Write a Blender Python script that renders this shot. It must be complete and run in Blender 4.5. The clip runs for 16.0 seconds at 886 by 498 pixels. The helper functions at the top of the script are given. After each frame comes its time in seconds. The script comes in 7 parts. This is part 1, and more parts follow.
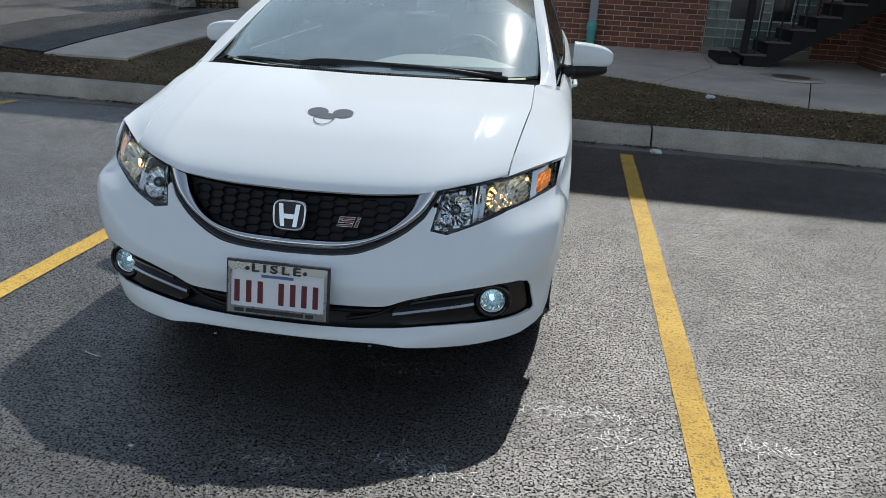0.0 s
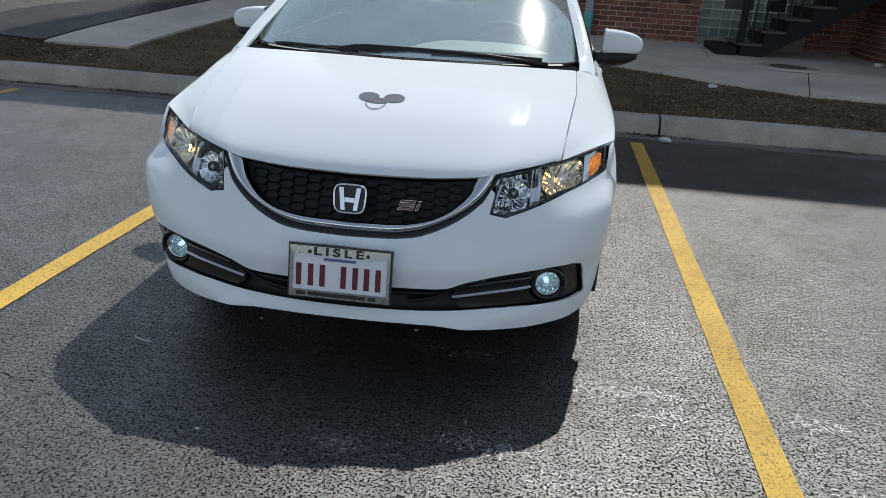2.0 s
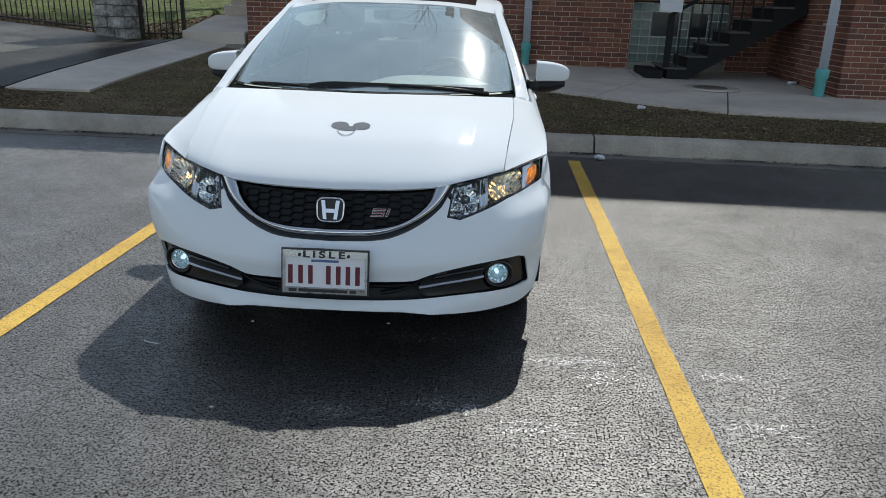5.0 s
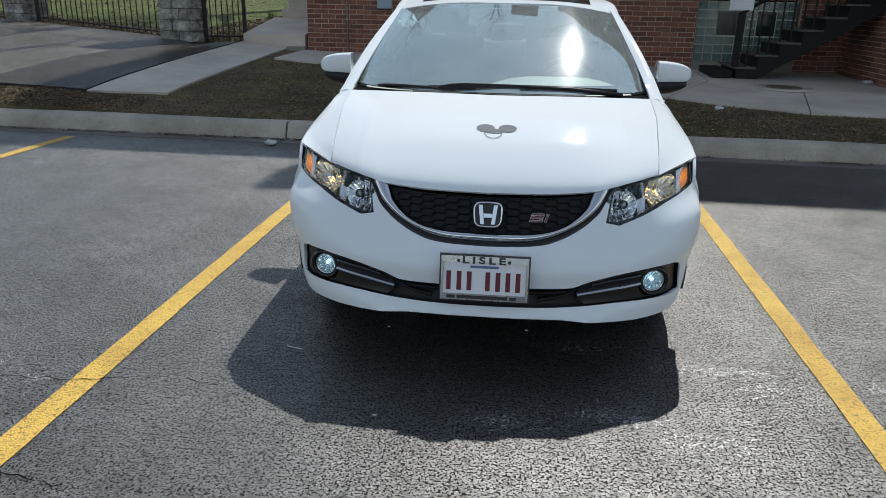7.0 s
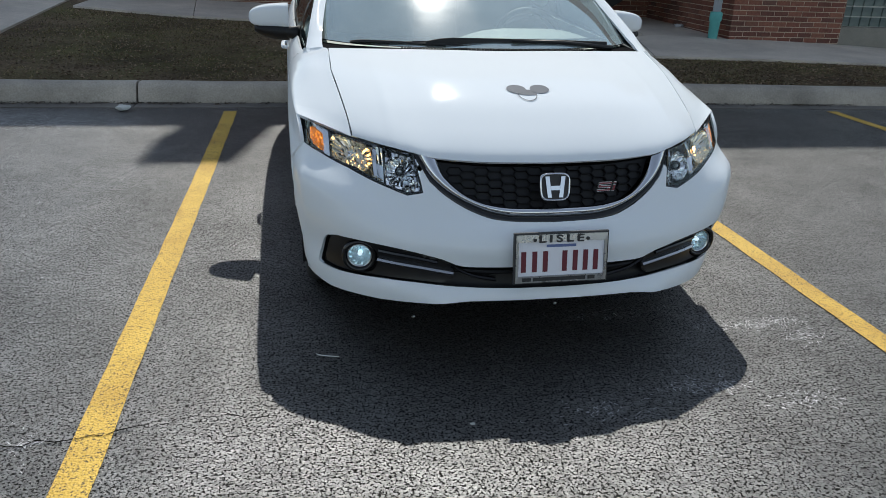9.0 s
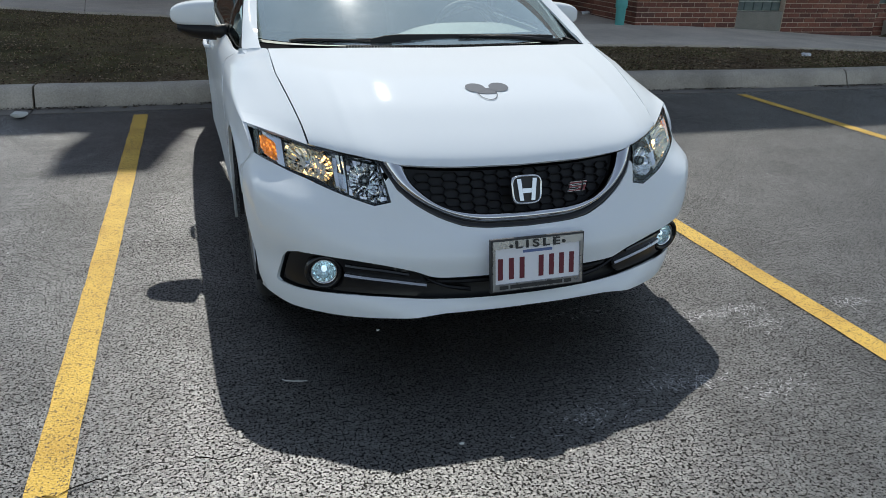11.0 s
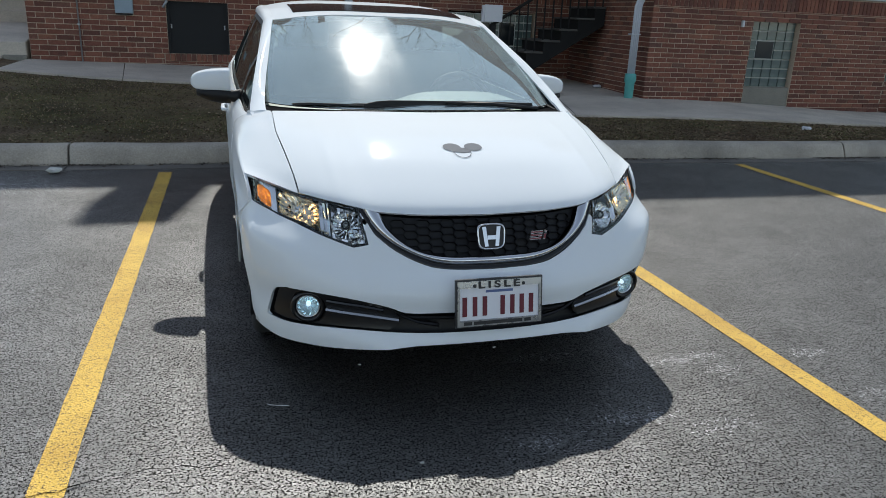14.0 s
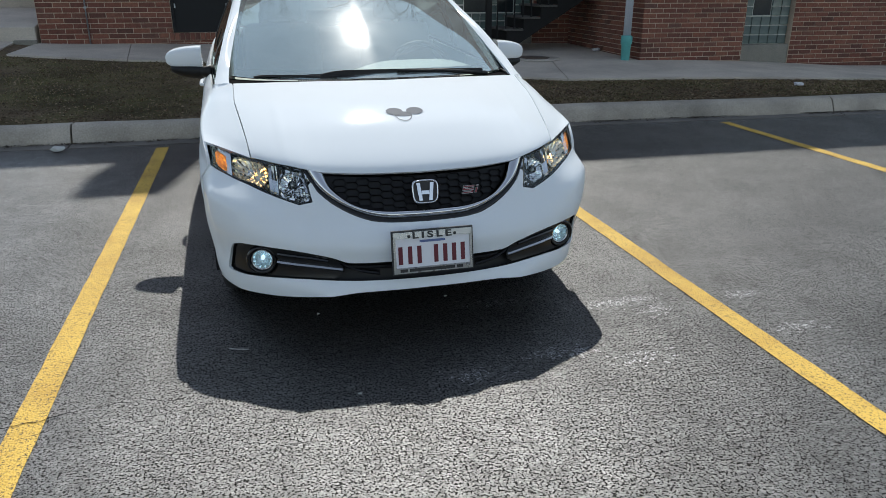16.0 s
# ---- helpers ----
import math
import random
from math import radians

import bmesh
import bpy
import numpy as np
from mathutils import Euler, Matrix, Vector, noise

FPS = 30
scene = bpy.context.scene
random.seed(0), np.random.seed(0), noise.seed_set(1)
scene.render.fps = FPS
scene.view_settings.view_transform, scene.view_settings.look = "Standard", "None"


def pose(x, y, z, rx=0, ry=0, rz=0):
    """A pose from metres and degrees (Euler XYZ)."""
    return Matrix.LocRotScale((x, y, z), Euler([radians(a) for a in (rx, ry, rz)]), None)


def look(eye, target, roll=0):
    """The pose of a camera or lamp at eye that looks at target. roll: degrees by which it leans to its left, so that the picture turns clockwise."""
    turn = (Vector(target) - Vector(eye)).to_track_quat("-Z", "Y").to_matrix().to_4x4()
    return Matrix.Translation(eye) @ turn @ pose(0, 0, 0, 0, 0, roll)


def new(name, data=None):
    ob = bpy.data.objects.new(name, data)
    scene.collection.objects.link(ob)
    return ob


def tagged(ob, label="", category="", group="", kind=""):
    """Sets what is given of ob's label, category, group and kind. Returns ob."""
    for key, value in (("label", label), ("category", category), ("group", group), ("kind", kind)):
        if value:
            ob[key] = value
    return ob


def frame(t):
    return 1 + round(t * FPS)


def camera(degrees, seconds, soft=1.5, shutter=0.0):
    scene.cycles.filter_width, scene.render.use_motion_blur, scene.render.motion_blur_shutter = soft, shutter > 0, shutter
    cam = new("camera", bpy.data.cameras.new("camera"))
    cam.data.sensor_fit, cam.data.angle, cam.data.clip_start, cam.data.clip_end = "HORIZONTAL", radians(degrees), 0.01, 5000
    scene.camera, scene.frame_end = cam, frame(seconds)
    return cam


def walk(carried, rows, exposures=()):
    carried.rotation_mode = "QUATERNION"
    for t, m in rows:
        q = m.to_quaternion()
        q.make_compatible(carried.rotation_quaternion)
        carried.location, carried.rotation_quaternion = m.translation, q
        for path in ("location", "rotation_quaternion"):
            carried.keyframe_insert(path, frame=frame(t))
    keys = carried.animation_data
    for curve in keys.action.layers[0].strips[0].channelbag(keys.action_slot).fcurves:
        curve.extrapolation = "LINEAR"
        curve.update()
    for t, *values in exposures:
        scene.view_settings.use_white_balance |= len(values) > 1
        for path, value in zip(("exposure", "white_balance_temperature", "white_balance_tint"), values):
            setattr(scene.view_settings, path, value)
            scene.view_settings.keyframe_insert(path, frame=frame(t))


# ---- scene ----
cam = camera(62.6, 16.0, 0.8)
METRES, EYE, TILT, LEAN, TURN = 4.128, 1.35, 0.0, 0.0, 9.5
ROWS = [
    (0.0, 0.0, 0.0, 0.0, 1.08, -20.81, -2.84),
    (0.5, -0.0005, -0.0062, -0.0005, 1.61, -20.93, -2.85),
    (1.0, -0.0005, -0.0167, 0.0003, 1.85, -20.63, -2.93),
    (1.5, -0.0251, -0.0115, -0.006, 1.64, -20.91, -3.29),
    (2.0, -0.0577, -0.0078, -0.007, -0.23, -21.42, -3.09),
    (2.5, -0.0772, -0.0153, -0.0051, -2.45, -22.07, -2.91),
    (3.0, -0.0944, -0.0452, -0.0009, -3.85, -21.77, -2.82),
    (5.5, -0.072, -0.1468, 0.0076, -4.54, -18.23, -1.45),
    (6.0, -0.1072, -0.1607, 0.0074, -4.04, -17.82, -1.43),
    (6.5, -0.143, -0.1298, 0.0072, -2.78, -17.83, -1.59),
    (7.0, -0.1844, -0.1008, 0.0035, -2.16, -18.91, -1.12),
    (7.5, -0.251, -0.0845, 0.0052, -5.21, -18.99, -1.72),
    (8.0, -0.3001, -0.0561, -0.0021, -9.02, -20.23, -2.5),
    (8.5, -0.3445, -0.0058, 0.0001, -13.82, -21.71, -0.66),
    (9.0, -0.3927, 0.0175, -0.001, -18.9, -22.47, -2.02),
    (9.5, -0.4161, 0.0325, 0.0011, -21.83, -23.06, -2.47),
    (10.0, -0.4073, 0.0667, 0.0007, -24.1, -23.19, -2.12),
    (12.5, -0.4585, 0.0556, 0.0048, -29.06, -21.52, -2.51),
    (13.0, -0.4385, 0.0386, 0.0109, -30.12, -17.58, -2.22),
    (13.5, -0.4149, 0.0101, 0.0062, -26.73, -16.9, -2.07),
    (14.0, -0.415, -0.0134, 0.0053, -24.44, -17.81, -2.33),
    (14.5, -0.4387, -0.0382, 0.0062, -24.6, -18.6, -1.56),
    (15.0, -0.4461, -0.0529, 0.008, -24.83, -19.29, -0.96),
    (15.5, -0.4189, -0.0692, 0.0113, -24.52, -19.41, -0.47),
    (16.0, -0.368, -0.1054, 0.011, -23.2, -20.1, -0.14),
]
walk(cam, [(t, pose(0, 0, EYE, TILT, LEAN, TURN) @ pose(METRES * x, METRES * y, METRES * z, 90 + pitch, roll, yaw)) for t, x, y, z, yaw, pitch, roll in ROWS],
     [(0.0, -0.02, 6400, 6), (3.0, 0.03, 6400, 6), (6.0, 0.09, 6400, 6), (9.0, 0.06, 6400, 6), (12.5, 0.10, 6400, 6), (16.0, 0.14, 6400, 6)])

# ---------------------------------------------------------------- light
SUN_DIR = Vector((0.170, 0.847, 1.0)).normalized()  # towards the sun
world = bpy.data.worlds.new("sky")
scene.world = world
world.use_nodes = True
sky = world.node_tree.nodes.new("ShaderNodeTexSky")
sky.sky_type = "NISHITA"
sky.sun_disc = False
sky.sun_elevation = math.asin(SUN_DIR.z)
sky.sun_rotation = math.atan2(SUN_DIR.x, SUN_DIR.y)
sky.dust_density, sky.air_density, sky.ozone_density = 0.1, 1.0, 1.0
background = world.node_tree.nodes["Background"]
background.inputs[1].default_value = 0.152
haze = world.node_tree.nodes.new("ShaderNodeHueSaturation")  # thin spring haze: a paler sky
haze.inputs["Saturation"].default_value = 0.62
world.node_tree.links.new(sky.outputs[0], haze.inputs["Color"])
world.node_tree.links.new(haze.outputs[0], background.inputs[0])
sun = new("sun", bpy.data.lights.new("sun", "SUN"))
sun.data.energy, sun.data.angle, sun.data.color = 4.1, radians(0.55), (1.0, 0.955, 0.895)
sun.matrix_world = look(SUN_DIR * 60, (0, 0, 0))


# ---------------------------------------------------------------- materials
class Nodes:
    """A small wrapper to write node trees in few lines."""

    def __init__(self, name, rough=0.6, metal=0.0, coat=0.0, spec=0.5):
        self.mat = bpy.data.materials.new(name)
        self.mat.use_nodes = True
        self.tree = self.mat.node_tree
        self.out = self.tree.nodes["Material Output"]
        self.bsdf = self.tree.nodes["Principled BSDF"]
        self.set("Roughness", rough), self.set("Metallic", metal), self.set("Coat Weight", coat), self.set("Specular IOR Level", spec)
        self.co = self.add("ShaderNodeTexCoord").outputs["Object"]

    def add(self, kind, **values):
        node = self.tree.nodes.new(kind)
        for key, value in values.items():
            setattr(node, key, value)
        return node

    def link(self, a, b):
        self.tree.links.new(a, b)

    def set(self, socket, value):
        s = self.bsdf.inputs[socket]
        if isinstance(value, bpy.types.NodeSocket):
            self.link(value, s)
        else:
            s.default_value = (*value, 1) if isinstance(value, tuple) and len(value) == 3 else value

    def noise(self, scale, detail=4, rough=0.55, co=None):
        n = self.add("ShaderNodeTexNoise")
        n.inputs["Scale"].default_value, n.inputs["Detail"].default_value, n.inputs["Roughness"].default_value = scale, detail, rough
        self.link(co or self.co, n.inputs["Vector"])
        return n.outputs["Fac"]

    def voronoi(self, scale, feature="F1", out="Distance", co=None):
        n = self.add("ShaderNodeTexVoronoi", feature=feature)
        n.inputs["Scale"].default_value = scale
        self.link(co or self.co, n.inputs["Vector"])
        return n.outputs[out]

    def ramp(self, fac, *stops):
        n = self.add("ShaderNodeValToRGB")
        e = n.color_ramp.elements
        while len(e) < len(stops):
            e.new(0.5)
        for el, (at, c) in zip(e, stops):
            el.position, el.color = at, (*c, 1) if isinstance(c, tuple) else (c, c, c, 1)
        self.link(fac, n.inputs[0])
        return n.outputs[0]

    def mix(self, fac, a, b, kind="MIX"):
        n = self.add("ShaderNodeMix", data_type="RGBA", blend_type=kind)
        for s, value in ((n.inputs[0], fac), (n.inputs[6], a), (n.inputs[7], b)):
            if isinstance(value, bpy.types.NodeSocket):
                self.link(value, s)
            else:
                s.default_value = (*value, 1) if isinstance(value, tuple) else value
        return n.outputs[2]

    def math(self, kind, a, b=0.0):
        n = self.add("ShaderNodeMath", operation=kind)
        for s, value in zip(n.inputs, (a, b)):
            if isinstance(value, bpy.types.NodeSocket):
                self.link(value, s)
            else:
                s.default_value = value
        return n.outputs[0]

    def random(self):
        return self.add("ShaderNodeObjectInfo").outputs["Random"]

    def island(self):
        return self.add("ShaderNodeNewGeometry").outputs["Random Per Island"]

    def place(self):
        return self.add("ShaderNodeNewGeometry").outputs["Position"]

    def bump(self, height, strength=0.4, distance=0.01):
        n = self.add("ShaderNodeBump")
        n.inputs["Strength"].default_value, n.inputs["Distance"].default_value = strength, distance
        self.link(height, n.inputs["Height"])
        self.link(n.outputs[0], self.bsdf.inputs["Normal"])


def plain(name, colour, rough=0.5, metal=0.0, coat=0.0, grain=0.08, scale=40, spec=0.5, bump=0.0):
    """A material with a slight unevenness of colour and gloss at two scales."""
    m = Nodes(name, rough, metal, coat, spec)
    f = m.mix(0.5, m.noise(scale, 5), m.noise(scale * 0.13, 3))
    lo, hi = tuple(c * (1 - grain) for c in colour), tuple(min(1, c * (1 + grain)) for c in colour)
    m.set("Base Color", m.ramp(f, (0.3, lo), (0.7, hi)))
    m.set("Roughness", m.ramp(f, (0.3, max(0.02, rough - 0.06)), (0.7, min(1.0, rough + 0.06))))
    if bump:
        m.bump(m.noise(scale * 4, 4), bump, 0.004)
    return m.mat


def make_asphalt(name, dark=1.0, gloss=1.0):
    """Worn asphalt: flat grey stone tops packed close, dusty patches; shade in the small pits and worm-like gaps is put
    into the colour.
    """
    m = Nodes(name, 0.55, spec=0.5, coat=0.5)
    pos = m.place()
    warp = m.add("ShaderNodeVectorMath", operation="ADD")
    drift = m.add("ShaderNodeTexNoise")
    drift.inputs["Scale"].default_value = 70
    scaled = m.add("ShaderNodeVectorMath", operation="SCALE")
    scaled.inputs[3].default_value = 0.010
    m.link(pos, drift.inputs["Vector"]), m.link(drift.outputs["Color"], scaled.inputs[0])
    m.link(pos, warp.inputs[0]), m.link(scaled.outputs[0], warp.inputs[1])
    co = warp.outputs[0]
    stones, cells = m.voronoi(150, out="Color", co=co), m.voronoi(150, co=co)
    tone = m.add("ShaderNodeSeparateColor")
    m.link(stones, tone.inputs[0])
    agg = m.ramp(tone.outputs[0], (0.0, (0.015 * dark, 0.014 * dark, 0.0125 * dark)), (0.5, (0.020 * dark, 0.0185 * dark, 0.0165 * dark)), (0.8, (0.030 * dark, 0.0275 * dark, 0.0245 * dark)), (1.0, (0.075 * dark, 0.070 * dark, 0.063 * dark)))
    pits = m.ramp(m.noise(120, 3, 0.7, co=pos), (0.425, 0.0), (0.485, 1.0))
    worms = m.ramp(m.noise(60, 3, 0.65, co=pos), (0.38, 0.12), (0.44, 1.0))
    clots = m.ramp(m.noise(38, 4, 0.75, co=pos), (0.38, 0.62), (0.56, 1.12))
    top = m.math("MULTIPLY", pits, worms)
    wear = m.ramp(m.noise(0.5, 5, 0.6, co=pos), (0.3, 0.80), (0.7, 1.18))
    # crevice shade painted in: the relief casts no shadow, so pits darken the colour
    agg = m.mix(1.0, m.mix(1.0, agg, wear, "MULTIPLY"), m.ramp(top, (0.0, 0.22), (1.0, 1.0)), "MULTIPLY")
    patch = m.mix(0.5, m.noise(0.9, 6, 0.7, co=pos), m.noise(5.0, 6, 0.7, co=pos))
    dust_veil = m.math("MULTIPLY", m.ramp(patch, (0.48, 0.0), (0.66, 0.30)), top)
    m.set("Base Color", m.mix(dust_veil, agg, (0.075 * dark, 0.070 * dark, 0.063 * dark)))
    polish = m.math("MULTIPLY", m.math("MULTIPLY", m.ramp(top, (0.0, 0.05), (1.0, 1.0)), clots), m.ramp(m.noise(2.2, 5, co=pos), (0.3, 0.65 * gloss), (0.7, gloss)))
    polish = m.math("MULTIPLY", polish, m.ramp(m.noise(8.5, 6, 0.8, co=pos), (0.36, 0.74), (0.62, 1.10)))
    m.set("Specular IOR Level", m.math("MULTIPLY", polish, 0.6)), m.set("Coat Weight", polish)
    m.set("Roughness", m.ramp(tone.outputs[1], (0.0, 0.42), (1.0, 0.62)))
    m.set("Coat Roughness", 0.47), m.set("Coat IOR", 2.03), m.set("IOR", 1.5)
    h = m.mix(0.55, m.ramp(cells, (0.0, 1.0), (0.75, 0.0)), top)
    m.bump(h, 0.6, 0.004)
    m.link(m.bsdf.inputs["Normal"].links[0].from_socket, m.bsdf.inputs["Coat Normal"])
    return m.mat


def make_concrete(name, colour, stain=0.5):
    m = Nodes(name, 0.85)
    pos = m.place()
    big = m.ramp(m.noise(1.3, 6, 0.62, co=pos), (0.3, 1 - stain * 0.5), (0.7, 1.1))
    fine = m.ramp(m.noise(70, 4, co=pos), (0.3, 0.82), (0.7, 1.12))
    c = m.mix(1.0, m.mix(1.0, colour, big, "MULTIPLY"), fine, "MULTIPLY")
    spots = m.ramp(m.noise(11, 5, 0.7, co=pos), (0.62, 0.0), (0.78, stain))
    c = m.mix(spots, c, tuple(v * 0.45 for v in colour))
    chips = m.ramp(m.noise(38, 5, 0.75, co=pos), (0.66, 0.0), (0.72, stain * 0.7))
    m.set("Base Color", m.mix(chips, c, tuple(v * 0.22 for v in colour)))
    m.bump(m.noise(140, 4, co=pos), 0.35, 0.004)
    return m.mat


def make_brick(name, per_island=False):
    m = Nodes(name, 0.85)
    pos = m.place()
    rnd = m.island() if per_island else m.random()
    base = m.ramp(rnd, (0.0, (0.115, 0.047, 0.034)), (0.3, (0.175, 0.063, 0.043)), (0.6, (0.215, 0.079, 0.051)), (0.85, (0.26, 0.105, 0.066)), (1.0, (0.135, 0.063, 0.048)))
    mottle = m.ramp(m.noise(26, 5, 0.65, co=pos), (0.3, 0.68), (0.72, 1.2))
    c = m.mix(1.0, base, mottle, "MULTIPLY")
    bloom = m.ramp(m.noise(1.7, 6, 0.7, co=pos), (0.58, 0.0), (0.8, 0.22))
    m.set("Base Color", m.mix(bloom, c, (0.3, 0.24, 0.21)))
    m.bump(m.noise(90, 5, co=pos), 0.5, 0.005)
    return m.mat


def make_far_brick(name):
    """Brickwork that is never near: courses in the material, joints recessed by its relief."""
    m = Nodes(name, 0.88)
    b = m.add("ShaderNodeTexBrick")
    for key, value in (("Scale", 1.0), ("Mortar Size", 0.006), ("Brick Width", 0.305), ("Row Height", 0.0813), ("Bias", 0.0)):
        b.inputs[key].default_value = value
    b.inputs["Color1"].default_value, b.inputs["Color2"].default_value, b.inputs["Mortar"].default_value = (0.13, 0.04, 0.03, 1), (0.2, 0.068, 0.045, 1), (0.3, 0.27, 0.23, 1)
    sep, com = m.add("ShaderNodeSeparateXYZ"), m.add("ShaderNodeCombineXYZ")
    m.link(m.place(), sep.inputs[0])
    m.link(m.math("ADD", sep.outputs[0], sep.outputs[1]), com.inputs[0])
    m.link(sep.outputs[2], com.inputs[1])
    m.link(com.outputs[0], b.inputs["Vector"])
    m.set("Base Color", m.mix(1.0, b.outputs["Color"], m.ramp(m.noise(9, 5), (0.3, 0.75), (0.7, 1.15)), "MULTIPLY"))
    m.bump(b.outputs["Fac"], -0.5, 0.01)
    return m.mat


def make_soil(name, brown=((0.060, 0.042, 0.026), (0.34, 0.245, 0.155)), green=((0.060, 0.058, 0.024), (0.23, 0.20, 0.085))):
    m = Nodes(name, 0.95, spec=0.2)
    pos = m.place()
    patches = m.noise(0.8, 6, 0.65, co=pos)
    c = m.mix(m.ramp(patches, (0.38, 0.0), (0.62, 1.0)), m.ramp(m.noise(45, 5, 0.7, co=pos), (0.3, brown[0]), (0.75, brown[1])),
              m.ramp(m.noise(60, 5, 0.7, co=pos), (0.3, green[0]), (0.75, green[1])))
    m.set("Base Color", m.mix(1.0, c, m.ramp(m.noise(1.3, 6, 0.7, co=pos), (0.32, 0.45), (0.66, 1.15)), "MULTIPLY"))
    m.bump(m.noise(55, 6, 0.7, co=pos), 0.9, 0.03)
    return m.mat


def make_blades(name, a, b, c):
    m = Nodes(name, 0.75, spec=0.25)
    m.set("Base Color", m.mix(1.0, m.ramp(m.island(), (0.0, a), (0.5, b), (1.0, c)), m.ramp(m.noise(1.6, 5, 0.7, co=m.place()), (0.32, 0.5), (0.66, 1.15)), "MULTIPLY"))
    return m.mat


def make_line_paint(name):
    m = Nodes(name, 0.7)
    pos = m.place()
    c = m.ramp(m.noise(3.0, 5, co=pos), (0.3, (0.52, 0.31, 0.045)), (0.7, (0.72, 0.47, 0.08)))
    worn = m.ramp(m.noise(135, 3, 0.65, co=pos), (0.40, 1.0), (0.45, 0.0))
    gone = m.ramp(m.noise(1.1, 4, co=pos), (0.3, 0.45), (0.7, 1.0))
    m.set("Base Color", m.mix(m.math("MULTIPLY", worn, gone), c, (0.035, 0.028, 0.02)))
    m.bump(m.voronoi(120, co=pos), 0.55, 0.006)
    return m.mat


def make_car_paint(name):
    m = Nodes(name, 0.6, coat=0.6, spec=0.0)
    f = m.noise(900, 2)
    m.set("Base Color", m.ramp(f, (0.3, (0.735, 0.77, 0.795)), (0.7, (0.77, 0.805, 0.83))))
    m.set("Coat Roughness", m.ramp(m.noise(4, 6, 0.7), (0.35, 0.055), (0.75, 0.085)))
    m.set("Coat IOR", 1.5)
    return m.mat


def make_pane(name, tint, gloss, dust_veil=0.0, blur=0.01, share=1.0):
    """Thin glass: a sharp mirror coat over a clear, tinted sheet that doesn't bend the view; a thin grey film on it is
    partly dusty, partly imitated glare.
    """
    m = Nodes(name, 0.0)
    clear, shine, mixer = m.add("ShaderNodeBsdfTransparent"), m.add("ShaderNodeBsdfGlossy"), m.add("ShaderNodeMixShader")
    clear.inputs[0].default_value = (*tint, 1)
    shine.inputs["Roughness"].default_value = blur
    shine.inputs[0].default_value = (0.84, 1.0, 0.98, 1)
    fresnel = m.add("ShaderNodeFresnel")
    fresnel.inputs[0].default_value = 1.55
    smear = m.ramp(m.noise(3.5, 5, 0.6), (0.3, gloss), (0.8, gloss + 0.05))
    m.link(m.math("ADD", m.math("MULTIPLY", fresnel.outputs[0], share), smear), mixer.inputs[0])
    m.link(clear.outputs[0], mixer.inputs[1]), m.link(shine.outputs[0], mixer.inputs[2])
    last = mixer.outputs[0]
    if dust_veil:
        # the pale film and its soft lobe also imitate sun glare and bloom
        film, grey, glow, over = m.add("ShaderNodeMixShader"), m.add("ShaderNodeBsdfDiffuse"), m.add("ShaderNodeBsdfGlossy"), m.add("ShaderNodeMixShader")
        grey.inputs[0].default_value = (0.62, 0.70, 0.70, 1)
        glow.inputs["Roughness"].default_value = 0.17
        film.inputs[0].default_value = 0.055
        m.link(grey.outputs[0], film.inputs[1]), m.link(glow.outputs[0], film.inputs[2])
        spread = m.ramp(m.noise(6, 6, 0.7), (0.3, dust_veil * 0.6), (0.75, dust_veil * 1.3))
        m.link(spread, over.inputs[0])
        m.link(last, over.inputs[1]), m.link(film.outputs[0], over.inputs[2])
        last = over.outputs[0]
    m.link(last, m.out.inputs["Surface"])
    return m.mat


def make_glow(name, colour, strength):
    m = Nodes(name, 0.3)
    m.set("Base Color", colour), m.set("Emission Color", colour), m.set("Emission Strength", strength)
    return m.mat


def make_amber(name):
    """Amber plastic with a bulb behind it: each facet takes its own share of the light."""
    m = Nodes(name, 0.2)
    m.set("Base Color", (0.75, 0.27, 0.04)), m.set("Emission Color", (1.0, 0.40, 0.05))
    m.set("Emission Strength", m.ramp(m.island(), (0.0, 0.03), (0.55, 0.18), (0.85, 0.45), (1.0, 1.5)))
    return m.mat


def make_stone(name):
    m = Nodes(name, 0.9)
    pos = m.place()
    base = m.ramp(m.random(), (0.0, (0.22, 0.21, 0.19)), (0.5, (0.34, 0.325, 0.30)), (1.0, (0.44, 0.42, 0.385)))
    dirt = m.ramp(m.noise(7, 6, 0.7, co=pos), (0.36, 0.3), (0.6, 1.1))
    m.set("Base Color", m.mix(1.0, base, dirt, "MULTIPLY"))
    m.bump(m.noise(22, 6, 0.7, co=pos), 0.9, 0.03)
    return m.mat


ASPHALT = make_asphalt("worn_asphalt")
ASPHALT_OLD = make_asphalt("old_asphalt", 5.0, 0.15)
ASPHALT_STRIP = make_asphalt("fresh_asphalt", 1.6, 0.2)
GREEN = make_soil("yard_turf", ((0.07, 0.09, 0.025), (0.17, 0.19, 0.055)), ((0.05, 0.08, 0.018), (0.14, 0.18, 0.045)))
CONCRETE = make_concrete("sidewalk_concrete", (0.58, 0.515, 0.435), 0.55)
KERB = make_concrete("kerb_concrete", (0.475, 0.425, 0.355), 1.0)
CONCRETE_DARK = make_concrete("stained_concrete", (0.25, 0.235, 0.20), 0.6)
BRICK = make_brick("red_brick")
BRICK_REST = make_brick("red_brick_rest", True)
BRICK_FAR = make_far_brick("red_brick_far")
MORTAR = make_concrete("mortar", (0.52, 0.415, 0.315), 0.5)
SOIL = make_soil("lawn_soil")
GRASS = make_blades("grass_blades", (0.055, 0.055, 0.02), (0.14, 0.125, 0.045), (0.42, 0.32, 0.18))
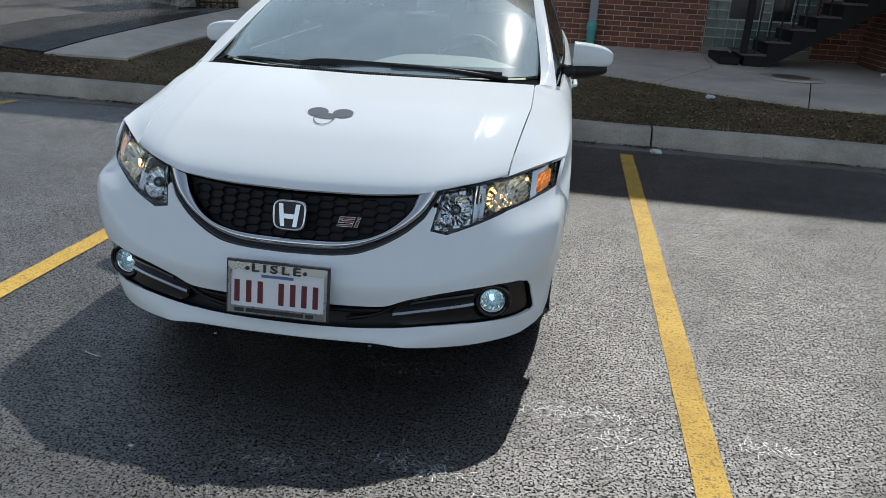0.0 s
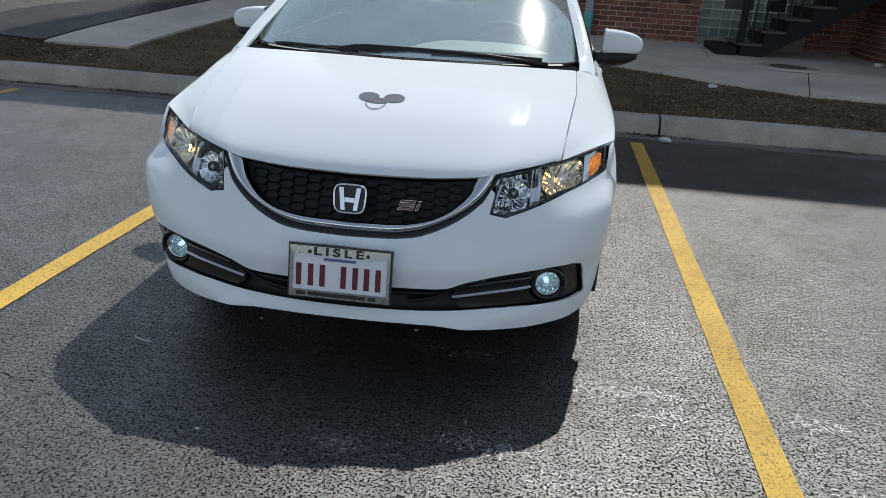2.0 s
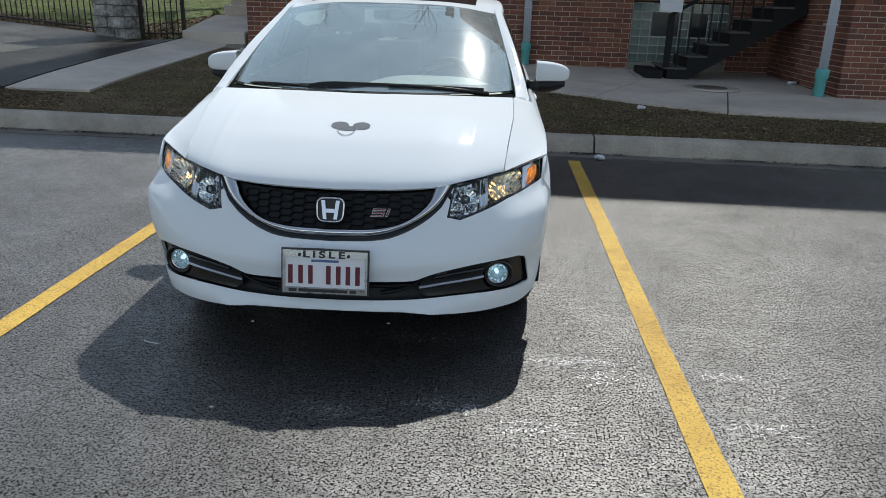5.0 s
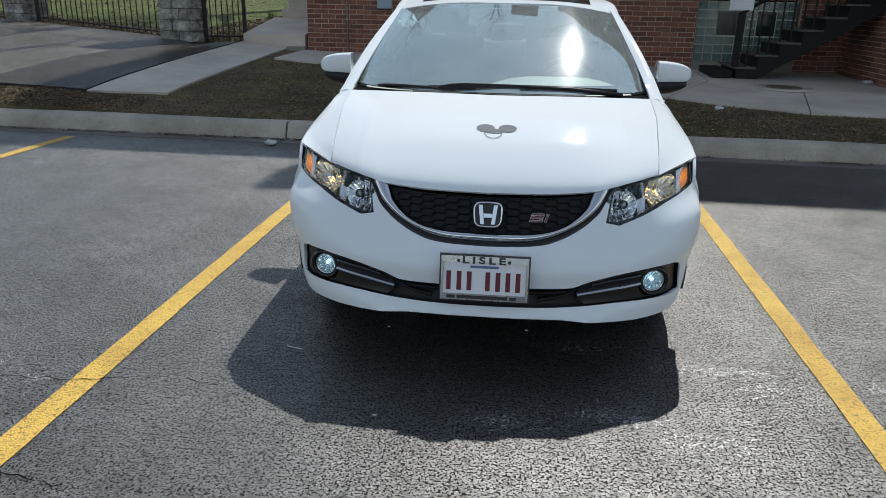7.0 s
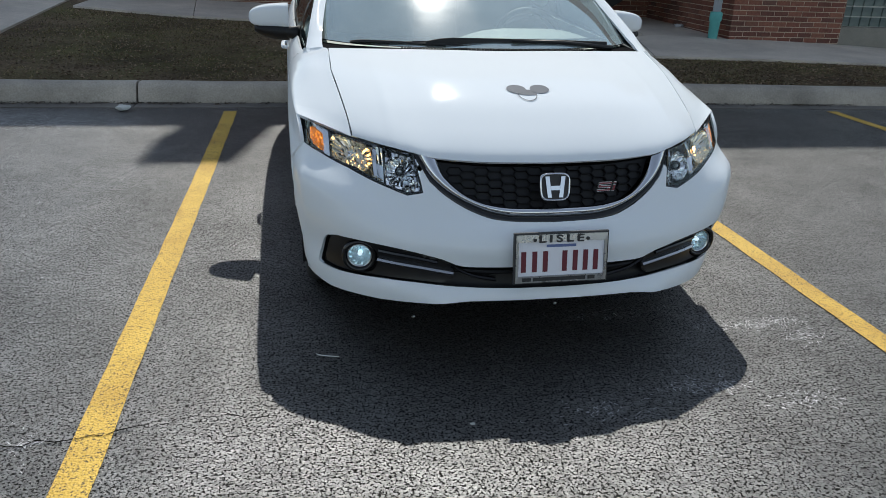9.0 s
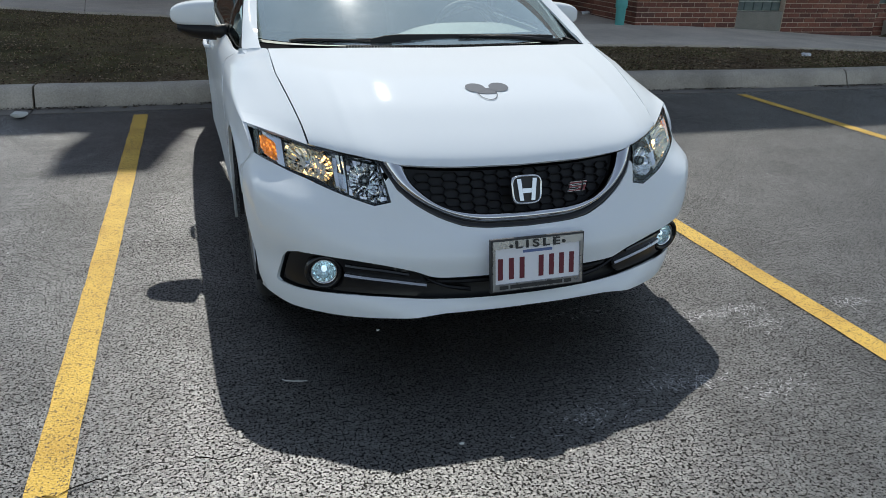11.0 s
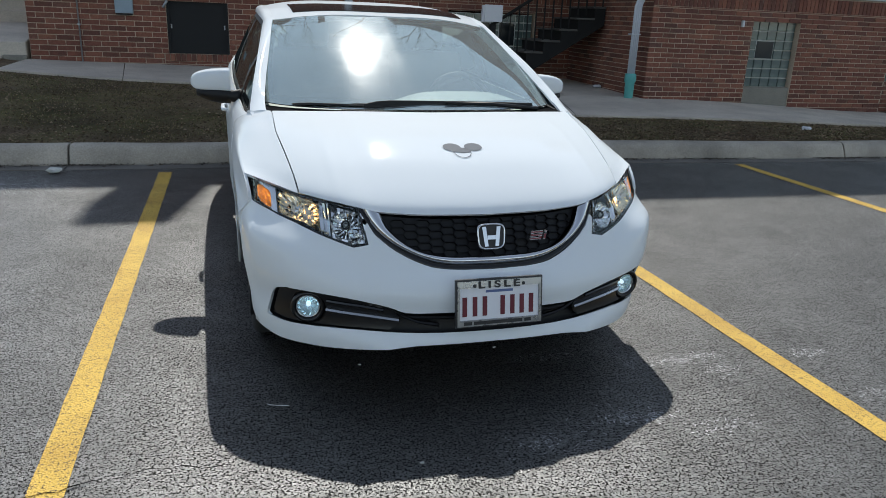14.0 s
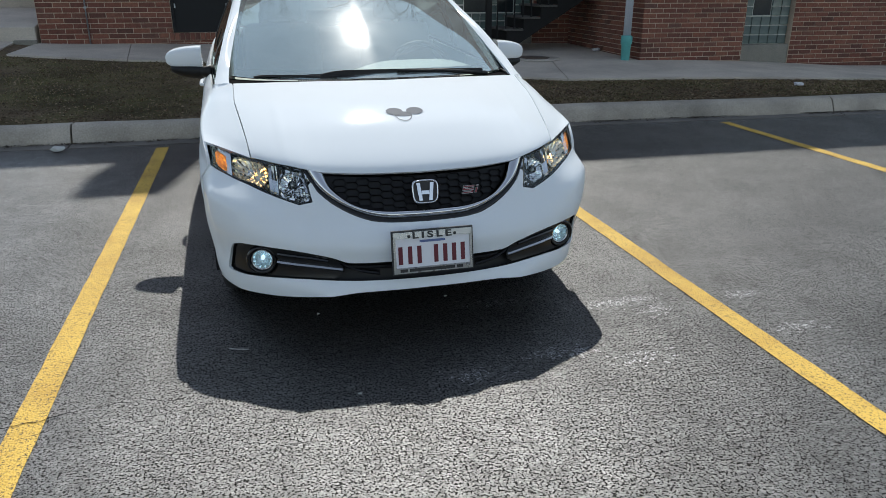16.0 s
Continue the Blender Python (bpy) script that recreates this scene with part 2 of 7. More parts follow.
GRASS_SUN = make_blades("yard_grass", (0.05, 0.09, 0.02), (0.10, 0.15, 0.035), (0.2, 0.2, 0.07))
LITTER_MAT = make_blades("dead_leaves", (0.05, 0.034, 0.020), (0.16, 0.102, 0.060), (0.38, 0.285, 0.19))
DIRT = make_blades("kerb_dirt", (0.018, 0.014, 0.010), (0.045, 0.034, 0.024), (0.14, 0.10, 0.07))
FAINT_SALT = plain("faint_salt", (0.62, 0.62, 0.63), 0.95, grain=0.3)
GUTTER = make_concrete("dirty_gutter_concrete", (0.17, 0.155, 0.135), 0.9)
SALT = plain("salt_residue", (0.40, 0.40, 0.41), 0.95, grain=0.25)
YELLOW = make_line_paint("yellow_line_paint")
PAINT = make_car_paint("white_pearl_paint")
BLACK = plain("black_plastic", (0.007, 0.007, 0.008), 0.5, grain=0.25, spec=0.35)
FRIT = plain("matt_black_frit", (0.008, 0.008, 0.009), 0.95, grain=0.2, spec=0.02)
GRILLE = plain("matt_grille_plastic", (0.006, 0.006, 0.007), 0.6, grain=0.25, spec=0.15)
SATIN_BLACK = plain("satin_black", (0.008, 0.008, 0.009), 0.33, grain=0.2, spec=0.4)
BLACK_GLOSS = plain("gloss_black", (0.008, 0.008, 0.009), 0.12, grain=0.2)
RUBBER = plain("rubber", (0.018, 0.018, 0.018), 0.8, grain=0.25, bump=0.2)
CHROME = plain("chrome", (0.62, 0.63, 0.65), 0.04, 1.0, grain=0.03)
SATIN = plain("satin_alloy", (0.45, 0.46, 0.47), 0.3, 1.0, grain=0.06)
RIM = plain("grey_alloy", (0.22, 0.22, 0.225), 0.35, 0.8, grain=0.1)
REFLECTOR = plain("lamp_reflector", (0.90, 0.91, 0.92), 0.10, 1.0, grain=0.04)
LENS = make_pane("lamp_lens", (0.98, 0.98, 0.98), -0.02, 0.0, 0.02, 0.6)
WINDSHIELD = make_pane("windshield_glass", (0.76, 0.88, 0.86), 0.27, 0.20)
SIDE_GLASS = make_pane("tinted_side_glass", (0.14, 0.155, 0.17), 0.0)
CABIN = plain("cabin_grey", (0.16, 0.16, 0.165), 0.75, grain=0.15, bump=0.15)
CABIN_LIGHT = plain("cabin_light_grey", (0.42, 0.41, 0.39), 0.8, grain=0.1)
DASH = plain("dash_vinyl", (0.36, 0.40, 0.38), 0.6, grain=0.12, bump=0.2)
AMBER = make_amber("amber_lens")
# fog bowls tinted blue for the sky they mirror
FOG_BOWL = plain("sky_tinted_chrome", (0.70, 0.82, 0.87), 0.14, 0.8, grain=0.1, scale=90)
CRACK = plain("crack_dark", (0.008, 0.008, 0.008), 1.0, spec=0.0)
# glow added to unlit fog bulbs, imitating bright sky in the lens
FOG_SKY_GLOW = make_glow("fog_sky_glow", (0.74, 0.90, 1.0), 0.8)
WARM_GLOW = make_glow("warm_bulb", (1.0, 0.66, 0.30), 4.0)
# chrome coloured gold in place of a bulb's warm reflections
WARM_LIT_CHROME = plain("warm_lit_chrome", (1.0, 0.86, 0.66), 0.10, 1.0, grain=0.05)
PLATE_FRAME = plain("dull_plate_frame", (0.34, 0.345, 0.36), 0.28, 1.0, grain=0.1)
STEEL_DARK = plain("dark_painted_steel", (0.018, 0.018, 0.018), 0.8, 0.0, grain=0.25, spec=0.2)
TREAD = make_concrete("dirty_stair_tread", (0.11, 0.105, 0.095), 0.8)
IRON = plain("black_iron", (0.026, 0.021, 0.018), 0.55, 0.3, grain=0.3)
HATCH = plain("black_board", (0.013, 0.0135, 0.014), 0.85, grain=0.3, scale=12)
PIPE_GREY = plain("pale_downspout", (0.46, 0.48, 0.53), 0.45, grain=0.08)
TEAL = plain("teal_paint", (0.10, 0.36, 0.34), 0.55, grain=0.15, scale=18)
SIDING = plain("pale_siding", (0.60, 0.64, 0.66), 0.55, grain=0.05)
PAPER = plain("white_sheet", (0.62, 0.63, 0.66), 0.6, grain=0.04)
BLUE_DOOR = plain("blue_grey_door", (0.26, 0.33, 0.39), 0.5, grain=0.06)
GLASS_BLOCK = plain("glass_block", (0.105, 0.14, 0.13), 0.14, grain=0.45, scale=9, spec=0.8)
DARK_GLASS = plain("dark_vent_glass", (0.02, 0.024, 0.026), 0.1, grain=0.3)
GROUT = plain("pale_grout", (0.55, 0.56, 0.53), 0.85, grain=0.1)
STONE = make_stone("grey_limestone")
RUST = make_concrete("rusty_iron_cover", (0.10, 0.075, 0.055), 0.6)
WOOD = plain("weathered_pole_wood", (0.17, 0.125, 0.085), 0.85, grain=0.3, scale=14, bump=0.4)
GALV = plain("galvanised_steel", (0.42, 0.44, 0.46), 0.42, 0.7, grain=0.12)
BARK = plain("bark", (0.09, 0.075, 0.06), 0.9, grain=0.3, bump=0.4)
PLATE_FACE = plain("plate_face", (0.76, 0.76, 0.80), 0.4, grain=0.05, scale=20)
PLATE_RED = plain("plate_dark_red", (0.12, 0.008, 0.02), 0.5)
INK = plain("black_ink", (0.02, 0.02, 0.022), 0.5)
BLUE_INK = plain("blue_ink", (0.10, 0.14, 0.30), 0.5)
RED_BADGE = plain("red_badge_enamel", (0.15, 0.008, 0.014), 0.3)
DECAL = plain("grey_vinyl", (0.13, 0.14, 0.16), 0.7, spec=0.2)


# ---------------------------------------------------------------- mesh helpers
def part(name, bm, material, parent=None, label="", smooth=False):
    me = bpy.data.meshes.new(name)
    bm.to_mesh(me)
    bm.free()
    return hang(name, me, material, parent, label, smooth)


def hang(name, me, material, parent=None, label="", smooth=False):
    """Links a mesh as one object under a thing."""
    if material and not me.materials:
        me.materials.append(material)
    if smooth:
        me.shade_smooth()
    ob = new(name, me)
    if parent:
        ob.parent = parent
    if label:
        ob["label"] = label
    return ob


def raw(name, verts, faces, material, parent=None, label="", smooth=False):
    me = bpy.data.meshes.new(name)
    me.from_pydata([tuple(map(float, v)) for v in verts], [], [tuple(map(int, f)) for f in faces])
    me.update()
    return hang(name, me, material, parent, label, smooth)


def thing(name, label, category, group="", at=(0, 0, 0), turn=0):
    ob = new(name)
    ob.matrix_basis = pose(*at, 0, 0, turn)
    return tagged(ob, label, category, group)


def box(bm, x0, x1, y0, y1, z0, z1, m=None):
    vs = [bm.verts.new((x, y, z)) for z in (z0, z1) for x, y in ((x0, y0), (x1, y0), (x1, y1), (x0, y1))]
    if m:
        for v in vs:
            v.co = m @ v.co
    for f in ((0, 3, 2, 1), (4, 5, 6, 7), (0, 1, 5, 4), (1, 2, 6, 5), (2, 3, 7, 6), (3, 0, 4, 7)):
        bm.faces.new([vs[i] for i in f])
    return vs


def boxed(x0, x1, y0, y1, z0, z1, bevel=0.0, segments=1):
    bm = bmesh.new()
    box(bm, x0, x1, y0, y1, z0, z1)
    if bevel:
        bmesh.ops.bevel(bm, geom=bm.edges[:], offset=bevel, segments=segments, affect="EDGES", profile=0.5)
    return bm


def tube(bm, points, radius, sides=10, cap=True):
    """A round bar along points; radius is one number or one for each point."""
    pts = [Vector(p) for p in points]
    radii = radius if isinstance(radius, (list, tuple)) else [radius] * len(pts)
    rings = []
    for i, p in enumerate(pts):
        d = (pts[min(i + 1, len(pts) - 1)] - pts[max(i - 1, 0)]).normalized()
        side = d.cross(Vector((0, 0, 1)) if abs(d.z) < 0.9 else Vector((0, 1, 0))).normalized()
        up = side.cross(d)
        rings.append([bm.verts.new(p + (side * math.cos(a) + up * math.sin(a)) * radii[i]) for a in (2 * math.pi * k / sides for k in range(sides))])
    for a, b in zip(rings, rings[1:]):
        for k in range(sides):
            bm.faces.new((a[k], a[(k + 1) % sides], b[(k + 1) % sides], b[k]))
    if cap:
        bm.faces.new(rings[0][::-1]), bm.faces.new(rings[-1])
    return bm


def turned(bm, profile, m, sides=28):
    """A lathe: profile of (radius, height) about the local z axis, set by the matrix m."""
    rings = []
    for r, h in profile:
        rings.append([bm.verts.new(m @ Vector((r * math.cos(a), r * math.sin(a), h))) for a in (2 * math.pi * k / sides for k in range(sides))] if r > 1e-6 else [bm.verts.new(m @ Vector((0, 0, h)))])
    for a, b in zip(rings, rings[1:]):
        for k in range(sides):
            q = (k + 1) % sides
            if len(a) == 1:
                bm.faces.new((a[0], b[q], b[k]))
            elif len(b) == 1:
                bm.faces.new((a[k], a[q], b[0]))
            else:
                bm.faces.new((a[k], a[q], b[q], b[k]))
    return bm


class Curve:
    """A smooth curve through knots (Catmull-Rom slopes, limited so that it doesn't overshoot)."""

    def __init__(self, *knots):
        self.x = np.array([k[0] for k in knots], float)
        self.y = np.array([k[1] for k in knots], float)
        d = np.diff(self.y) / np.diff(self.x)
        self.m = np.concatenate([[d[0]], np.where(d[1:] * d[:-1] > 0, 2 * d[1:] * d[:-1] / (d[1:] + d[:-1] + 1e-12), 0), [d[-1]]])

    def __call__(self, x):
        x = np.asarray(x, float)
        xc = np.clip(x, self.x[0], self.x[-1])
        i = np.clip(np.searchsorted(self.x, xc) - 1, 0, len(self.x) - 2)
        h = self.x[i + 1] - self.x[i]
        t = (xc - self.x[i]) / h
        return (self.y[i] * (1 + 2 * t) * (1 - t) ** 2 + self.m[i] * h * t * (1 - t) ** 2 + self.y[i + 1] * t * t * (3 - 2 * t) - self.m[i + 1] * h * t * t * (1 - t))


def sheet(name, grid, material, parent, label="", thick=0.012, inward=None, smooth=True):
    """A panel from a grid of points (rows x columns x 3), with a return flange round its edge, turned inward."""
    g = np.asarray(grid, float)
    n, m = g.shape[:2]
    du, dv = np.gradient(g, axis=0), np.gradient(g, axis=1)
    nor = np.cross(du, dv)
    nor /= np.linalg.norm(nor, axis=2, keepdims=True) + 1e-12
    if inward is not None and (nor * (g - np.asarray(inward, float))).sum() < 0:
        nor = -nor
        flip = True
    else:
        flip = False
    verts = g.reshape(-1, 3).tolist()
    faces = []
    for i in range(n - 1):
        for j in range(m - 1):
            f = (i * m + j, (i + 1) * m + j, (i + 1) * m + j + 1, i * m + j + 1)
            faces.append(f[::-1] if flip else f)
    rim = [i * m for i in range(n)] + [(n - 1) * m + j for j in range(1, m)] + [i * m + m - 1 for i in range(n - 2, -1, -1)] + [j for j in range(m - 2, 0, -1)]
    flat = nor.reshape(-1, 3)
    if thick:
        base = len(verts)
        verts += [(np.array(verts[k]) - flat[k] * thick).tolist() for k in rim]
        top = len(verts)
        verts += [verts[k] for k in rim]
        for q in range(len(rim)):
            r = (q + 1) % len(rim)
            f = (top + q, base + q, base + r, top + r)
            faces.append(f if flip else f[::-1])
    return raw(name, verts, faces, material, parent, label, smooth)


def inside(poly, pts):
    """Which points lie in the polygon."""
    poly, pts = np.asarray(poly, float), np.asarray(pts, float)
    x, y = pts[:, 0], pts[:, 1]
    hit = np.zeros(len(pts), bool)
    for (x0, y0), (x1, y1) in zip(poly, np.roll(poly, -1, axis=0)):
        if y0 != y1:
            hit ^= ((y0 > y) != (y1 > y)) & (x < (x1 - x0) * (y - y0) / (y1 - y0) + x0)
    return hit


def finer(poly, step):
    """The polygon with its long edges split."""
    out = []
    for a, b in zip(poly, poly[1:] + poly[:1]):
        a, b = np.array(a, float), np.array(b, float)
        k = max(1, int(math.ceil(np.linalg.norm(b - a) / step)))
        out += [tuple(a + (b - a) * i / k) for i in range(k)]
    return out


def rounded(poly, times=2, keep=()):
    """Corners cut (Chaikin), but for those in keep."""
    for _ in range(times):
        out = []
        for i, p in enumerate(poly):
            a, b = poly[i - 1], poly[(i + 1) % len(poly)]
            if p in keep:
                out.append(p)
            else:
                out += [tuple(0.75 * np.array(p) + 0.25 * np.array(a)), tuple(0.75 * np.array(p) + 0.25 * np.array(b))]
        poly = out
    return [tuple(map(float, p)) for p in poly]


def skin(name, surface, outer, holes, material, parent, label="", step=0.022, thick=0.012, depth=0.0, smooth=True):
    """A panel on a surface(s, w): its outline and holes are polygons in (s, w); edges turn inward by thick; depth sinks it."""
    from mathutils.geometry import delaunay_2d_cdt
    loops = [finer(p, step) for p in [outer, *holes]]
    pts, edges = [], []
    for loop in loops:
        base = len(pts)
        pts += loop
        edges += [(base + i, base + (i + 1) % len(loop)) for i in range(len(loop))]
    rim = np.array(pts)
    lo, hi = np.array(outer).min(0), np.array(outer).max(0)
    xs, ys = np.arange(lo[0] + step / 2, hi[0], step), np.arange(lo[1] + step / 2, hi[1], step)
    grid = np.array([(x + (step / 2 if j % 2 else 0), y) for j, y in enumerate(ys) for x in xs]) if len(xs) and len(ys) else np.zeros((0, 2))
    if len(grid):
        ok = inside(outer, grid)
        for h in holes:
            ok &= ~inside(h, grid)
        grid = grid[ok]
        if len(grid):
            near = np.min(((grid[:, None, :] - rim[None, :, :]) ** 2).sum(2), axis=1)
            grid = grid[near > (0.45 * step) ** 2]
            pts = pts + [tuple(p) for p in grid]
    vs, _, fs = delaunay_2d_cdt([Vector(p) for p in pts], edges, [], 0, 1e-6)[:3]
    vs = np.array([tuple(v) for v in vs])
    mid = np.array([vs[list(f)].mean(0) for f in fs])
    ok = inside(outer, mid)
    for h in holes:
        ok &= ~inside(h, mid)
    fs = [tuple(f) for f, k in zip(fs, ok) if k]
    used = sorted({i for f in fs for i in f})
    at = {o: k for k, o in enumerate(used)}
    vs, fs = vs[used], [tuple(at[i] for i in f) for f in fs]
    e = 2e-4
    p3 = surface(vs[:, 0], vs[:, 1])
    ds = surface(vs[:, 0] + e, vs[:, 1]) - surface(vs[:, 0] - e, vs[:, 1])
    dw = surface(vs[:, 0], vs[:, 1] + e) - surface(vs[:, 0], vs[:, 1] - e)
    nor = np.cross(ds, dw)
    nor /= np.linalg.norm(nor, axis=1, keepdims=True) + 1e-15
    p3 = p3 - nor * depth
    count = {}
    for f in fs:
        for a, b in zip(f, f[1:] + f[:1]):
            count[(min(a, b), max(a, b))] = count.get((min(a, b), max(a, b)), 0) + 1
    verts, faces = p3.tolist(), list(fs)
    if thick:
        back, front = {}, {}
        for f in fs:
            for a, b in zip(f, f[1:] + f[:1]):
                if count[(min(a, b), max(a, b))] == 1:
                    for k in (a, b):
                        if k not in back:
                            front[k] = len(verts)
                            verts.append(p3[k].tolist())
                            back[k] = len(verts)
                            verts.append((p3[k] - nor[k] * thick).tolist())
                    faces.append((front[b], front[a], back[a], back[b]))
    return raw(name, verts, faces, material, parent, label, smooth)


# ---------------------------------------------------------------- ground
WALL_Y, WING_Y = 12.9, 10.0
FOOT = Curve((-30, 0.80), (-14, 0.74), (-7, 0.62), (-6.1, 0.54), (-4.9, 0.41), (-2.3, 0.36), (0.15, 0.30), (4.7, 0.27), (6.0, 0.20), (8.7, -0.02), (14, -0.1))


def lie(x, y):
    """The height of the ground behind the kerb."""
    s = np.clip((np.asarray(y, float) - 6.7) / 6.2, 0, 12)
    steep = 0.8 - 0.45 * np.clip((-3.3 - np.asarray(x, float)) / 1.6, 0, 1)
    return 0.155 + (FOOT(x) - 0.155) * np.minimum(s, 1.0) ** steep + np.maximum(s - 1, 0) * 0.20


def terrain(name, xs, ys, lift, material, label, category):
    g = [[(x, y, float(lie(x, y)) + lift) for x in xs] for y in ys]
    m = len(xs)
    faces = [(i * m + j, i * m + j + 1, (i + 1) * m + j + 1, (i + 1) * m + j) for i in range(len(ys) - 1) for j in range(m - 1)]
    return tagged(raw(name, [p for row in g for p in row], faces, material, None, "", True), label, category, "", "structure")


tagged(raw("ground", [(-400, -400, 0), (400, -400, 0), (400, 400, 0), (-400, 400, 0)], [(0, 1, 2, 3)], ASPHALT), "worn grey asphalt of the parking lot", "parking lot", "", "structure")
terrain("lawn", [-160, -110, -75, -55, *np.arange(-40, 30.1, 0.5), 60, 120], [*np.arange(6.68, 14, 0.3), *np.arange(14, 40, 1.0), 50, 65, 90], 0.0, SOIL, "patchy brown and green spring lawn behind the kerb", "lawn")


def slab(name, outline, top, material, label, category, thick=0.12, lift=0.03):
    """A paving slab that lies on the ground and follows it; top: a function of x, y."""
    ob = skin(name, lambda x, y: np.stack([x, y, top(x, y) + lift], -1), outline if area(outline) > 0 else outline[::-1], [], material, None, "", 0.3, thick, 0.0, False)
    return tagged(ob, label, category, "", "structure")


def area(poly):
    return sum(a[0] * b[1] - b[0] * a[1] for a, b in zip(poly, poly[1:] + poly[:1]))


KERB_LINE = Curve((-30, 6.50), (-3.2, 6.50), (0.75, 6.53), (4.9, 6.44), (14, 6.36), (24, 6.3))


def kerb():
    """The kerb with its sloping face and rounded nose, in lengths with open joints, and the gutter at its foot."""
    profile = [(-0.025, -0.05), (-0.025, 0.004), (0.030, 0.118), (0.056, 0.150), (0.085, 0.163), (0.20, 0.165), (0.20, -0.05)]
    gutter = [(-0.20, -0.04), (-0.20, 0.004), (-0.12, 0.010), (-0.03, 0.007), (-0.03, -0.04)]
    joints = [-24, -18, -12, -6.9, -3.15, 0.70, 4.93, 9.2, 14, 20]

    def sweep(a, b, shape, rough):
        bm = bmesh.new()
        n = 24
        rows = []
        for i in range(n + 1):
            x = a + 0.009 + (b - a - 0.018) * i / n
            line = float(KERB_LINE(x))
            rows.append([bm.verts.new((x, line + y + rough * noise.noise((x * 1.3, y * 8, 3)), z + (rough * noise.noise((x * 1.1, 9, y * 8)) if z > 0.005 else 0))) for y, z in shape])
        for r, q in zip(rows, rows[1:]):
            for k in range(len(shape) - 1):
                bm.faces.new((r[k], q[k], q[k + 1], r[k + 1]))
        bm.faces.new(rows[0]), bm.faces.new(rows[-1][::-1])
        bmesh.ops.recalc_face_normals(bm, faces=bm.faces[:])
        return bm

    for a, b in zip(joints, joints[1:]):
        ob = tagged(part("kerb", sweep(a, b, profile, 0.009), KERB), "weathered grey concrete kerb with an open joint", "kerb", "kerb lengths", "structure")
        ob.data.shade_smooth()
        ob.data.set_sharp_from_angle(angle=radians(32))
        tagged(part("gutter", sweep(a, b, gutter, 0.003), GUTTER), "dirty concrete gutter strip at the kerb foot", "gutter", "gutter lengths", "structure")


kerb()


def parking_line(far, near, y0, y1, width=0.105):
    """A painted line from the near end to the far end at the kerb, not quite square to it."""
    bm = bmesh.new()
    n = int((y1 - y0) / 0.05)
    left, right = [], []
    for i in range(n + 1):
        y = y0 + (y1 - y0) * i / n
        x = near + (far - near) * i / n
        left.append(bm.verts.new((x - width / 2 + 0.004 * noise.noise((x, y * 6, 0)), y, 0.004)))
        right.append(bm.verts.new((x + width / 2 + 0.004 * noise.noise((x, y * 6, 5)), y, 0.004)))
    for i in range(n):
        bm.faces.new((left[i], right[i], right[i + 1], left[i + 1]))
    tagged(part("parking_line", bm, YELLOW), "worn yellow parking line painted on asphalt", "line marking", "parking lines", "structure")


for far_x, near_x in ((-5.26, -5.22), (-2.335, -2.262), (0.475, 0.528), (3.335, 3.33), (6.12, 6.12)):
    parking_line(far_x, near_x, 0.2, 6.16)

slab("pavement", [(-4.95, WALL_Y), (-4.95, 11.25), (-3.28, 10.82), (-3.52, WALL_Y)], lie, CONCRETE, "grey concrete sidewalk slab along the brick wall", "sidewalk")
slab("pavement", [(-3.51, WALL_Y), (-3.27, 10.82), (-2.4, 10.68), (-0.8, 10.1), (0.6, 9.4), (0.97, 9.15), (1.85, 11.05), (1.95, WALL_Y)], lie, CONCRETE, "grey concrete sidewalk slab along the brick wall", "sidewalk")
slab("pavement", [(1.965, WALL_Y), (1.865, 11.05), (2.95, 10.2), (4.41, 10.2), (4.41, WALL_Y)], lie, CONCRETE, "grey concrete sidewalk slab under the iron stair", "sidewalk")
slab("pavement", [(1.86, 11.03), (0.985, 9.14), (1.6, 8.7), (2.42, 8.28), (2.94, 10.18)], lie, CONCRETE, "grey concrete sidewalk slab beside the manhole", "sidewalk")
slab("pavement", [(2.955, 10.18), (2.435, 8.28), (3.9, 8.15), (6.4, 7.8), (6.4, WING_Y), (4.41, WING_Y), (4.41, 10.18)], lie, CONCRETE, "grey concrete sidewalk slab along the brick wing", "sidewalk")
slab("pavement", [(6.415, WING_Y), (6.415, 7.8), (9.0, 7.55), (14, 7.2), (14, WING_Y)], lie, CONCRETE, "grey concrete sidewalk slab along the brick wing", "sidewalk")


slab("pavement", [(-5.70, 7.22), (-4.86, 7.45), (-5.28, 12.88), (-6.12, 12.88)], lie, CONCRETE, "sloping concrete walkway up to the entrance steps", "walkway", 0.4, 0.026)
slab("driveway", [(-5.73, 7.25), (-6.13, 12.7), (-6.35, 12.0), (-6.5, 11.5), (-6.85, 10.8), (-7.05, 9), (-7.0, 7.2)], lie, ASPHALT_STRIP, "dark asphalt strip beside the walkway", "driveway", 0.3, 0.03)
slab("driveway", [(-7.01, 7.2), (-7.06, 9), (-6.86, 10.81), (-6.52, 11.51), (-6.75, 12.0), (-7.25, 12.25), (-12, 14.35), (-24, 18), (-24, 7.2)], lie, ASPHALT_OLD, "old grey asphalt driveway in front of the fence", "driveway", 0.3, 0.03)


slab("yard", [(-6.2, 12.95), (-6.15, 40), (-60, 40), (-60, 36), (-24.1, 18.4), (-12, 14.55), (-7.3, 12.45), (-6.6, 12.2)], lie, GREEN, "sunlit green yard behind the iron fence", "lawn", 0.1, 0.015)


# ---------------------------------------------------------------- brickwork
BIG, SMALL, JOINT = (0.0828, 0.262), (0.0735, 0.222), 0.012  # brick sizes: height of a course, length
brick_meshes = {}


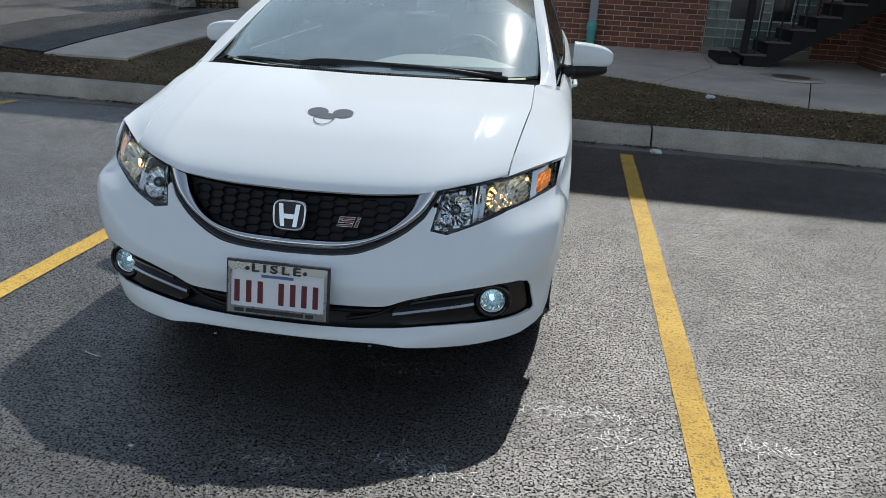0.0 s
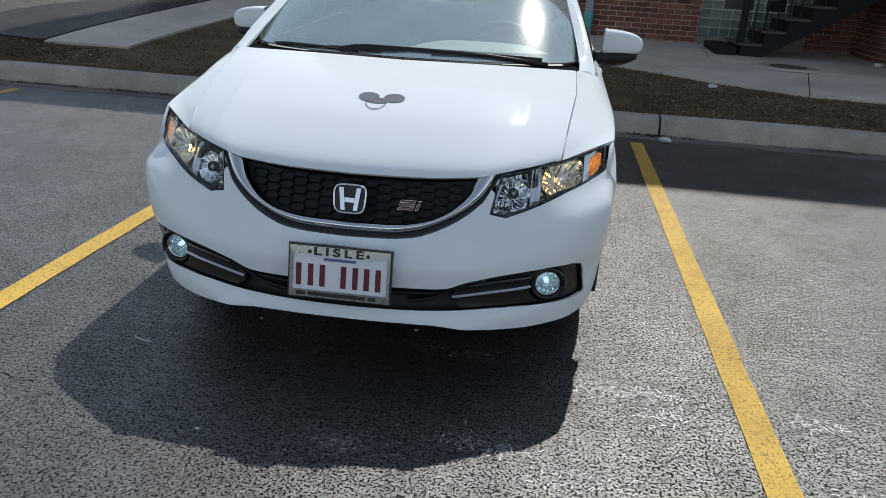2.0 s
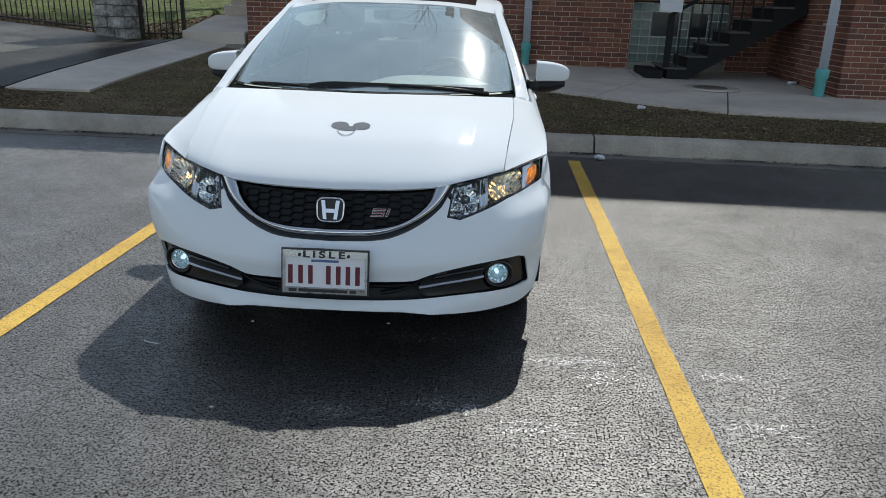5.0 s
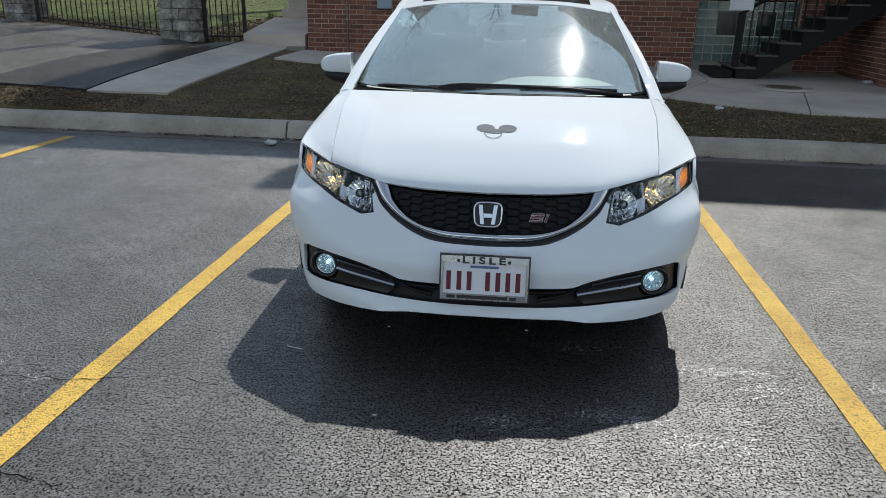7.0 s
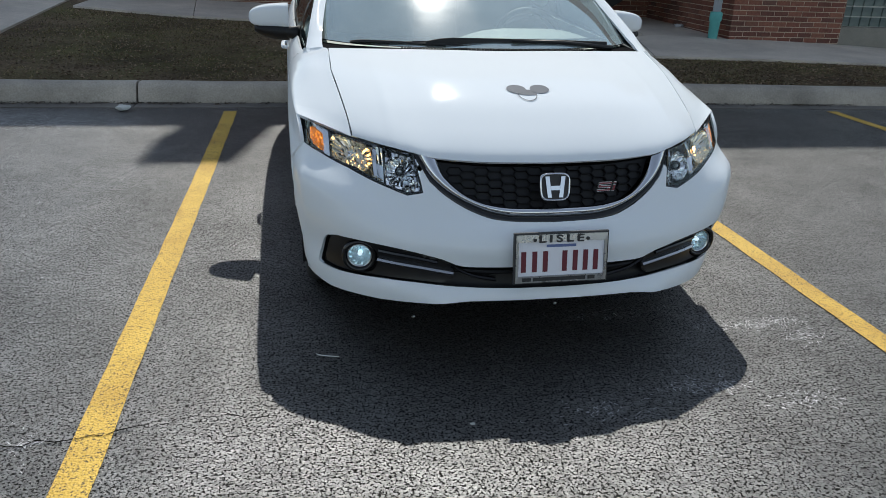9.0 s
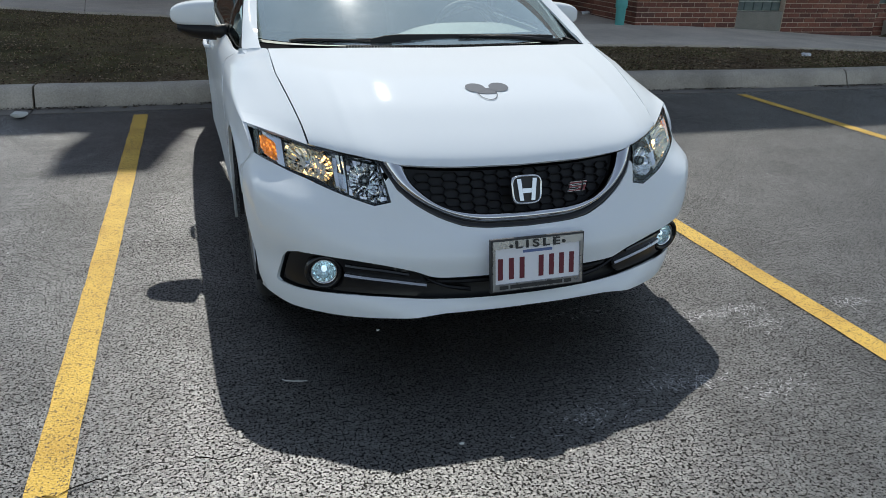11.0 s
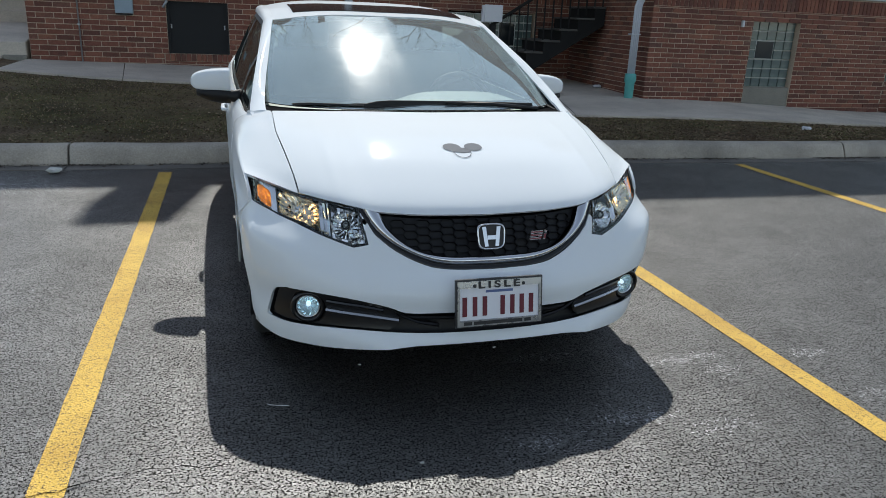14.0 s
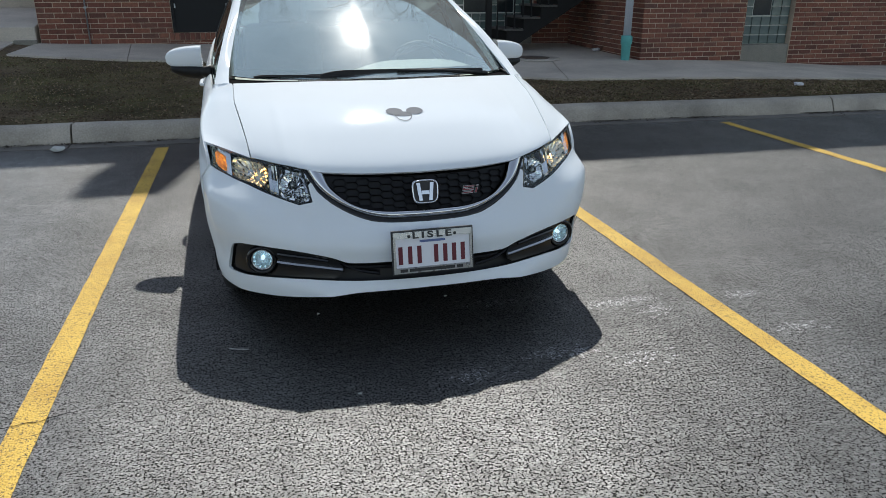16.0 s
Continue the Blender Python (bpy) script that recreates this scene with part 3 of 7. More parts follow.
def brick_mesh(length, height, depth, material):
    key = (round(length, 3), round(height, 3), material.name)
    if key not in brick_meshes:
        bm = boxed(-length / 2, length / 2, 0, depth, -height / 2, height / 2)
        front = [e for e in bm.edges if all(v.co.y < 1e-6 for v in e.verts)]
        bmesh.ops.bevel(bm, geom=front, offset=0.005, segments=1, affect="EDGES")
        me = bpy.data.meshes.new("brick")
        bm.to_mesh(me)
        bm.free()
        me.materials.append(material)
        brick_meshes[key] = me
    return brick_meshes[key]


def brick_rows(length, z0, z1, openings, size, offset=0.0):
    """Spans (a, b, z) of stretcher bricks that leave the openings free; z is the course's middle."""
    rows = []
    course, long = size
    k0, k1 = int(math.floor(z0 / course)), int(math.ceil(z1 / course))
    for k in range(k0, k1):
        zc = (k + 0.5) * course
        cuts = sorted((max(0, a), min(length, b)) for a, b, lo, hi in openings if lo - 0.02 < zc < hi + 0.02)
        spans, at = [], 0.0
        for a, b in cuts:
            if a > at:
                spans.append((at, a))
            at = max(at, b)
        if at < length:
            spans.append((at, length))
        shift = (0.5 if k % 2 else 0.0) * long + offset
        pieces = [(a, b, k * course, (k + 1) * course) for a, b in spans]
        for a, b, lo, hi in openings:  # cut bricks above and below an opening
            if lo - 0.02 < zc < hi + 0.02:
                if k * course < lo - 0.02:
                    pieces.append((a, b, k * course, lo))
                if (k + 1) * course > hi + 0.02:
                    pieces.append((a, b, hi, (k + 1) * course))
        for a, b, base, crown in pieces:
            x = math.floor((a - shift) / long) * long + shift
            while x < b:
                lo, hi = max(a, x), min(b, x + long)
                if hi - lo > 0.02:
                    rows.append((lo, hi, (base + crown) / 2, crown - base))
                x += long
    return rows


def wall_body(name, length, z0, z1, thick, openings, label, m, material):
    """A wall along its local x, with real openings cut through it."""
    xs = sorted({0.015 if name == "wall_wing" else 0.0, length, *[v for o in openings for v in o[:2] if 0 < v < length]})
    zs = sorted({z0, z1, *[v for o in openings for v in o[2:] if z0 < v < z1]})
    solid = {(i, j): not any(a < (xs[i] + xs[i + 1]) / 2 < b and lo < (zs[j] + zs[j + 1]) / 2 < hi for a, b, lo, hi in openings) for i in range(len(xs) - 1) for j in range(len(zs) - 1)}
    bm = bmesh.new()

    def quad(*pts):
        bm.faces.new([bm.verts.new(p) for p in pts])

    for (i, j), full in solid.items():
        if not full:
            continue
        a, b, lo, hi = xs[i], xs[i + 1], zs[j], zs[j + 1]
        quad((a, 0, lo), (b, 0, lo), (b, 0, hi), (a, 0, hi))
        quad((b, thick, lo), (a, thick, lo), (a, thick, hi), (b, thick, hi))
        if not solid.get((i - 1, j)):
            quad((a, thick, lo), (a, 0, lo), (a, 0, hi), (a, thick, hi))
        if not solid.get((i + 1, j)):
            quad((b, 0, lo), (b, thick, lo), (b, thick, hi), (b, 0, hi))
        if not solid.get((i, j - 1)):
            quad((a, thick, lo), (b, thick, lo), (b, 0, lo), (a, 0, lo))
        if not solid.get((i, j + 1)):
            quad((a, 0, hi), (b, 0, hi), (b, thick, hi), (a, thick, hi))
    ob = tagged(part(name, bm, material), label, "wall", "", "structure")
    ob.matrix_basis = m
    return ob


BRICK_JOBS = []  # laid at the end of the file


def brick_wall(name, x, y, turn, length, z0, seen, top, openings, label, soldier=None, near=300, size=BIG):
    """A brick wall: mortar body to the height that is seen, brickwork in the material above it."""
    m = pose(x, y, 0, 0, 0, turn)
    low = wall_body(name, length, z0, seen, 0.3, openings, label, m @ Matrix.Translation((0, 0.010, 0)), MORTAR)
    high = wall_body(name + "_upper", length, seen, top, 0.3, [], "red brick upper wall of the apartment building", m, BRICK_FAR)
    BRICK_JOBS.append((low, length, z0, seen, openings, soldier, near, size))
    return low


WALL_X0, WALL_X1 = -4.89, 4.45
HATCH_OPEN = (-2.82 - WALL_X0, -1.85 - WALL_X0, 0.58, 1.41)
BLOCK_OPEN = (1.95 - WALL_X0, 3.62 - WALL_X0, 0.28, 1.46)
brick_wall("wall_main", WALL_X0, WALL_Y, 0, WALL_X1 - WALL_X0, -0.1, 2.2, 8.6, [HATCH_OPEN, BLOCK_OPEN], "dark red brick wall of the garden-level apartments", (1.62, 1.9))
WING_X0, WING_X1 = 4.35, 8.92
WINDOW_OPEN = (6.15 - WING_X0, 7.03 - WING_X0, 0.15, 1.485)
brick_wall("wall_wing", WING_X0, WING_Y, 0, WING_X1 - WING_X0, -0.3, 1.865, 1.875, [WINDOW_OPEN], "dark red brick wing with a soldier course below pale siding", (1.64, 1.85), size=SMALL)
brick_wall("wall_wing_side", WING_X0, WALL_Y, -90, WALL_Y - WING_Y - 0.016, -0.1, 1.865, 1.875, [], "dark red brick side wall of the wing beside the stair", None, 150, SMALL)
WINDOW2_OPEN = (8.985 - WING_X1, 9.775 - WING_X1, 0.575, 1.665)
brick_wall("wall_end", WING_X1 + 0.01, WING_Y + 0.09, 0, 6.0, -0.3, 1.95, 1.96, [WINDOW2_OPEN], "dark red brick wall set back behind the wing", None, 250, SMALL)
brick_wall("wall_left_side", WALL_X0, 24, -90, 24 - WALL_Y - 0.035, -0.1, 1.2, 8.6, [], "red brick side wall beside the entrance steps", None, 60)

# upper storeys, roofs and chimney, mostly unseen: they cast the shade over the kerb
tagged(part("siding_band", boxed(WING_X0 - 0.03, WING_X1 + 0.05, WING_Y - 0.03, WING_Y + 0.27, 1.878, 6.14), SIDING), "pale siding above the brick wing", "siding", "", "structure")
tagged(part("siding_band", boxed(WING_X0 - 0.04, WING_X0 - 0.001, WING_Y + 0.28, WALL_Y - 0.02, 1.88, 6.14), SIDING), "pale siding on the wing's side", "siding", "", "structure")
tagged(part("siding_band", boxed(WING_X1 + 0.06, 15.0, WING_Y + 0.07, WING_Y + 0.37, 1.962, 6.14), SIDING), "pale siding above the set-back wall", "siding", "", "structure")
tagged(part("roof_wing", boxed(4.38, 14.5, WING_Y + 0.39, 24, 6.0, 6.13), CONCRETE_DARK), "flat roof of the wing", "roof", "", "structure")
tagged(part("roof_main", boxed(WALL_X0, 4.44, WALL_Y + 0.32, 24, 8.5, 8.58), CONCRETE_DARK), "flat roof of the main block", "roof", "", "structure")
tagged(part("parapet", boxed(0.2, 14.5, WALL_Y, WALL_Y + 0.3, 8.602, 9.56), BRICK_FAR), "raised brick parapet of the main block", "parapet", "", "structure")
tagged(part("wall_upper_right", boxed(4.452, 14.5, WALL_Y, WALL_Y + 0.3, 6.14, 8.60), BRICK_FAR), "red brick upper wall behind the wing", "wall", "", "structure")
tagged(part("wall_back", boxed(WALL_X0, 14.5, 24.02, 24.3, -0.2, 8.6), BRICK_FAR), "red brick back wall", "wall", "", "structure")
tagged(part("wall_right", boxed(14.52, 14.8, WING_Y + 0.1, 24.3, -0.2, 8.6), BRICK_FAR), "red brick end wall", "wall", "", "structure")
# guessed block, never in view, that casts the blunt shadow by the left line
tagged(part("chimney", boxed(-0.95, -0.35, 13.6, 14.2, 8.58, 10.7, 0.02), BRICK_FAR), "unseen square red brick chimney, added to cast a shadow", "chimney", "", "structure")


# ---------------------------------------------------------------- the car
car = thing("car", "white four-door sedan with a dark grille, parked between yellow lines", "car", "", (-0.83, 1.95, 0), 1.75)
WHEEL_V, WHEEL_R, BASE = 0.86, 0.318, 2.67
ARCH_R = 0.362

# front face: a plan curve that wraps round the nose, leaning by the height
NX = np.linspace(0, 1, 4001)
NP = 0.75 * (1 - (1 - NX ** 2.4) ** (1 / 2.4))
NS = np.concatenate([[0], np.cumsum(np.hypot(np.diff(NX) * 0.87, np.diff(NP)))])
HALF = Curve((0.10, 0.82), (0.20, 0.846), (0.30, 0.862), (0.45, 0.874), (0.60, 0.868), (0.70, 0.854), (0.80, 0.828))
LEAN_V = Curve((0.10, 0.06), (0.19, 0.016), (0.235, -0.004), (0.268, -0.006), (0.290, 0.012), (0.32, 0.022), (0.365, 0.020), (0.42, 0.010), (0.47, 0.028), (0.52, 0.066), (0.60, 0.118), (0.68, 0.165), (0.78, 0.225))


def nose(s, w):
    s, w = np.asarray(s, float), np.asarray(w, float)
    a = np.abs(s)
    x = np.interp(a, NS, NX)
    p = np.interp(a, NS, NP) + np.maximum(a - NS[-1], 0)
    back = 0.075 * np.clip((w - 0.60) / 0.13, 0, 1.4) ** 1.3 * np.exp(-((x - 0.78) / 0.17) ** 2)  # the lamps lie back
    back = back - 0.020 * np.clip((0.278 - w) / 0.04, 0, 1) * np.exp(-np.sqrt((x - 0.46) ** 2 + 0.0003) / 0.085)  # the corner of the lip
    # the corner swells below the lamp, and its shelf rises back to the lamp's edge
    edge = 0.578 + 0.292 * np.maximum(0, x * HALF(w) - 0.489)
    crest = edge - 0.085
    swell = np.clip((w - 0.32) / (crest - 0.32), 0, 1) * np.clip((edge - w) / 0.085, 0, 1)
    swell = swell * swell * (3 - 2 * swell) * np.clip((x - 0.55) / 0.25, 0, 1) * np.clip((0.992 - x) / 0.07, 0, 1)
    return np.stack([np.sign(s) * (x * HALF(w) + 0.040 * swell * x * x), p + LEAN_V(w) * (1 - 0.85 * x * x) + back - 0.032 * swell, w + 0 * s], -1)


def on_nose(u, w):
    """From front-view (u, w) to the surface's own (s, w)."""
    return (float(np.sign(u) * np.interp(abs(u) / HALF(w), NX, NS)), float(w))


def by_side(v, w):
    """From side-view (v, w) to the surface's own (s, w), on the +u side."""
    return (float(np.interp(v, NP + LEAN_V(w) * (1 - 0.85 * NX ** 2), NS)), float(w))


def mirror(chain):
    return [(-s, w) for s, w in chain]


def both(chain):
    """A closed outline from a chain that runs from the centre line out and back to the centre line."""
    return chain + mirror(chain[::-1])


def smooth_chain(pts, n=6):
    """More points along a chain, rounded."""
    t = np.arange(len(pts))
    cx, cy = Curve(*zip(t, [p[0] for p in pts])), Curve(*zip(t, [p[1] for p in pts]))
    q = np.linspace(0, len(pts) - 1, (len(pts) - 1) * n + 1)
    return [(float(a), float(b)) for a, b in zip(cx(q), cy(q))]


MESH_EDGE = [(0, 0.549), (0.13, 0.551), (0.225, 0.561), (0.283, 0.580), (0.335, 0.614), (0.370, 0.650), (0.390, 0.692)]
CHROME_EDGE = [(0, 0.5235), (0.13, 0.526), (0.205, 0.535), (0.265, 0.552), (0.350, 0.592), (0.410, 0.640), (0.454, 0.706)]
TRIM_EDGE = [(0, 0.507), (0.13, 0.510), (0.213, 0.518), (0.256, 0.530), (0.302, 0.548), (0.370, 0.587), (0.415, 0.625), (0.468, 0.710)]
LAMP_LOW = [(0.437, 0.590), (0.489, 0.579), (0.585, 0.609), (0.675, 0.640), (0.765, 0.667), (0.824, 0.682)]
LAMP_TOP = [(0.462, 0.706), (0.55, 0.717), (0.655, 0.729), (0.745, 0.745), (0.822, 0.762)]
BAND_TOP = [(0, 0.362), (0.27, 0.362), (0.32, 0.364), (0.385, 0.387), (0.475, 0.406), (0.57, 0.419), (0.65, 0.423), (0.712, 0.420)]
BAND_OUT = [(0.744, 0.405), (0.760, 0.375), (0.770, 0.335), (0.778, 0.300), (0.782, 0.276)]
BAND_LOW = [(0.772, 0.270), (0.735, 0.272), (0.68, 0.280), (0.60, 0.288), (0.473, 0.294), (0.345, 0.291), (0.2, 0.289), (0, 0.288)]
LIP_EDGE = [(0.82, 0.192), (0.74, 0.190), (0.66, 0.203), (0.58, 0.211), (0.48, 0.223), (0.402, 0.234), (0.29, 0.247), (0.2, 0.250), (0, 0.252)]


def at_nose(pts):
    return [on_nose(u, w) for u, w in pts]


def nose_point(u, w, sink=0.0):
    """The place and outward normal on the nose at front-view (u, w)."""
    s, w = on_nose(u, w)
    p = nose(s, w)
    n = np.cross(nose(s + 1e-3, w) - nose(s - 1e-3, w), nose(s, w + 1e-3) - nose(s, w - 1e-3))
    n /= np.linalg.norm(n)
    return Vector(p - n * sink), Vector(n)


def facing(u, w, sink=0.0, forward=0.0):
    """A matrix whose z axis points out of the nose at (u, w); forward turns it towards straight ahead."""
    p, n = nose_point(u, w, sink)
    n = n.lerp(Vector((0, -1, 0)), forward).normalized()
    x = Vector((0, 0, 1)).cross(n).normalized()
    m = Matrix((x, n.cross(x), n)).transposed().to_4x4()
    m.translation = p
    return m


trim = smooth_chain(TRIM_EDGE[:7])
arch_edge = [by_side(WHEEL_V + ARCH_R * math.cos(radians(a)), 0.32 + ARCH_R * math.sin(radians(a))) for a in range(128, 200, 8)]
bumper_top = at_nose(trim) + at_nose([(0.4365, 0.661), (0.4480, 0.650)]) + at_nose(LAMP_LOW)
bumper_chain = bumper_top + [by_side(0.56, 0.640)] + arch_edge + [by_side(0.49, 0.205)] + at_nose(LIP_EDGE)
band = both(at_nose(smooth_chain(BAND_TOP, 3) + smooth_chain(BAND_OUT, 2) + smooth_chain(BAND_LOW, 2)))
skin("front_bumper", nose, both(bumper_chain), [band], PAINT, car, "white painted bumper", 0.02)

# black band: sunken tray, with fins, lamps and strips
skin("lower_intake", nose, band, [], BLACK, car, "matt black lower intake", 0.03, 0.02, 0.045)
loop = finer(band, 0.02)


def tray_walls():
    pts = np.array(loop)
    e = 1e-3
    p = nose(pts[:, 0], pts[:, 1])
    n = np.cross(nose(pts[:, 0] + e, pts[:, 1]) - nose(pts[:, 0] - e, pts[:, 1]), nose(pts[:, 0], pts[:, 1] + e) - nose(pts[:, 0], pts[:, 1] - e))
    n /= np.linalg.norm(n, axis=1, keepdims=True)
    k = len(pts)
    verts = [*(p - n * 0.006), *(p - n * 0.05)]
    raw("intake_rim", verts, [(i, (i + 1) % k, k + (i + 1) % k, k + i) for i in range(k)], BLACK, car, "", True)


tray_walls()


def bar_on_nose(name, chain, height, out, material, label="", sink=0.03):
    """A slim bar that follows a chain of (u, w) along the nose."""
    bm = bmesh.new()
    rows = []
    for u, w in smooth_chain(chain, 5):
        rows.append([bm.verts.new(nose_point(u, w + dh, sink - o)[0]) for dh, o in ((-height / 2, 0), (-height / 2, out * 0.7), (0, out), (height / 2, out * 0.7), (height / 2, 0))])
    for a, b in zip(rows, rows[1:]):
        for i in range(4):
            bm.faces.new((a[i], b[i], b[i + 1], a[i + 1]))
    bm.faces.new(rows[0]), bm.faces.new(rows[-1])
    bmesh.ops.recalc_face_normals(bm, faces=bm.faces[:])
    return part(name, bm, material, car, label)


for side in (-1, 1):
    ring = [(0.652 + 0.058 * math.cos(radians(a)), 0.348 + 0.058 * math.sin(radians(a))) for a in range(0, 360, 15)]
    outline = [(0.40, 0.384), (0.475, 0.400), (0.57, 0.413), (0.65, 0.417), (0.708, 0.414), (0.738, 0.400), (0.753, 0.374), (0.764, 0.334), (0.771, 0.300), (0.774, 0.280), (0.735, 0.279), (0.68, 0.286), (0.60, 0.294), (0.473, 0.300), (0.38, 0.299), (0.352, 0.312), (0.345, 0.335), (0.365, 0.366)]
    skin("fog_surround", nose, at_nose([(side * u, w) for u, w in outline]), [at_nose([(side * u, w) for u, w in ring])], SATIN_BLACK, car, "satin black fog lamp surround", 0.02, 0.006, 0.018)
    bar_on_nose("intake_strip", [(side * 0.345, 0.331), (side * 0.46, 0.344), (side * 0.592, 0.351)], 0.012, 0.018, SATIN, "satin silver strip", 0.020)
    bar_on_nose("intake_fin", [(side * 0.40, 0.366), (side * 0.48, 0.377), (side * 0.59, 0.384)], 0.010, 0.012, BLACK_GLOSS, "", 0.020)
    bar_on_nose("intake_fin", [(side * 0.40, 0.386), (side * 0.36, 0.366), (side * 0.32, 0.340), (side * 0.27, 0.322), (side * 0.20, 0.312)], 0.009, 0.014, SATIN_BLACK, "", 0.022)
    bar_on_nose("intake_fin", [(side * 0.0, 0.333), (side * 0.2, 0.333), (side * 0.34, 0.338)], 0.012, 0.016, BLACK, "", 0.034)
    m = facing(side * 0.652, 0.348, 0.010, 0.72) @ Matrix.Scale(0.94, 4)
    fog = part("fog_lamp", turned(bmesh.new(), [(0.066, -0.05), (0.066, 0.0), (0.060, 0.008), (0.050, 0.006), (0.048, -0.012)], m), BLACK_GLOSS, car, "round black fog lamp housing", True)
    part("lamp_ring", turned(bmesh.new(), [(0.047, -0.014), (0.047, -0.002), (0.043, 0.000), (0.041, -0.012)], m), CHROME, fog, "thin chrome ring", True)
    bm = bmesh.new()
    rings = [[bm.verts.new(m @ Vector((r * math.cos(math.pi * k / 12), r * math.sin(math.pi * k / 12), h - (0.005 if k % 2 and r < 0.04 else 0)))) for k in range(24)] for r, h in ((0.041, -0.010), (0.034, -0.018), (0.024, -0.024), (0.013, -0.028))]
    for lo, hi in zip(rings, rings[1:]):
        for k in range(24):
            bm.faces.new((lo[k], lo[(k + 1) % 24], hi[(k + 1) % 24], hi[k]))
    bm.faces.new(rings[-1])
    part("lamp_bowl", bm, FOG_BOWL, fog, "fluted chrome bowl")
    part("lamp_bulb", turned(bmesh.new(), [(0.0, -0.014), (0.007, -0.016), (0.009, -0.022), (0.009, -0.030)], m, 12), FOG_SKY_GLOW, fog, "white bulb, its glow imitating reflected sky", True)
    part("lamp_glass", turned(bmesh.new(), [(0.041, -0.010), (0.030, -0.004), (0.015, -0.001), (0.0, 0.0)], m), LENS, fog, "clear lens", True)

# grille: black mesh of hexagons, chrome wing below it, black outer trim
mesh_chain = smooth_chain(MESH_EDGE)
chrome_chain = smooth_chain(CHROME_EDGE)
HOOD_FRONT = [(0, 0.677), (0.2, 0.680), (0.392, 0.692)]
grille_outline = both(at_nose(mesh_chain) + at_nose(smooth_chain(HOOD_FRONT[::-1], 4)))
skin("grille_back", nose, grille_outline, [], BLACK, car, "", 0.03, 0.0, 0.036)


def honeycomb():
    """Hexagonal cells of the grille, as raised walls on the sunken back."""
    bm = bmesh.new()
    poly = both(mesh_chain + HOOD_FRONT[::-1])
    far, flat, high = 0.0285, 0.0185, 0.0122  # half widths at the points and along the flats, half height
    for row in range(-2, 14):
        for col in range(-7, 8):
            u, w = (col + (0.5 if row % 2 else 0)) * 2 * (far + flat), 0.530 + row * high
            ring = [(u + a, w + b) for a, b in ((far, 0), (flat, high), (-flat, high), (-far, 0), (-flat, -high), (flat, -high))]
            if not inside(poly, ring).all():
                continue
            inner = [(u + (a - u) * 0.93, w + (b - w) * 0.86) for a, b in ring]
            lo, up, ins, deep = ([bm.verts.new(nose_point(a, b, d)[0]) for a, b in q] for q, d in ((ring, 0.030), (ring, 0.024), (inner, 0.0245), (inner, 0.0355)))
            for i in range(6):
                j = (i + 1) % 6
                for a, b in ((lo, up), (up, ins), (ins, deep)):
                    bm.faces.new((a[i], a[j], b[j], b[i]))
    bmesh.ops.recalc_face_normals(bm, faces=bm.faces[:])
    return part("grille_mesh", bm, GRILLE, car, "black honeycomb grille mesh")


honeycomb()


def wing(name, inner, outer, material, label, bulge, sink):
    """A moulding between two chains on the nose, rounded across."""
    n = 60
    def even(chain):
        c = np.array(chain)
        d = np.concatenate([[0], np.cumsum(np.hypot(*np.diff(c, axis=0).T))])
        q = np.linspace(0, d[-1], n)
        return np.stack([np.interp(q, d, c[:, 0]), np.interp(q, d, c[:, 1])], -1)
    a, b = even(inner), even(outer)
    rows = []
    for k in range(9):
        f = k / 8
        rows.append([nose_point(*(p * (1 - f) + q * f), sink - bulge * math.sin(math.pi * f) ** 0.6)[0] for p, q in zip(a, b)])
    g = np.array([[tuple(p) for p in row] for row in rows])
    left = g[:, ::-1].copy()
    left[:, :, 0] *= -1
    return sheet(name, np.concatenate([left, g[:, 1:]], axis=1), material, car, label, 0.01, (0, 0.6, 0.6))


wing("grille_chrome", mesh_chain, chrome_chain, CHROME, "bright chrome grille moulding", 0.016, 0.006)
wing("grille_trim", chrome_chain, smooth_chain(TRIM_EDGE), BLACK_GLOSS, "gloss black grille surround", 0.004, 0.008)


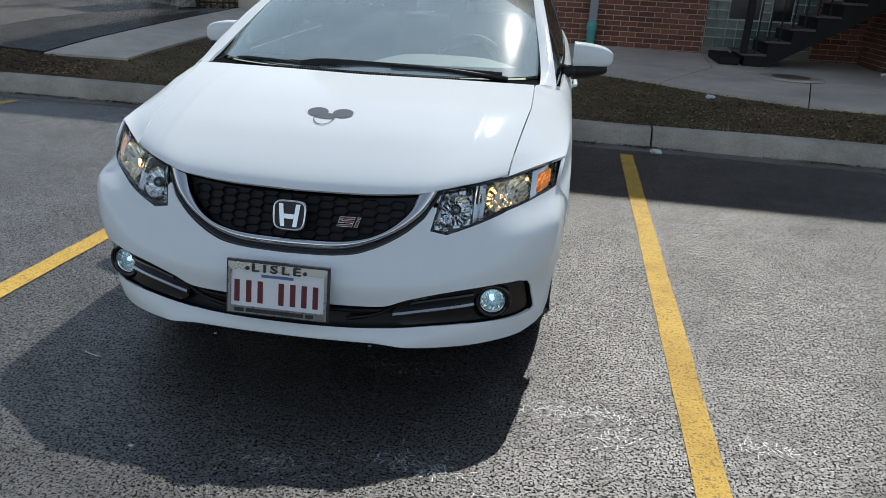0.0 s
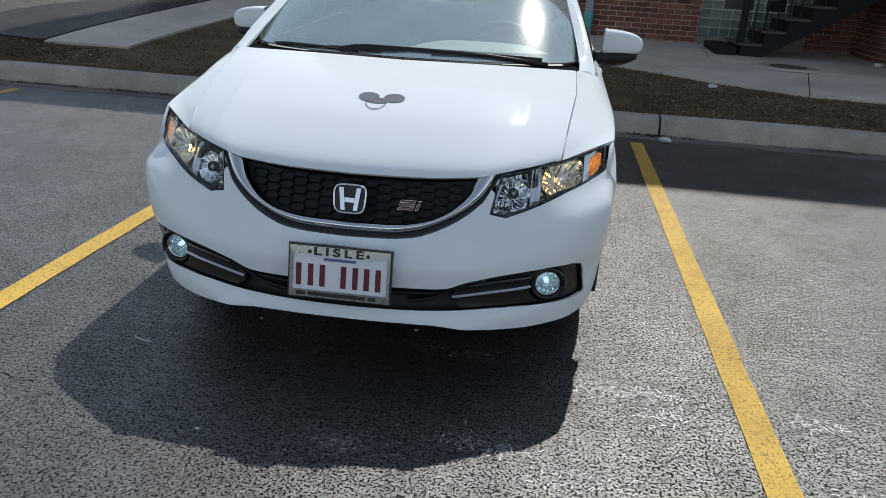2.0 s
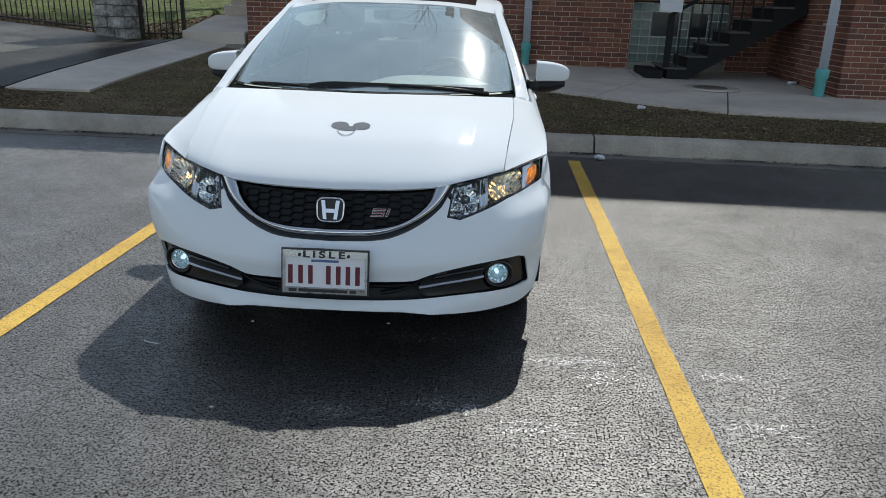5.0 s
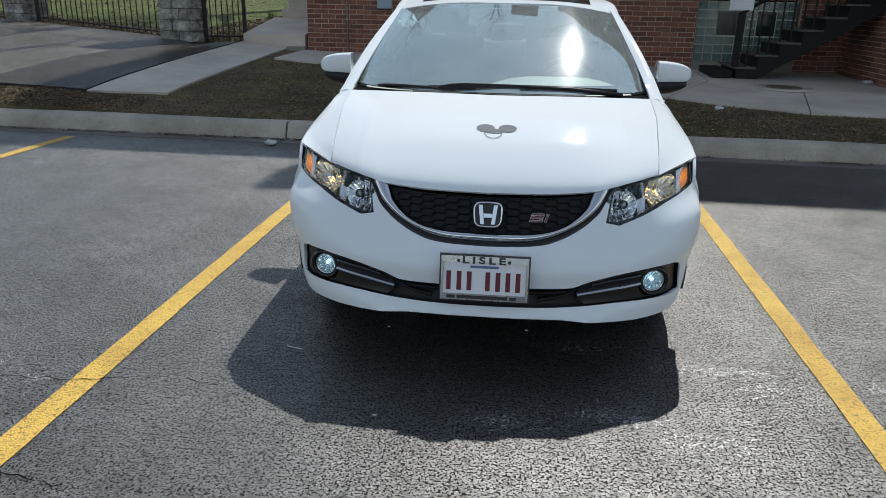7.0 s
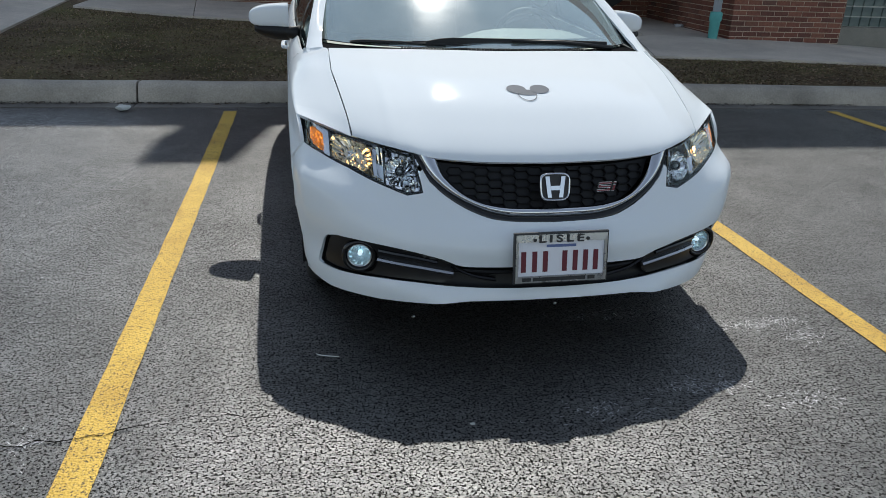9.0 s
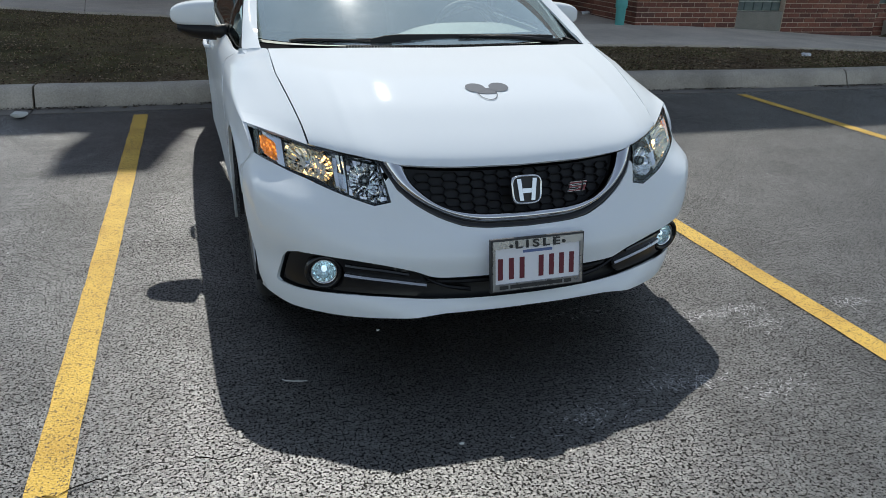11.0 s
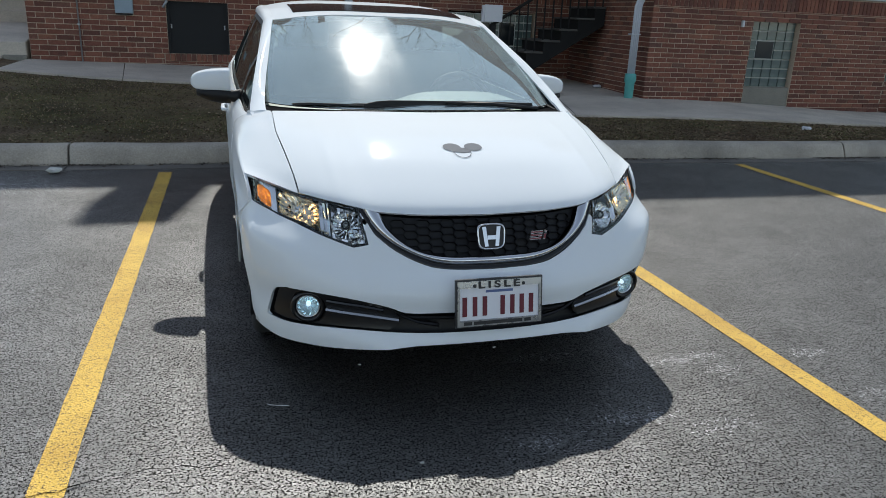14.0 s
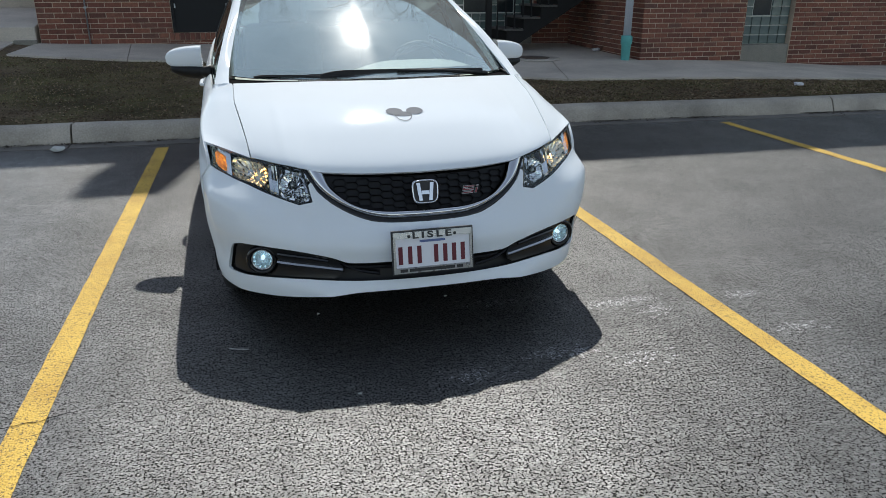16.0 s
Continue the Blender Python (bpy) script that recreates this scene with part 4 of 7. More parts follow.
def emblem():
    m = Matrix.Translation((0, 0.098, 0.617)) @ Euler((radians(90 - 16), 0, 0)).to_matrix().to_4x4()
    out = []
    for k in range(48):
        c, s = math.cos(2 * math.pi * k / 48), math.sin(2 * math.pi * k / 48)
        y = 0.0475 * math.copysign(abs(s) ** 0.5, s)
        out.append((0.054 * math.copysign(abs(c) ** 0.5, c) * (1 + 0.9 * y), y))
    inn = [(x * 0.87, y * 0.86) for x, y in out]
    bm = bmesh.new()
    k = len(out)
    rings = [[bm.verts.new(m @ Vector((x, y, z))) for x, y in q] for q, z in ((out, -0.006), (out, 0.004), ([(x * 0.96, y * 0.955) for x, y in out], 0.009), ([(x * 0.89, y * 0.88) for x, y in out], 0.009), (inn, 0.003))]
    for a, b in zip(rings, rings[1:]):
        for i in range(k):
            bm.faces.new((a[i], a[(i + 1) % k], b[(i + 1) % k], b[i]))
    badge = part("emblem", bm, CHROME, car, "chrome frame emblem", True)
    bm = bmesh.new()
    bm.faces.new([bm.verts.new(m @ Vector((x, y, 0.0025))) for x, y in inn])
    part("emblem_back", bm, INK, badge)
    for q in ([(-0.036, 0.036), (-0.021, 0.036), (-0.013, -0.036), (-0.027, -0.036)], [(0.021, 0.036), (0.036, 0.036), (0.027, -0.036), (0.013, -0.036)], [(-0.0165, 0.004), (0.0165, 0.004), (0.0155, -0.011), (-0.0155, -0.011)]):
        bm = bmesh.new()
        lo, hi = ([bm.verts.new(m @ Vector((x * f, y * f, z))) for x, y in q] for f, z in ((1.0, 0.002), (0.985, 0.009)))
        bm.faces.new(hi)
        for i in range(4):
            bm.faces.new((lo[i], lo[(i + 1) % 4], hi[(i + 1) % 4], hi[i]))
        bmesh.ops.recalc_face_normals(bm, faces=bm.faces[:])
        part("emblem_bar", bm, CHROME, badge)
    # small red model badge, as plain slanted shapes with chrome edges
    lean = Matrix(((1, 0.35, 0, 0), (0, 1, 0, 0), (0, 0, 1, 0), (0, 0, 0, 1)))
    m = Matrix.Translation((0.192, 0.104, 0.612)) @ Euler((radians(90 - 16), 0, radians(5))).to_matrix().to_4x4() @ lean
    bars = ((-0.036, 0.012, 0.0075, 0.0155), (-0.036, -0.026, 0.0005, 0.0075), (-0.036, 0.012, -0.0040, 0.0040), (0.002, 0.012, -0.0115, -0.0040), (-0.036, 0.012, -0.0155, -0.0085), (0.019, 0.029, -0.0155, 0.0055), (0.019, 0.029, 0.0095, 0.0155))
    small = new("model_badge")
    small.parent = car
    small["label"] = "small slanted red badge with chrome edges"
    for i, (x0, x1, y0, y1) in enumerate(bars):
        bm = boxed(x0, x1, y0, y1, -0.004, 0.0022 + 0.0002 * i)
        bm.transform(m)
        part("badge_edge", bm, SATIN, small)
        bm = boxed(x0 + 0.0012, x1 - 0.0012, y0 + 0.0012, y1 - 0.0012, 0.0, 0.0045 + 0.0002 * i)
        bm.transform(m)
        part("badge_bar", bm, RED_BADGE, small)


emblem()


def number_plate():
    """The plate in its dealer's frame; what names the owner or the dealer is plain bars."""
    m = Matrix.Translation((0.0, -0.026, 0.412)) @ Euler((radians(90 - 9), 0, 0)).to_matrix().to_4x4()
    bm = boxed(-0.152, 0.152, -0.076, 0.076, -0.004, 0.0, 0.0)
    bm.transform(m)
    plate = part("number_plate", bm, PLATE_FACE, car, "white number plate with dark red bars")
    out = rounded([(-0.158, 0.0805), (0.158, 0.0805), (0.158, -0.0805), (-0.158, -0.0805)], 2)
    out = [(max(-0.158, min(0.158, x * 1.0)), y) for x, y in out]
    def frame_ring(name, q_out, q_in, z0, z1, mat, label):
        bm = bmesh.new()
        rings = [[bm.verts.new(m @ Vector((x, y, z))) for x, y in q] for q, z in ((q_out, z0), (q_out, z1), (q_in, z1 + 0.001), (q_in, z0))]
        k = len(q_out)
        for a, b in zip(rings, rings[1:]):
            for i in range(k):
                bm.faces.new((a[i], a[(i + 1) % k], b[(i + 1) % k], b[i]))
        bmesh.ops.recalc_face_normals(bm, faces=bm.faces[:])
        return part(name, bm, mat, plate, label)
    rect = finer([(-0.158, 0.081), (0.158, 0.081), (0.158, -0.081), (-0.158, -0.081)], 0.01)
    def shrink(q, left, top, bottom):
        return [(np.clip(x, -0.158 + left, 0.158 - left), np.clip(y, -0.081 + bottom, 0.081 - top)) for x, y in q]
    frame_ring("plate_frame", rect, shrink(rect, 0.009, 0.024, 0.022), -0.008, 0.006, PLATE_FRAME, "dull silver plate frame")
    frame_ring("plate_shadow_edge", [(x * 1.035, y * 1.065 + 0.001) for x, y in rect], rect, -0.010, 0.002, INK, "black outer edge")

    def bar(name, x0, x1, y0, y1, z, mat):
        bm = boxed(x0, x1, y0, y1, z - 0.0012, z)
        bm.transform(m)
        part(name, bm, mat, plate)
    for x in (-0.130, -0.092, -0.055, 0.012, 0.049, 0.085, 0.121):
        bar("plate_bar", x - 0.0085, x + 0.0085, -0.046, 0.024, 0.0015, PLATE_RED)
    bar("plate_script", -0.052, 0.05, 0.037, 0.046, 0.0014, BLUE_INK)
    for x0, x1 in ((-0.135, -0.105), (-0.098, 0.085), (0.093, 0.118)):
        bar("frame_bar", x0, x1, -0.0755, -0.0635, 0.0082, INK)
    for x in (-0.095, 0.088):
        bm = turned(bmesh.new(), [(0.006, 0.005), (0.006, 0.0095), (0.0, 0.0105)], m @ Matrix.Translation((x, 0.064, 0)), 12)
        part("screw", bm, INK, plate)
    text = bpy.data.curves.new("frame_word", "FONT")
    text.body, text.size, text.align_x, text.extrude = "LISLE", 0.034, "CENTER", 0.0006
    text.space_character, text.offset = 1.45, 0.0011
    tmp = new("tmp", text)
    me = bpy.data.meshes.new_from_object(tmp)
    bpy.data.objects.remove(tmp)
    me.transform(m @ Matrix.Translation((-0.004, 0.0555, 0.0085)) @ Matrix.Diagonal((1.5, 1.0, 1.0, 1.0)))
    hang("frame_word", me, INK, plate, "black raised word on the frame")


number_plate()

# headlamps: a clear lens over a black bezel, two facetted bowls, an amber signal
lamp_outline = LAMP_LOW + LAMP_TOP[::-1]
lamp_poly = at_nose(lamp_outline)


def lamp_ring(side, u, w, ru, rw, tilt, k, n, sink):
    """One point of an oval that follows the lamp's slant."""
    a = 2 * math.pi * k / n
    x, y = ru * math.cos(a), rw * math.sin(a)
    return nose_point(side * (u + x * math.cos(tilt) - y * math.sin(tilt)), w + x * math.sin(tilt) + y * math.cos(tilt), sink)[0]


def lamp_bowl(name, side, u, w, ru, rw, tilt, deep, lamp, label, material=REFLECTOR):
    """An oval bowl with flutes, open to the front."""
    bm = bmesh.new()
    n = 40
    rings = []
    for f, d in ((1.0, 0.010), (0.93, 0.018), (0.80, 0.010 + deep * 0.45), (0.60, 0.010 + deep * 0.72), (0.36, 0.010 + deep * 0.92), (0.16, 0.010 + deep)):
        rings.append([bm.verts.new(lamp_ring(side, u, w, ru * f, rw * f, tilt, k, n, d + (0.004 if k % 4 < 2 and f < 0.95 else 0))) for k in range(n)])
    for a, b in zip(rings, rings[1:]):
        for k in range(n):
            bm.faces.new((a[k], a[(k + 1) % n], b[(k + 1) % n], b[k]))
    bm.faces.new(rings[-1])
    return part(name, bm, material, lamp, label)


for side in (-1, 1):
    poly = lamp_poly if side > 0 else mirror(lamp_poly)
    lamp = skin("headlamp", nose, poly, [], LENS, car, "clear headlamp with chrome reflectors and a lit amber bulb", 0.03, 0.0, 0.002)
    ring = [(side * u, w) for u, w in lamp_outline]
    fine = finer(ring, 0.02)
    cen = np.array([side * 0.64, 0.672])
    inner = []
    for q in fine:
        q = np.array(q)
        low = q[1] < 0.60 + (abs(q[0]) - 0.489) * 0.30 + 0.02
        inner.append(tuple(q + (cen - q) / np.linalg.norm(cen - q) * (0.015 if low else 0.007)))
    bm = bmesh.new()
    rows = [[bm.verts.new(nose_point(*q, d)[0]) for q in qs] for qs, d in ((fine, 0.001), (inner, 0.004), (inner, 0.016))]
    for a, b in zip(rows, rows[1:]):
        for i in range(len(fine)):
            j = (i + 1) % len(fine)
            bm.faces.new((a[i], a[j], b[j], b[i]))
    back = [(s + math.copysign(0.03, s) * (1 if abs(w - 0.68) < 0.1 else 0), w - 0.03) for s, w in poly[:len(LAMP_LOW)]] + [(s + math.copysign(0.03, s), w) for s, w in poly[len(LAMP_LOW):]]
    skin("lamp_housing", nose, back, [], RIM, lamp, "grey housing", 0.04, 0.0, 0.075)
    part("lamp_bezel", bm, BLACK_GLOSS, lamp, "black bezel")
    # three chambers of chrome facets, each tilted a little its own way
    lo, hi = (lambda u: 0.592 + max(0, u - 0.489) * 0.292), (lambda u: 0.699 + (u - 0.462) * 0.155)
    rnd = random.Random(17)

    def facets(name, u0, u1, cols, rows, sink, tilt, material, label):
        bm = bmesh.new()
        for i in range(cols):
            for j in range(rows):
                a, b = rnd.uniform(-tilt, tilt), rnd.uniform(-tilt, tilt)
                q = []
                for p, r in ((0, 0), (1, 0), (1, 1), (0, 1)):
                    u = u0 + (u1 - u0) * (i + p) / cols
                    q.append(bm.verts.new(nose_point(side * u, lo(u) + (hi(u) - lo(u)) * (j + r) / rows, sink + a * (2 * p - 1) + b * (2 * r - 1))[0]))
                bm.faces.new(q)
        return part(name, bm, material, lamp, label)

    facets("inner_chamber", 0.448, 0.566, 11, 6, 0.038, 0.0022, REFLECTOR, "facetted chrome inner chamber")
    facets("main_chamber", 0.598, 0.738, 18, 2, 0.042, 0.0022, WARM_LIT_CHROME, "facetted chrome main chamber, tinted for warm bulb light")
    facets("signal_chamber", 0.756, 0.836, 7, 4, 0.024, 0.0020, REFLECTOR, "facetted chrome signal chamber")
    facets("chamber_web", 0.566, 0.598, 3, 2, 0.016, 0.0040, REFLECTOR, "bright chrome web between the bowls")
    facets("signal_web", 0.738, 0.756, 1, 2, 0.010, 0.0015, REFLECTOR, "narrow chrome web beside the signal")
    lamp_bowl("low_bowl", side, 0.514, 0.650, 0.048, 0.045, 0.15, 0.030, lamp, "round chrome bowl")
    lamp_bowl("main_bowl", side, 0.667, 0.688, 0.071, 0.050, 0.26, 0.040, lamp, "oval chrome bowl, tinted for warm bulb light", WARM_LIT_CHROME)
    m = facing(side * 0.513, 0.654, 0.020, 0.7)
    part("bulb_collar", turned(bmesh.new(), [(0.017, -0.012), (0.017, 0.004), (0.012, 0.006), (0.011, -0.006)], m, 18), BLACK, lamp, "dark collar round the bulb", True)
    part("lamp_bulb", turned(bmesh.new(), [(0.0, 0.008), (0.006, 0.006), (0.010, -0.004), (0.010, -0.012)], m, 14), SATIN, lamp, "", True)
    m = facing(side * 0.668, 0.690, 0.030, 0.7)
    # unseen bulb, taken to be lit, that warms the chrome bowl
    part("lamp_bulb", turned(bmesh.new(), [(0.0, 0.004), (0.007, 0.003), (0.009, -0.004), (0.008, -0.012)], m, 12), WARM_GLOW, lamp, "lit warm bulb", True)
    bm = bmesh.new()
    for k in range(12):  # facetted shield before the bulb
        a0, a1 = 2 * math.pi * k / 12, 2 * math.pi * (k + 1) / 12
        r0, r1 = (0.018, 0.012) if k % 2 else (0.012, 0.018)
        bm.faces.new([bm.verts.new(m @ Vector(p)) for p in ((0, 0, 0.019 + 0.003 * (k % 2)), (r0 * math.cos(a0), r0 * math.sin(a0), 0.013), (r1 * math.cos(a1), r1 * math.sin(a1), 0.013))])
    part("bulb_shield", bm, REFLECTOR, lamp, "star-shaped chrome bulb shield")
    bm = bmesh.new()
    for k in range(12):  # scallops along the floor
        u0 = 0.572 + k * 0.0145
        z = lo(u0) + 0.004
        p = [nose_point(side * uu, ww, ss)[0] for uu, ww, ss in ((u0, z, 0.009), (u0 + 0.014, z + 0.004, 0.009), (u0 + 0.016, z + 0.026, 0.030), (u0 + 0.007, z + 0.030, 0.034), (u0 + 0.001, z + 0.022, 0.030))]
        c = nose_point(side * (u0 + 0.008), z + 0.013, 0.024)[0]
        vs, mid = [bm.verts.new(q) for q in p], bm.verts.new(c)
        for i in range(5):
            bm.faces.new((vs[i], vs[(i + 1) % 5], mid))
    part("lamp_floor", bm, WARM_LIT_CHROME, lamp, "scalloped chrome lamp floor, tinted for warm bulb light")
    bm = bmesh.new()
    for k in range(-5, 6):
        for j in range(-5, 6):
            if abs(k / 5.3) ** 3.2 + abs(j / 5.3) ** 3.2 > 1:
                continue
            u0, w0 = 0.784 + k * 0.0044, 0.709 + j * 0.0052 + k * 0.0014
            p = [nose_point(side * uu, ww, 0.018)[0] for uu, ww in ((u0 - 0.0022, w0 - 0.0027), (u0 + 0.0022, w0 - 0.0020), (u0 + 0.0022, w0 + 0.0032), (u0 - 0.0022, w0 + 0.0025))]
            vs, t = [bm.verts.new(q) for q in p], bm.verts.new(nose_point(side * u0, w0, 0.013)[0])
            for i in range(4):
                bm.faces.new((vs[i], vs[(i + 1) % 4], t))
    part("signal_lens", bm, AMBER, lamp, "facetted amber signal lens")
    bm = bmesh.new()
    for k in range(7):  # chrome stairs at the inner corner
        u0, w0 = 0.468 + 0.004 * k, 0.602 + (k % 4) * 0.013
        p = [(u0, w0, 0.012), (u0 + 0.017, w0 + 0.003, 0.022), (u0 + 0.017, w0 + 0.013, 0.026), (u0, w0 + 0.010, 0.014)]
        bm.faces.new([bm.verts.new(nose_point(side * a, b, d)[0]) for a, b, d in p])
    part("lamp_step", bm, REFLECTOR, lamp, "stepped chrome facets")


# hood
EDGE_PTS = [(0, 0.679), (0.2, 0.683), (0.390, 0.694), (0.462, 0.708), (0.55, 0.719), (0.655, 0.731)]
EDGE_W = Curve(*EDGE_PTS)
EDGE_V = Curve(*[(u, float(nose(*on_nose(u, w))[1]) + 0.003) for u, w in EDGE_PTS])
HOOD_RISE = Curve((0, 0), (0.02, 0.075), (0.06, 0.165), (0.172, 0.354), (0.302, 0.54), (0.433, 0.675), (0.563, 0.79), (0.759, 0.908), (1, 1))
BACK_V = Curve((0, 0.935), (0.35, 0.945), (0.70, 0.996))
BACK_W = Curve((0, 0.950), (0.35, 0.953), (0.70, 0.948))


def hood_at(a, b):
    """a: 0 at the centre to 1 at the shut line; b: 0 at the front edge to 1 at the cowl."""
    u0, u1 = 0.652 * a, 0.698 * a
    u = u0 + (u1 - u0) * min(1.0, b * 1.5)
    v = EDGE_V(u0) * (1 - b) + BACK_V(u1) * b
    g = float(HOOD_RISE(b)) * (1 - a ** 3) + b ** 0.74 * a ** 3
    edge = 1 / (1 + math.exp((a - 0.63 + 0.05 * b) / 0.03))  # the raised middle of the bonnet
    fade = math.sin(math.pi * min(1, 0.08 + b * 0.95)) ** 0.8 * (1 - 0.6 * b)
    crest = 0.003 * math.exp(-((a - 0.80 + 0.05 * b) / 0.03) ** 2) * fade
    return (u, v, EDGE_W(u0) * (1 - g) + BACK_W(u1) * g + 0.008 * edge * fade + crest)


bs = [(k / 40) ** 1.8 for k in range(41)]
grid = [[hood_at(k / 60, b) for b in bs] for k in range(61)]
grid = [[(-u, v, w) for u, v, w in row] for row in grid[:0:-1]] + grid
sheet("hood", grid, PAINT, car, "white bonnet", 0.014, (0, 0.9, 0.3))

# sides: rails from nose to tail, each a pair of curves u(v), w(v)
def hood_side(v):
    """The shut line's outer lip, beside the bonnet."""
    b = (v - float(EDGE_V(0.652))) / (0.996 - float(EDGE_V(0.652)))
    q = hood_at(1.0, min(1.0, max(0.0, b)))
    return (v, q[0] + 0.0045, q[2] - 0.0015)


BELT_RAIL = (*[hood_side(v) for v in np.linspace(float(EDGE_V(0.652)), 0.996, 8)], (1.07, 0.748, 0.942), (1.15, 0.790, 0.918), (1.3, 0.806, 0.910), (1.6, 0.818, 0.924), (2.4, 0.832, 0.955), (3.2, 0.820, 0.990), (3.8, 0.755, 1.025), (4.2, 0.68, 1.02), (4.42, 0.60, 0.98))
SHOULDER_RAIL = ((0.480, 0.745, 0.748), (0.62, 0.762, 0.800), (0.8, 0.776, 0.855), (0.95, 0.788, 0.888), (1.1, 0.808, 0.898), (1.24, 0.822, 0.894), (1.6, 0.834, 0.904), (2.4, 0.847, 0.932), (3.2, 0.838, 0.962), (3.8, 0.785, 0.985), (4.2, 0.73, 0.96), (4.45, 0.65, 0.90))
CREASE_RAIL = ((0.600, 0.842, 0.765), (0.72, 0.850, 0.787), (0.85, 0.854, 0.806), (1.0, 0.855, 0.820), (1.24, 0.856, 0.830), (1.6, 0.861, 0.842), (2.4, 0.868, 0.862), (3.2, 0.860, 0.88), (3.8, 0.830, 0.88), (4.2, 0.77, 0.86), (4.48, 0.69, 0.80))
FLANK_RAIL = ((0.505, 0.828, 0.684), (0.65, 0.852, 0.695), (0.85, 0.868, 0.708), (1.0, 0.872, 0.715), (1.24, 0.872, 0.720), (1.6, 0.872, 0.730), (2.4, 0.874, 0.745), (3.2, 0.872, 0.76), (3.8, 0.85, 0.76), (4.2, 0.80, 0.74), (4.5, 0.72, 0.70))
RAILS = [BELT_RAIL, SHOULDER_RAIL, CREASE_RAIL, FLANK_RAIL]
TAIL = 4.5


def arch_low(v):
    """The lower edge of the body side: arches over the wheels, the sill between."""
    w = 0.19 if v < 3.6 else 0.22
    for c in (WHEEL_V, WHEEL_V + BASE):
        if abs(v - c) < ARCH_R:
            w = max(w, 0.32 + math.sqrt(ARCH_R ** 2 - (v - c) ** 2))
    return w


RAIL_FN = [(r[0][0], r[-1][0], Curve(*[(k[0], k[1]) for k in r]), Curve(*[(k[0], k[2]) for k in r])) for r in RAILS]
SILL_U = Curve((0.5, 0.862), (1.0, 0.868), (1.6, 0.850), (2.4, 0.850), (3.0, 0.858), (3.6, 0.868), (4.2, 0.80), (4.5, 0.74))


def side_at(q, t):
    """q: 0 at the hood and belt line to 1 at the lower edge; t: 0 to 1 from the front edge to the tail."""
    pts = []
    for v0, v1, fu, fw in RAIL_FN:
        v = v0 + (v1 - v0) * t
        pts.append((float(fu(v)), v, float(fw(v))))
    v = 0.560 + (TAIL - 0.560) * t
    low = arch_low(v)
    top_w = pts[-1][2]
    pts.append((float(SILL_U(v)) + 0.004, v, min(top_w - 0.012, low + (top_w - low) * 0.5)))
    pts.append((float(SILL_U(v)), v, min(top_w - 0.022, low)))
    k = np.arange(6)
    return tuple(float(Curve(*zip(k, [p[i] for p in pts]))(q * 5)) for i in range(3))


def side_ts():
    ts = {0.0, 1.0}
    for k in range(91):
        ts.add(k / 90)
    for c in (WHEEL_V, WHEEL_V + BASE):
        for k in range(41):
            v = c + ARCH_R * math.cos(math.pi * k / 40)
            if 0.56 < v < TAIL:
                ts.add((v - 0.56) / (TAIL - 0.56))
    return sorted(ts)


TS = side_ts()
for side in (-1, 1):
    cuts = [0.0] + [(v - 0.56) / (TAIL - 0.56) for v in (1.30, 2.36, 3.22)] + [1.0]
    for name, a, b in zip(("front_fender", "front_door", "rear_door", "rear_quarter"), cuts, cuts[1:]):
        gap = 0.0006
        ts = [a + (gap if a else 0)] + [t for t in TS if a + 0.002 < t < b - 0.002] + [b - (gap if b < 1 else 0)]
        g = np.array([[side_at(k / 20, t) for t in ts] for k in range(21)])
        g[:, :, 0] *= side
        sheet(name, g, PAINT, car, "white painted panel", 0.012, (0, 2.2, 0.6))

# inner shell in black: what shows through gaps and arches
bm = boxed(-0.70, 0.70, 0.35, 4.3, 0.20, 0.62)
part("underbody", bm, BLACK, car, "black underbody")
for side in (-1, 1):
    for c in (WHEEL_V, WHEEL_V + BASE):
        bm = bmesh.new()
        n = 24
        rows = [[bm.verts.new((side * u, c + (ARCH_R + 0.004) * math.cos(math.pi * (k / n * 1.2 - 0.1)), 0.32 + (ARCH_R + 0.004) * math.sin(math.pi * (k / n * 1.2 - 0.1)))) for k in range(n + 1)] for u in (0.58, 0.838)]
        for k in range(n):
            bm.faces.new((rows[0][k], rows[0][k + 1], rows[1][k + 1], rows[1][k]))
        bm.faces.new(rows[0])
        part("wheel_arch_liner", bm, BLACK, car, "", True)


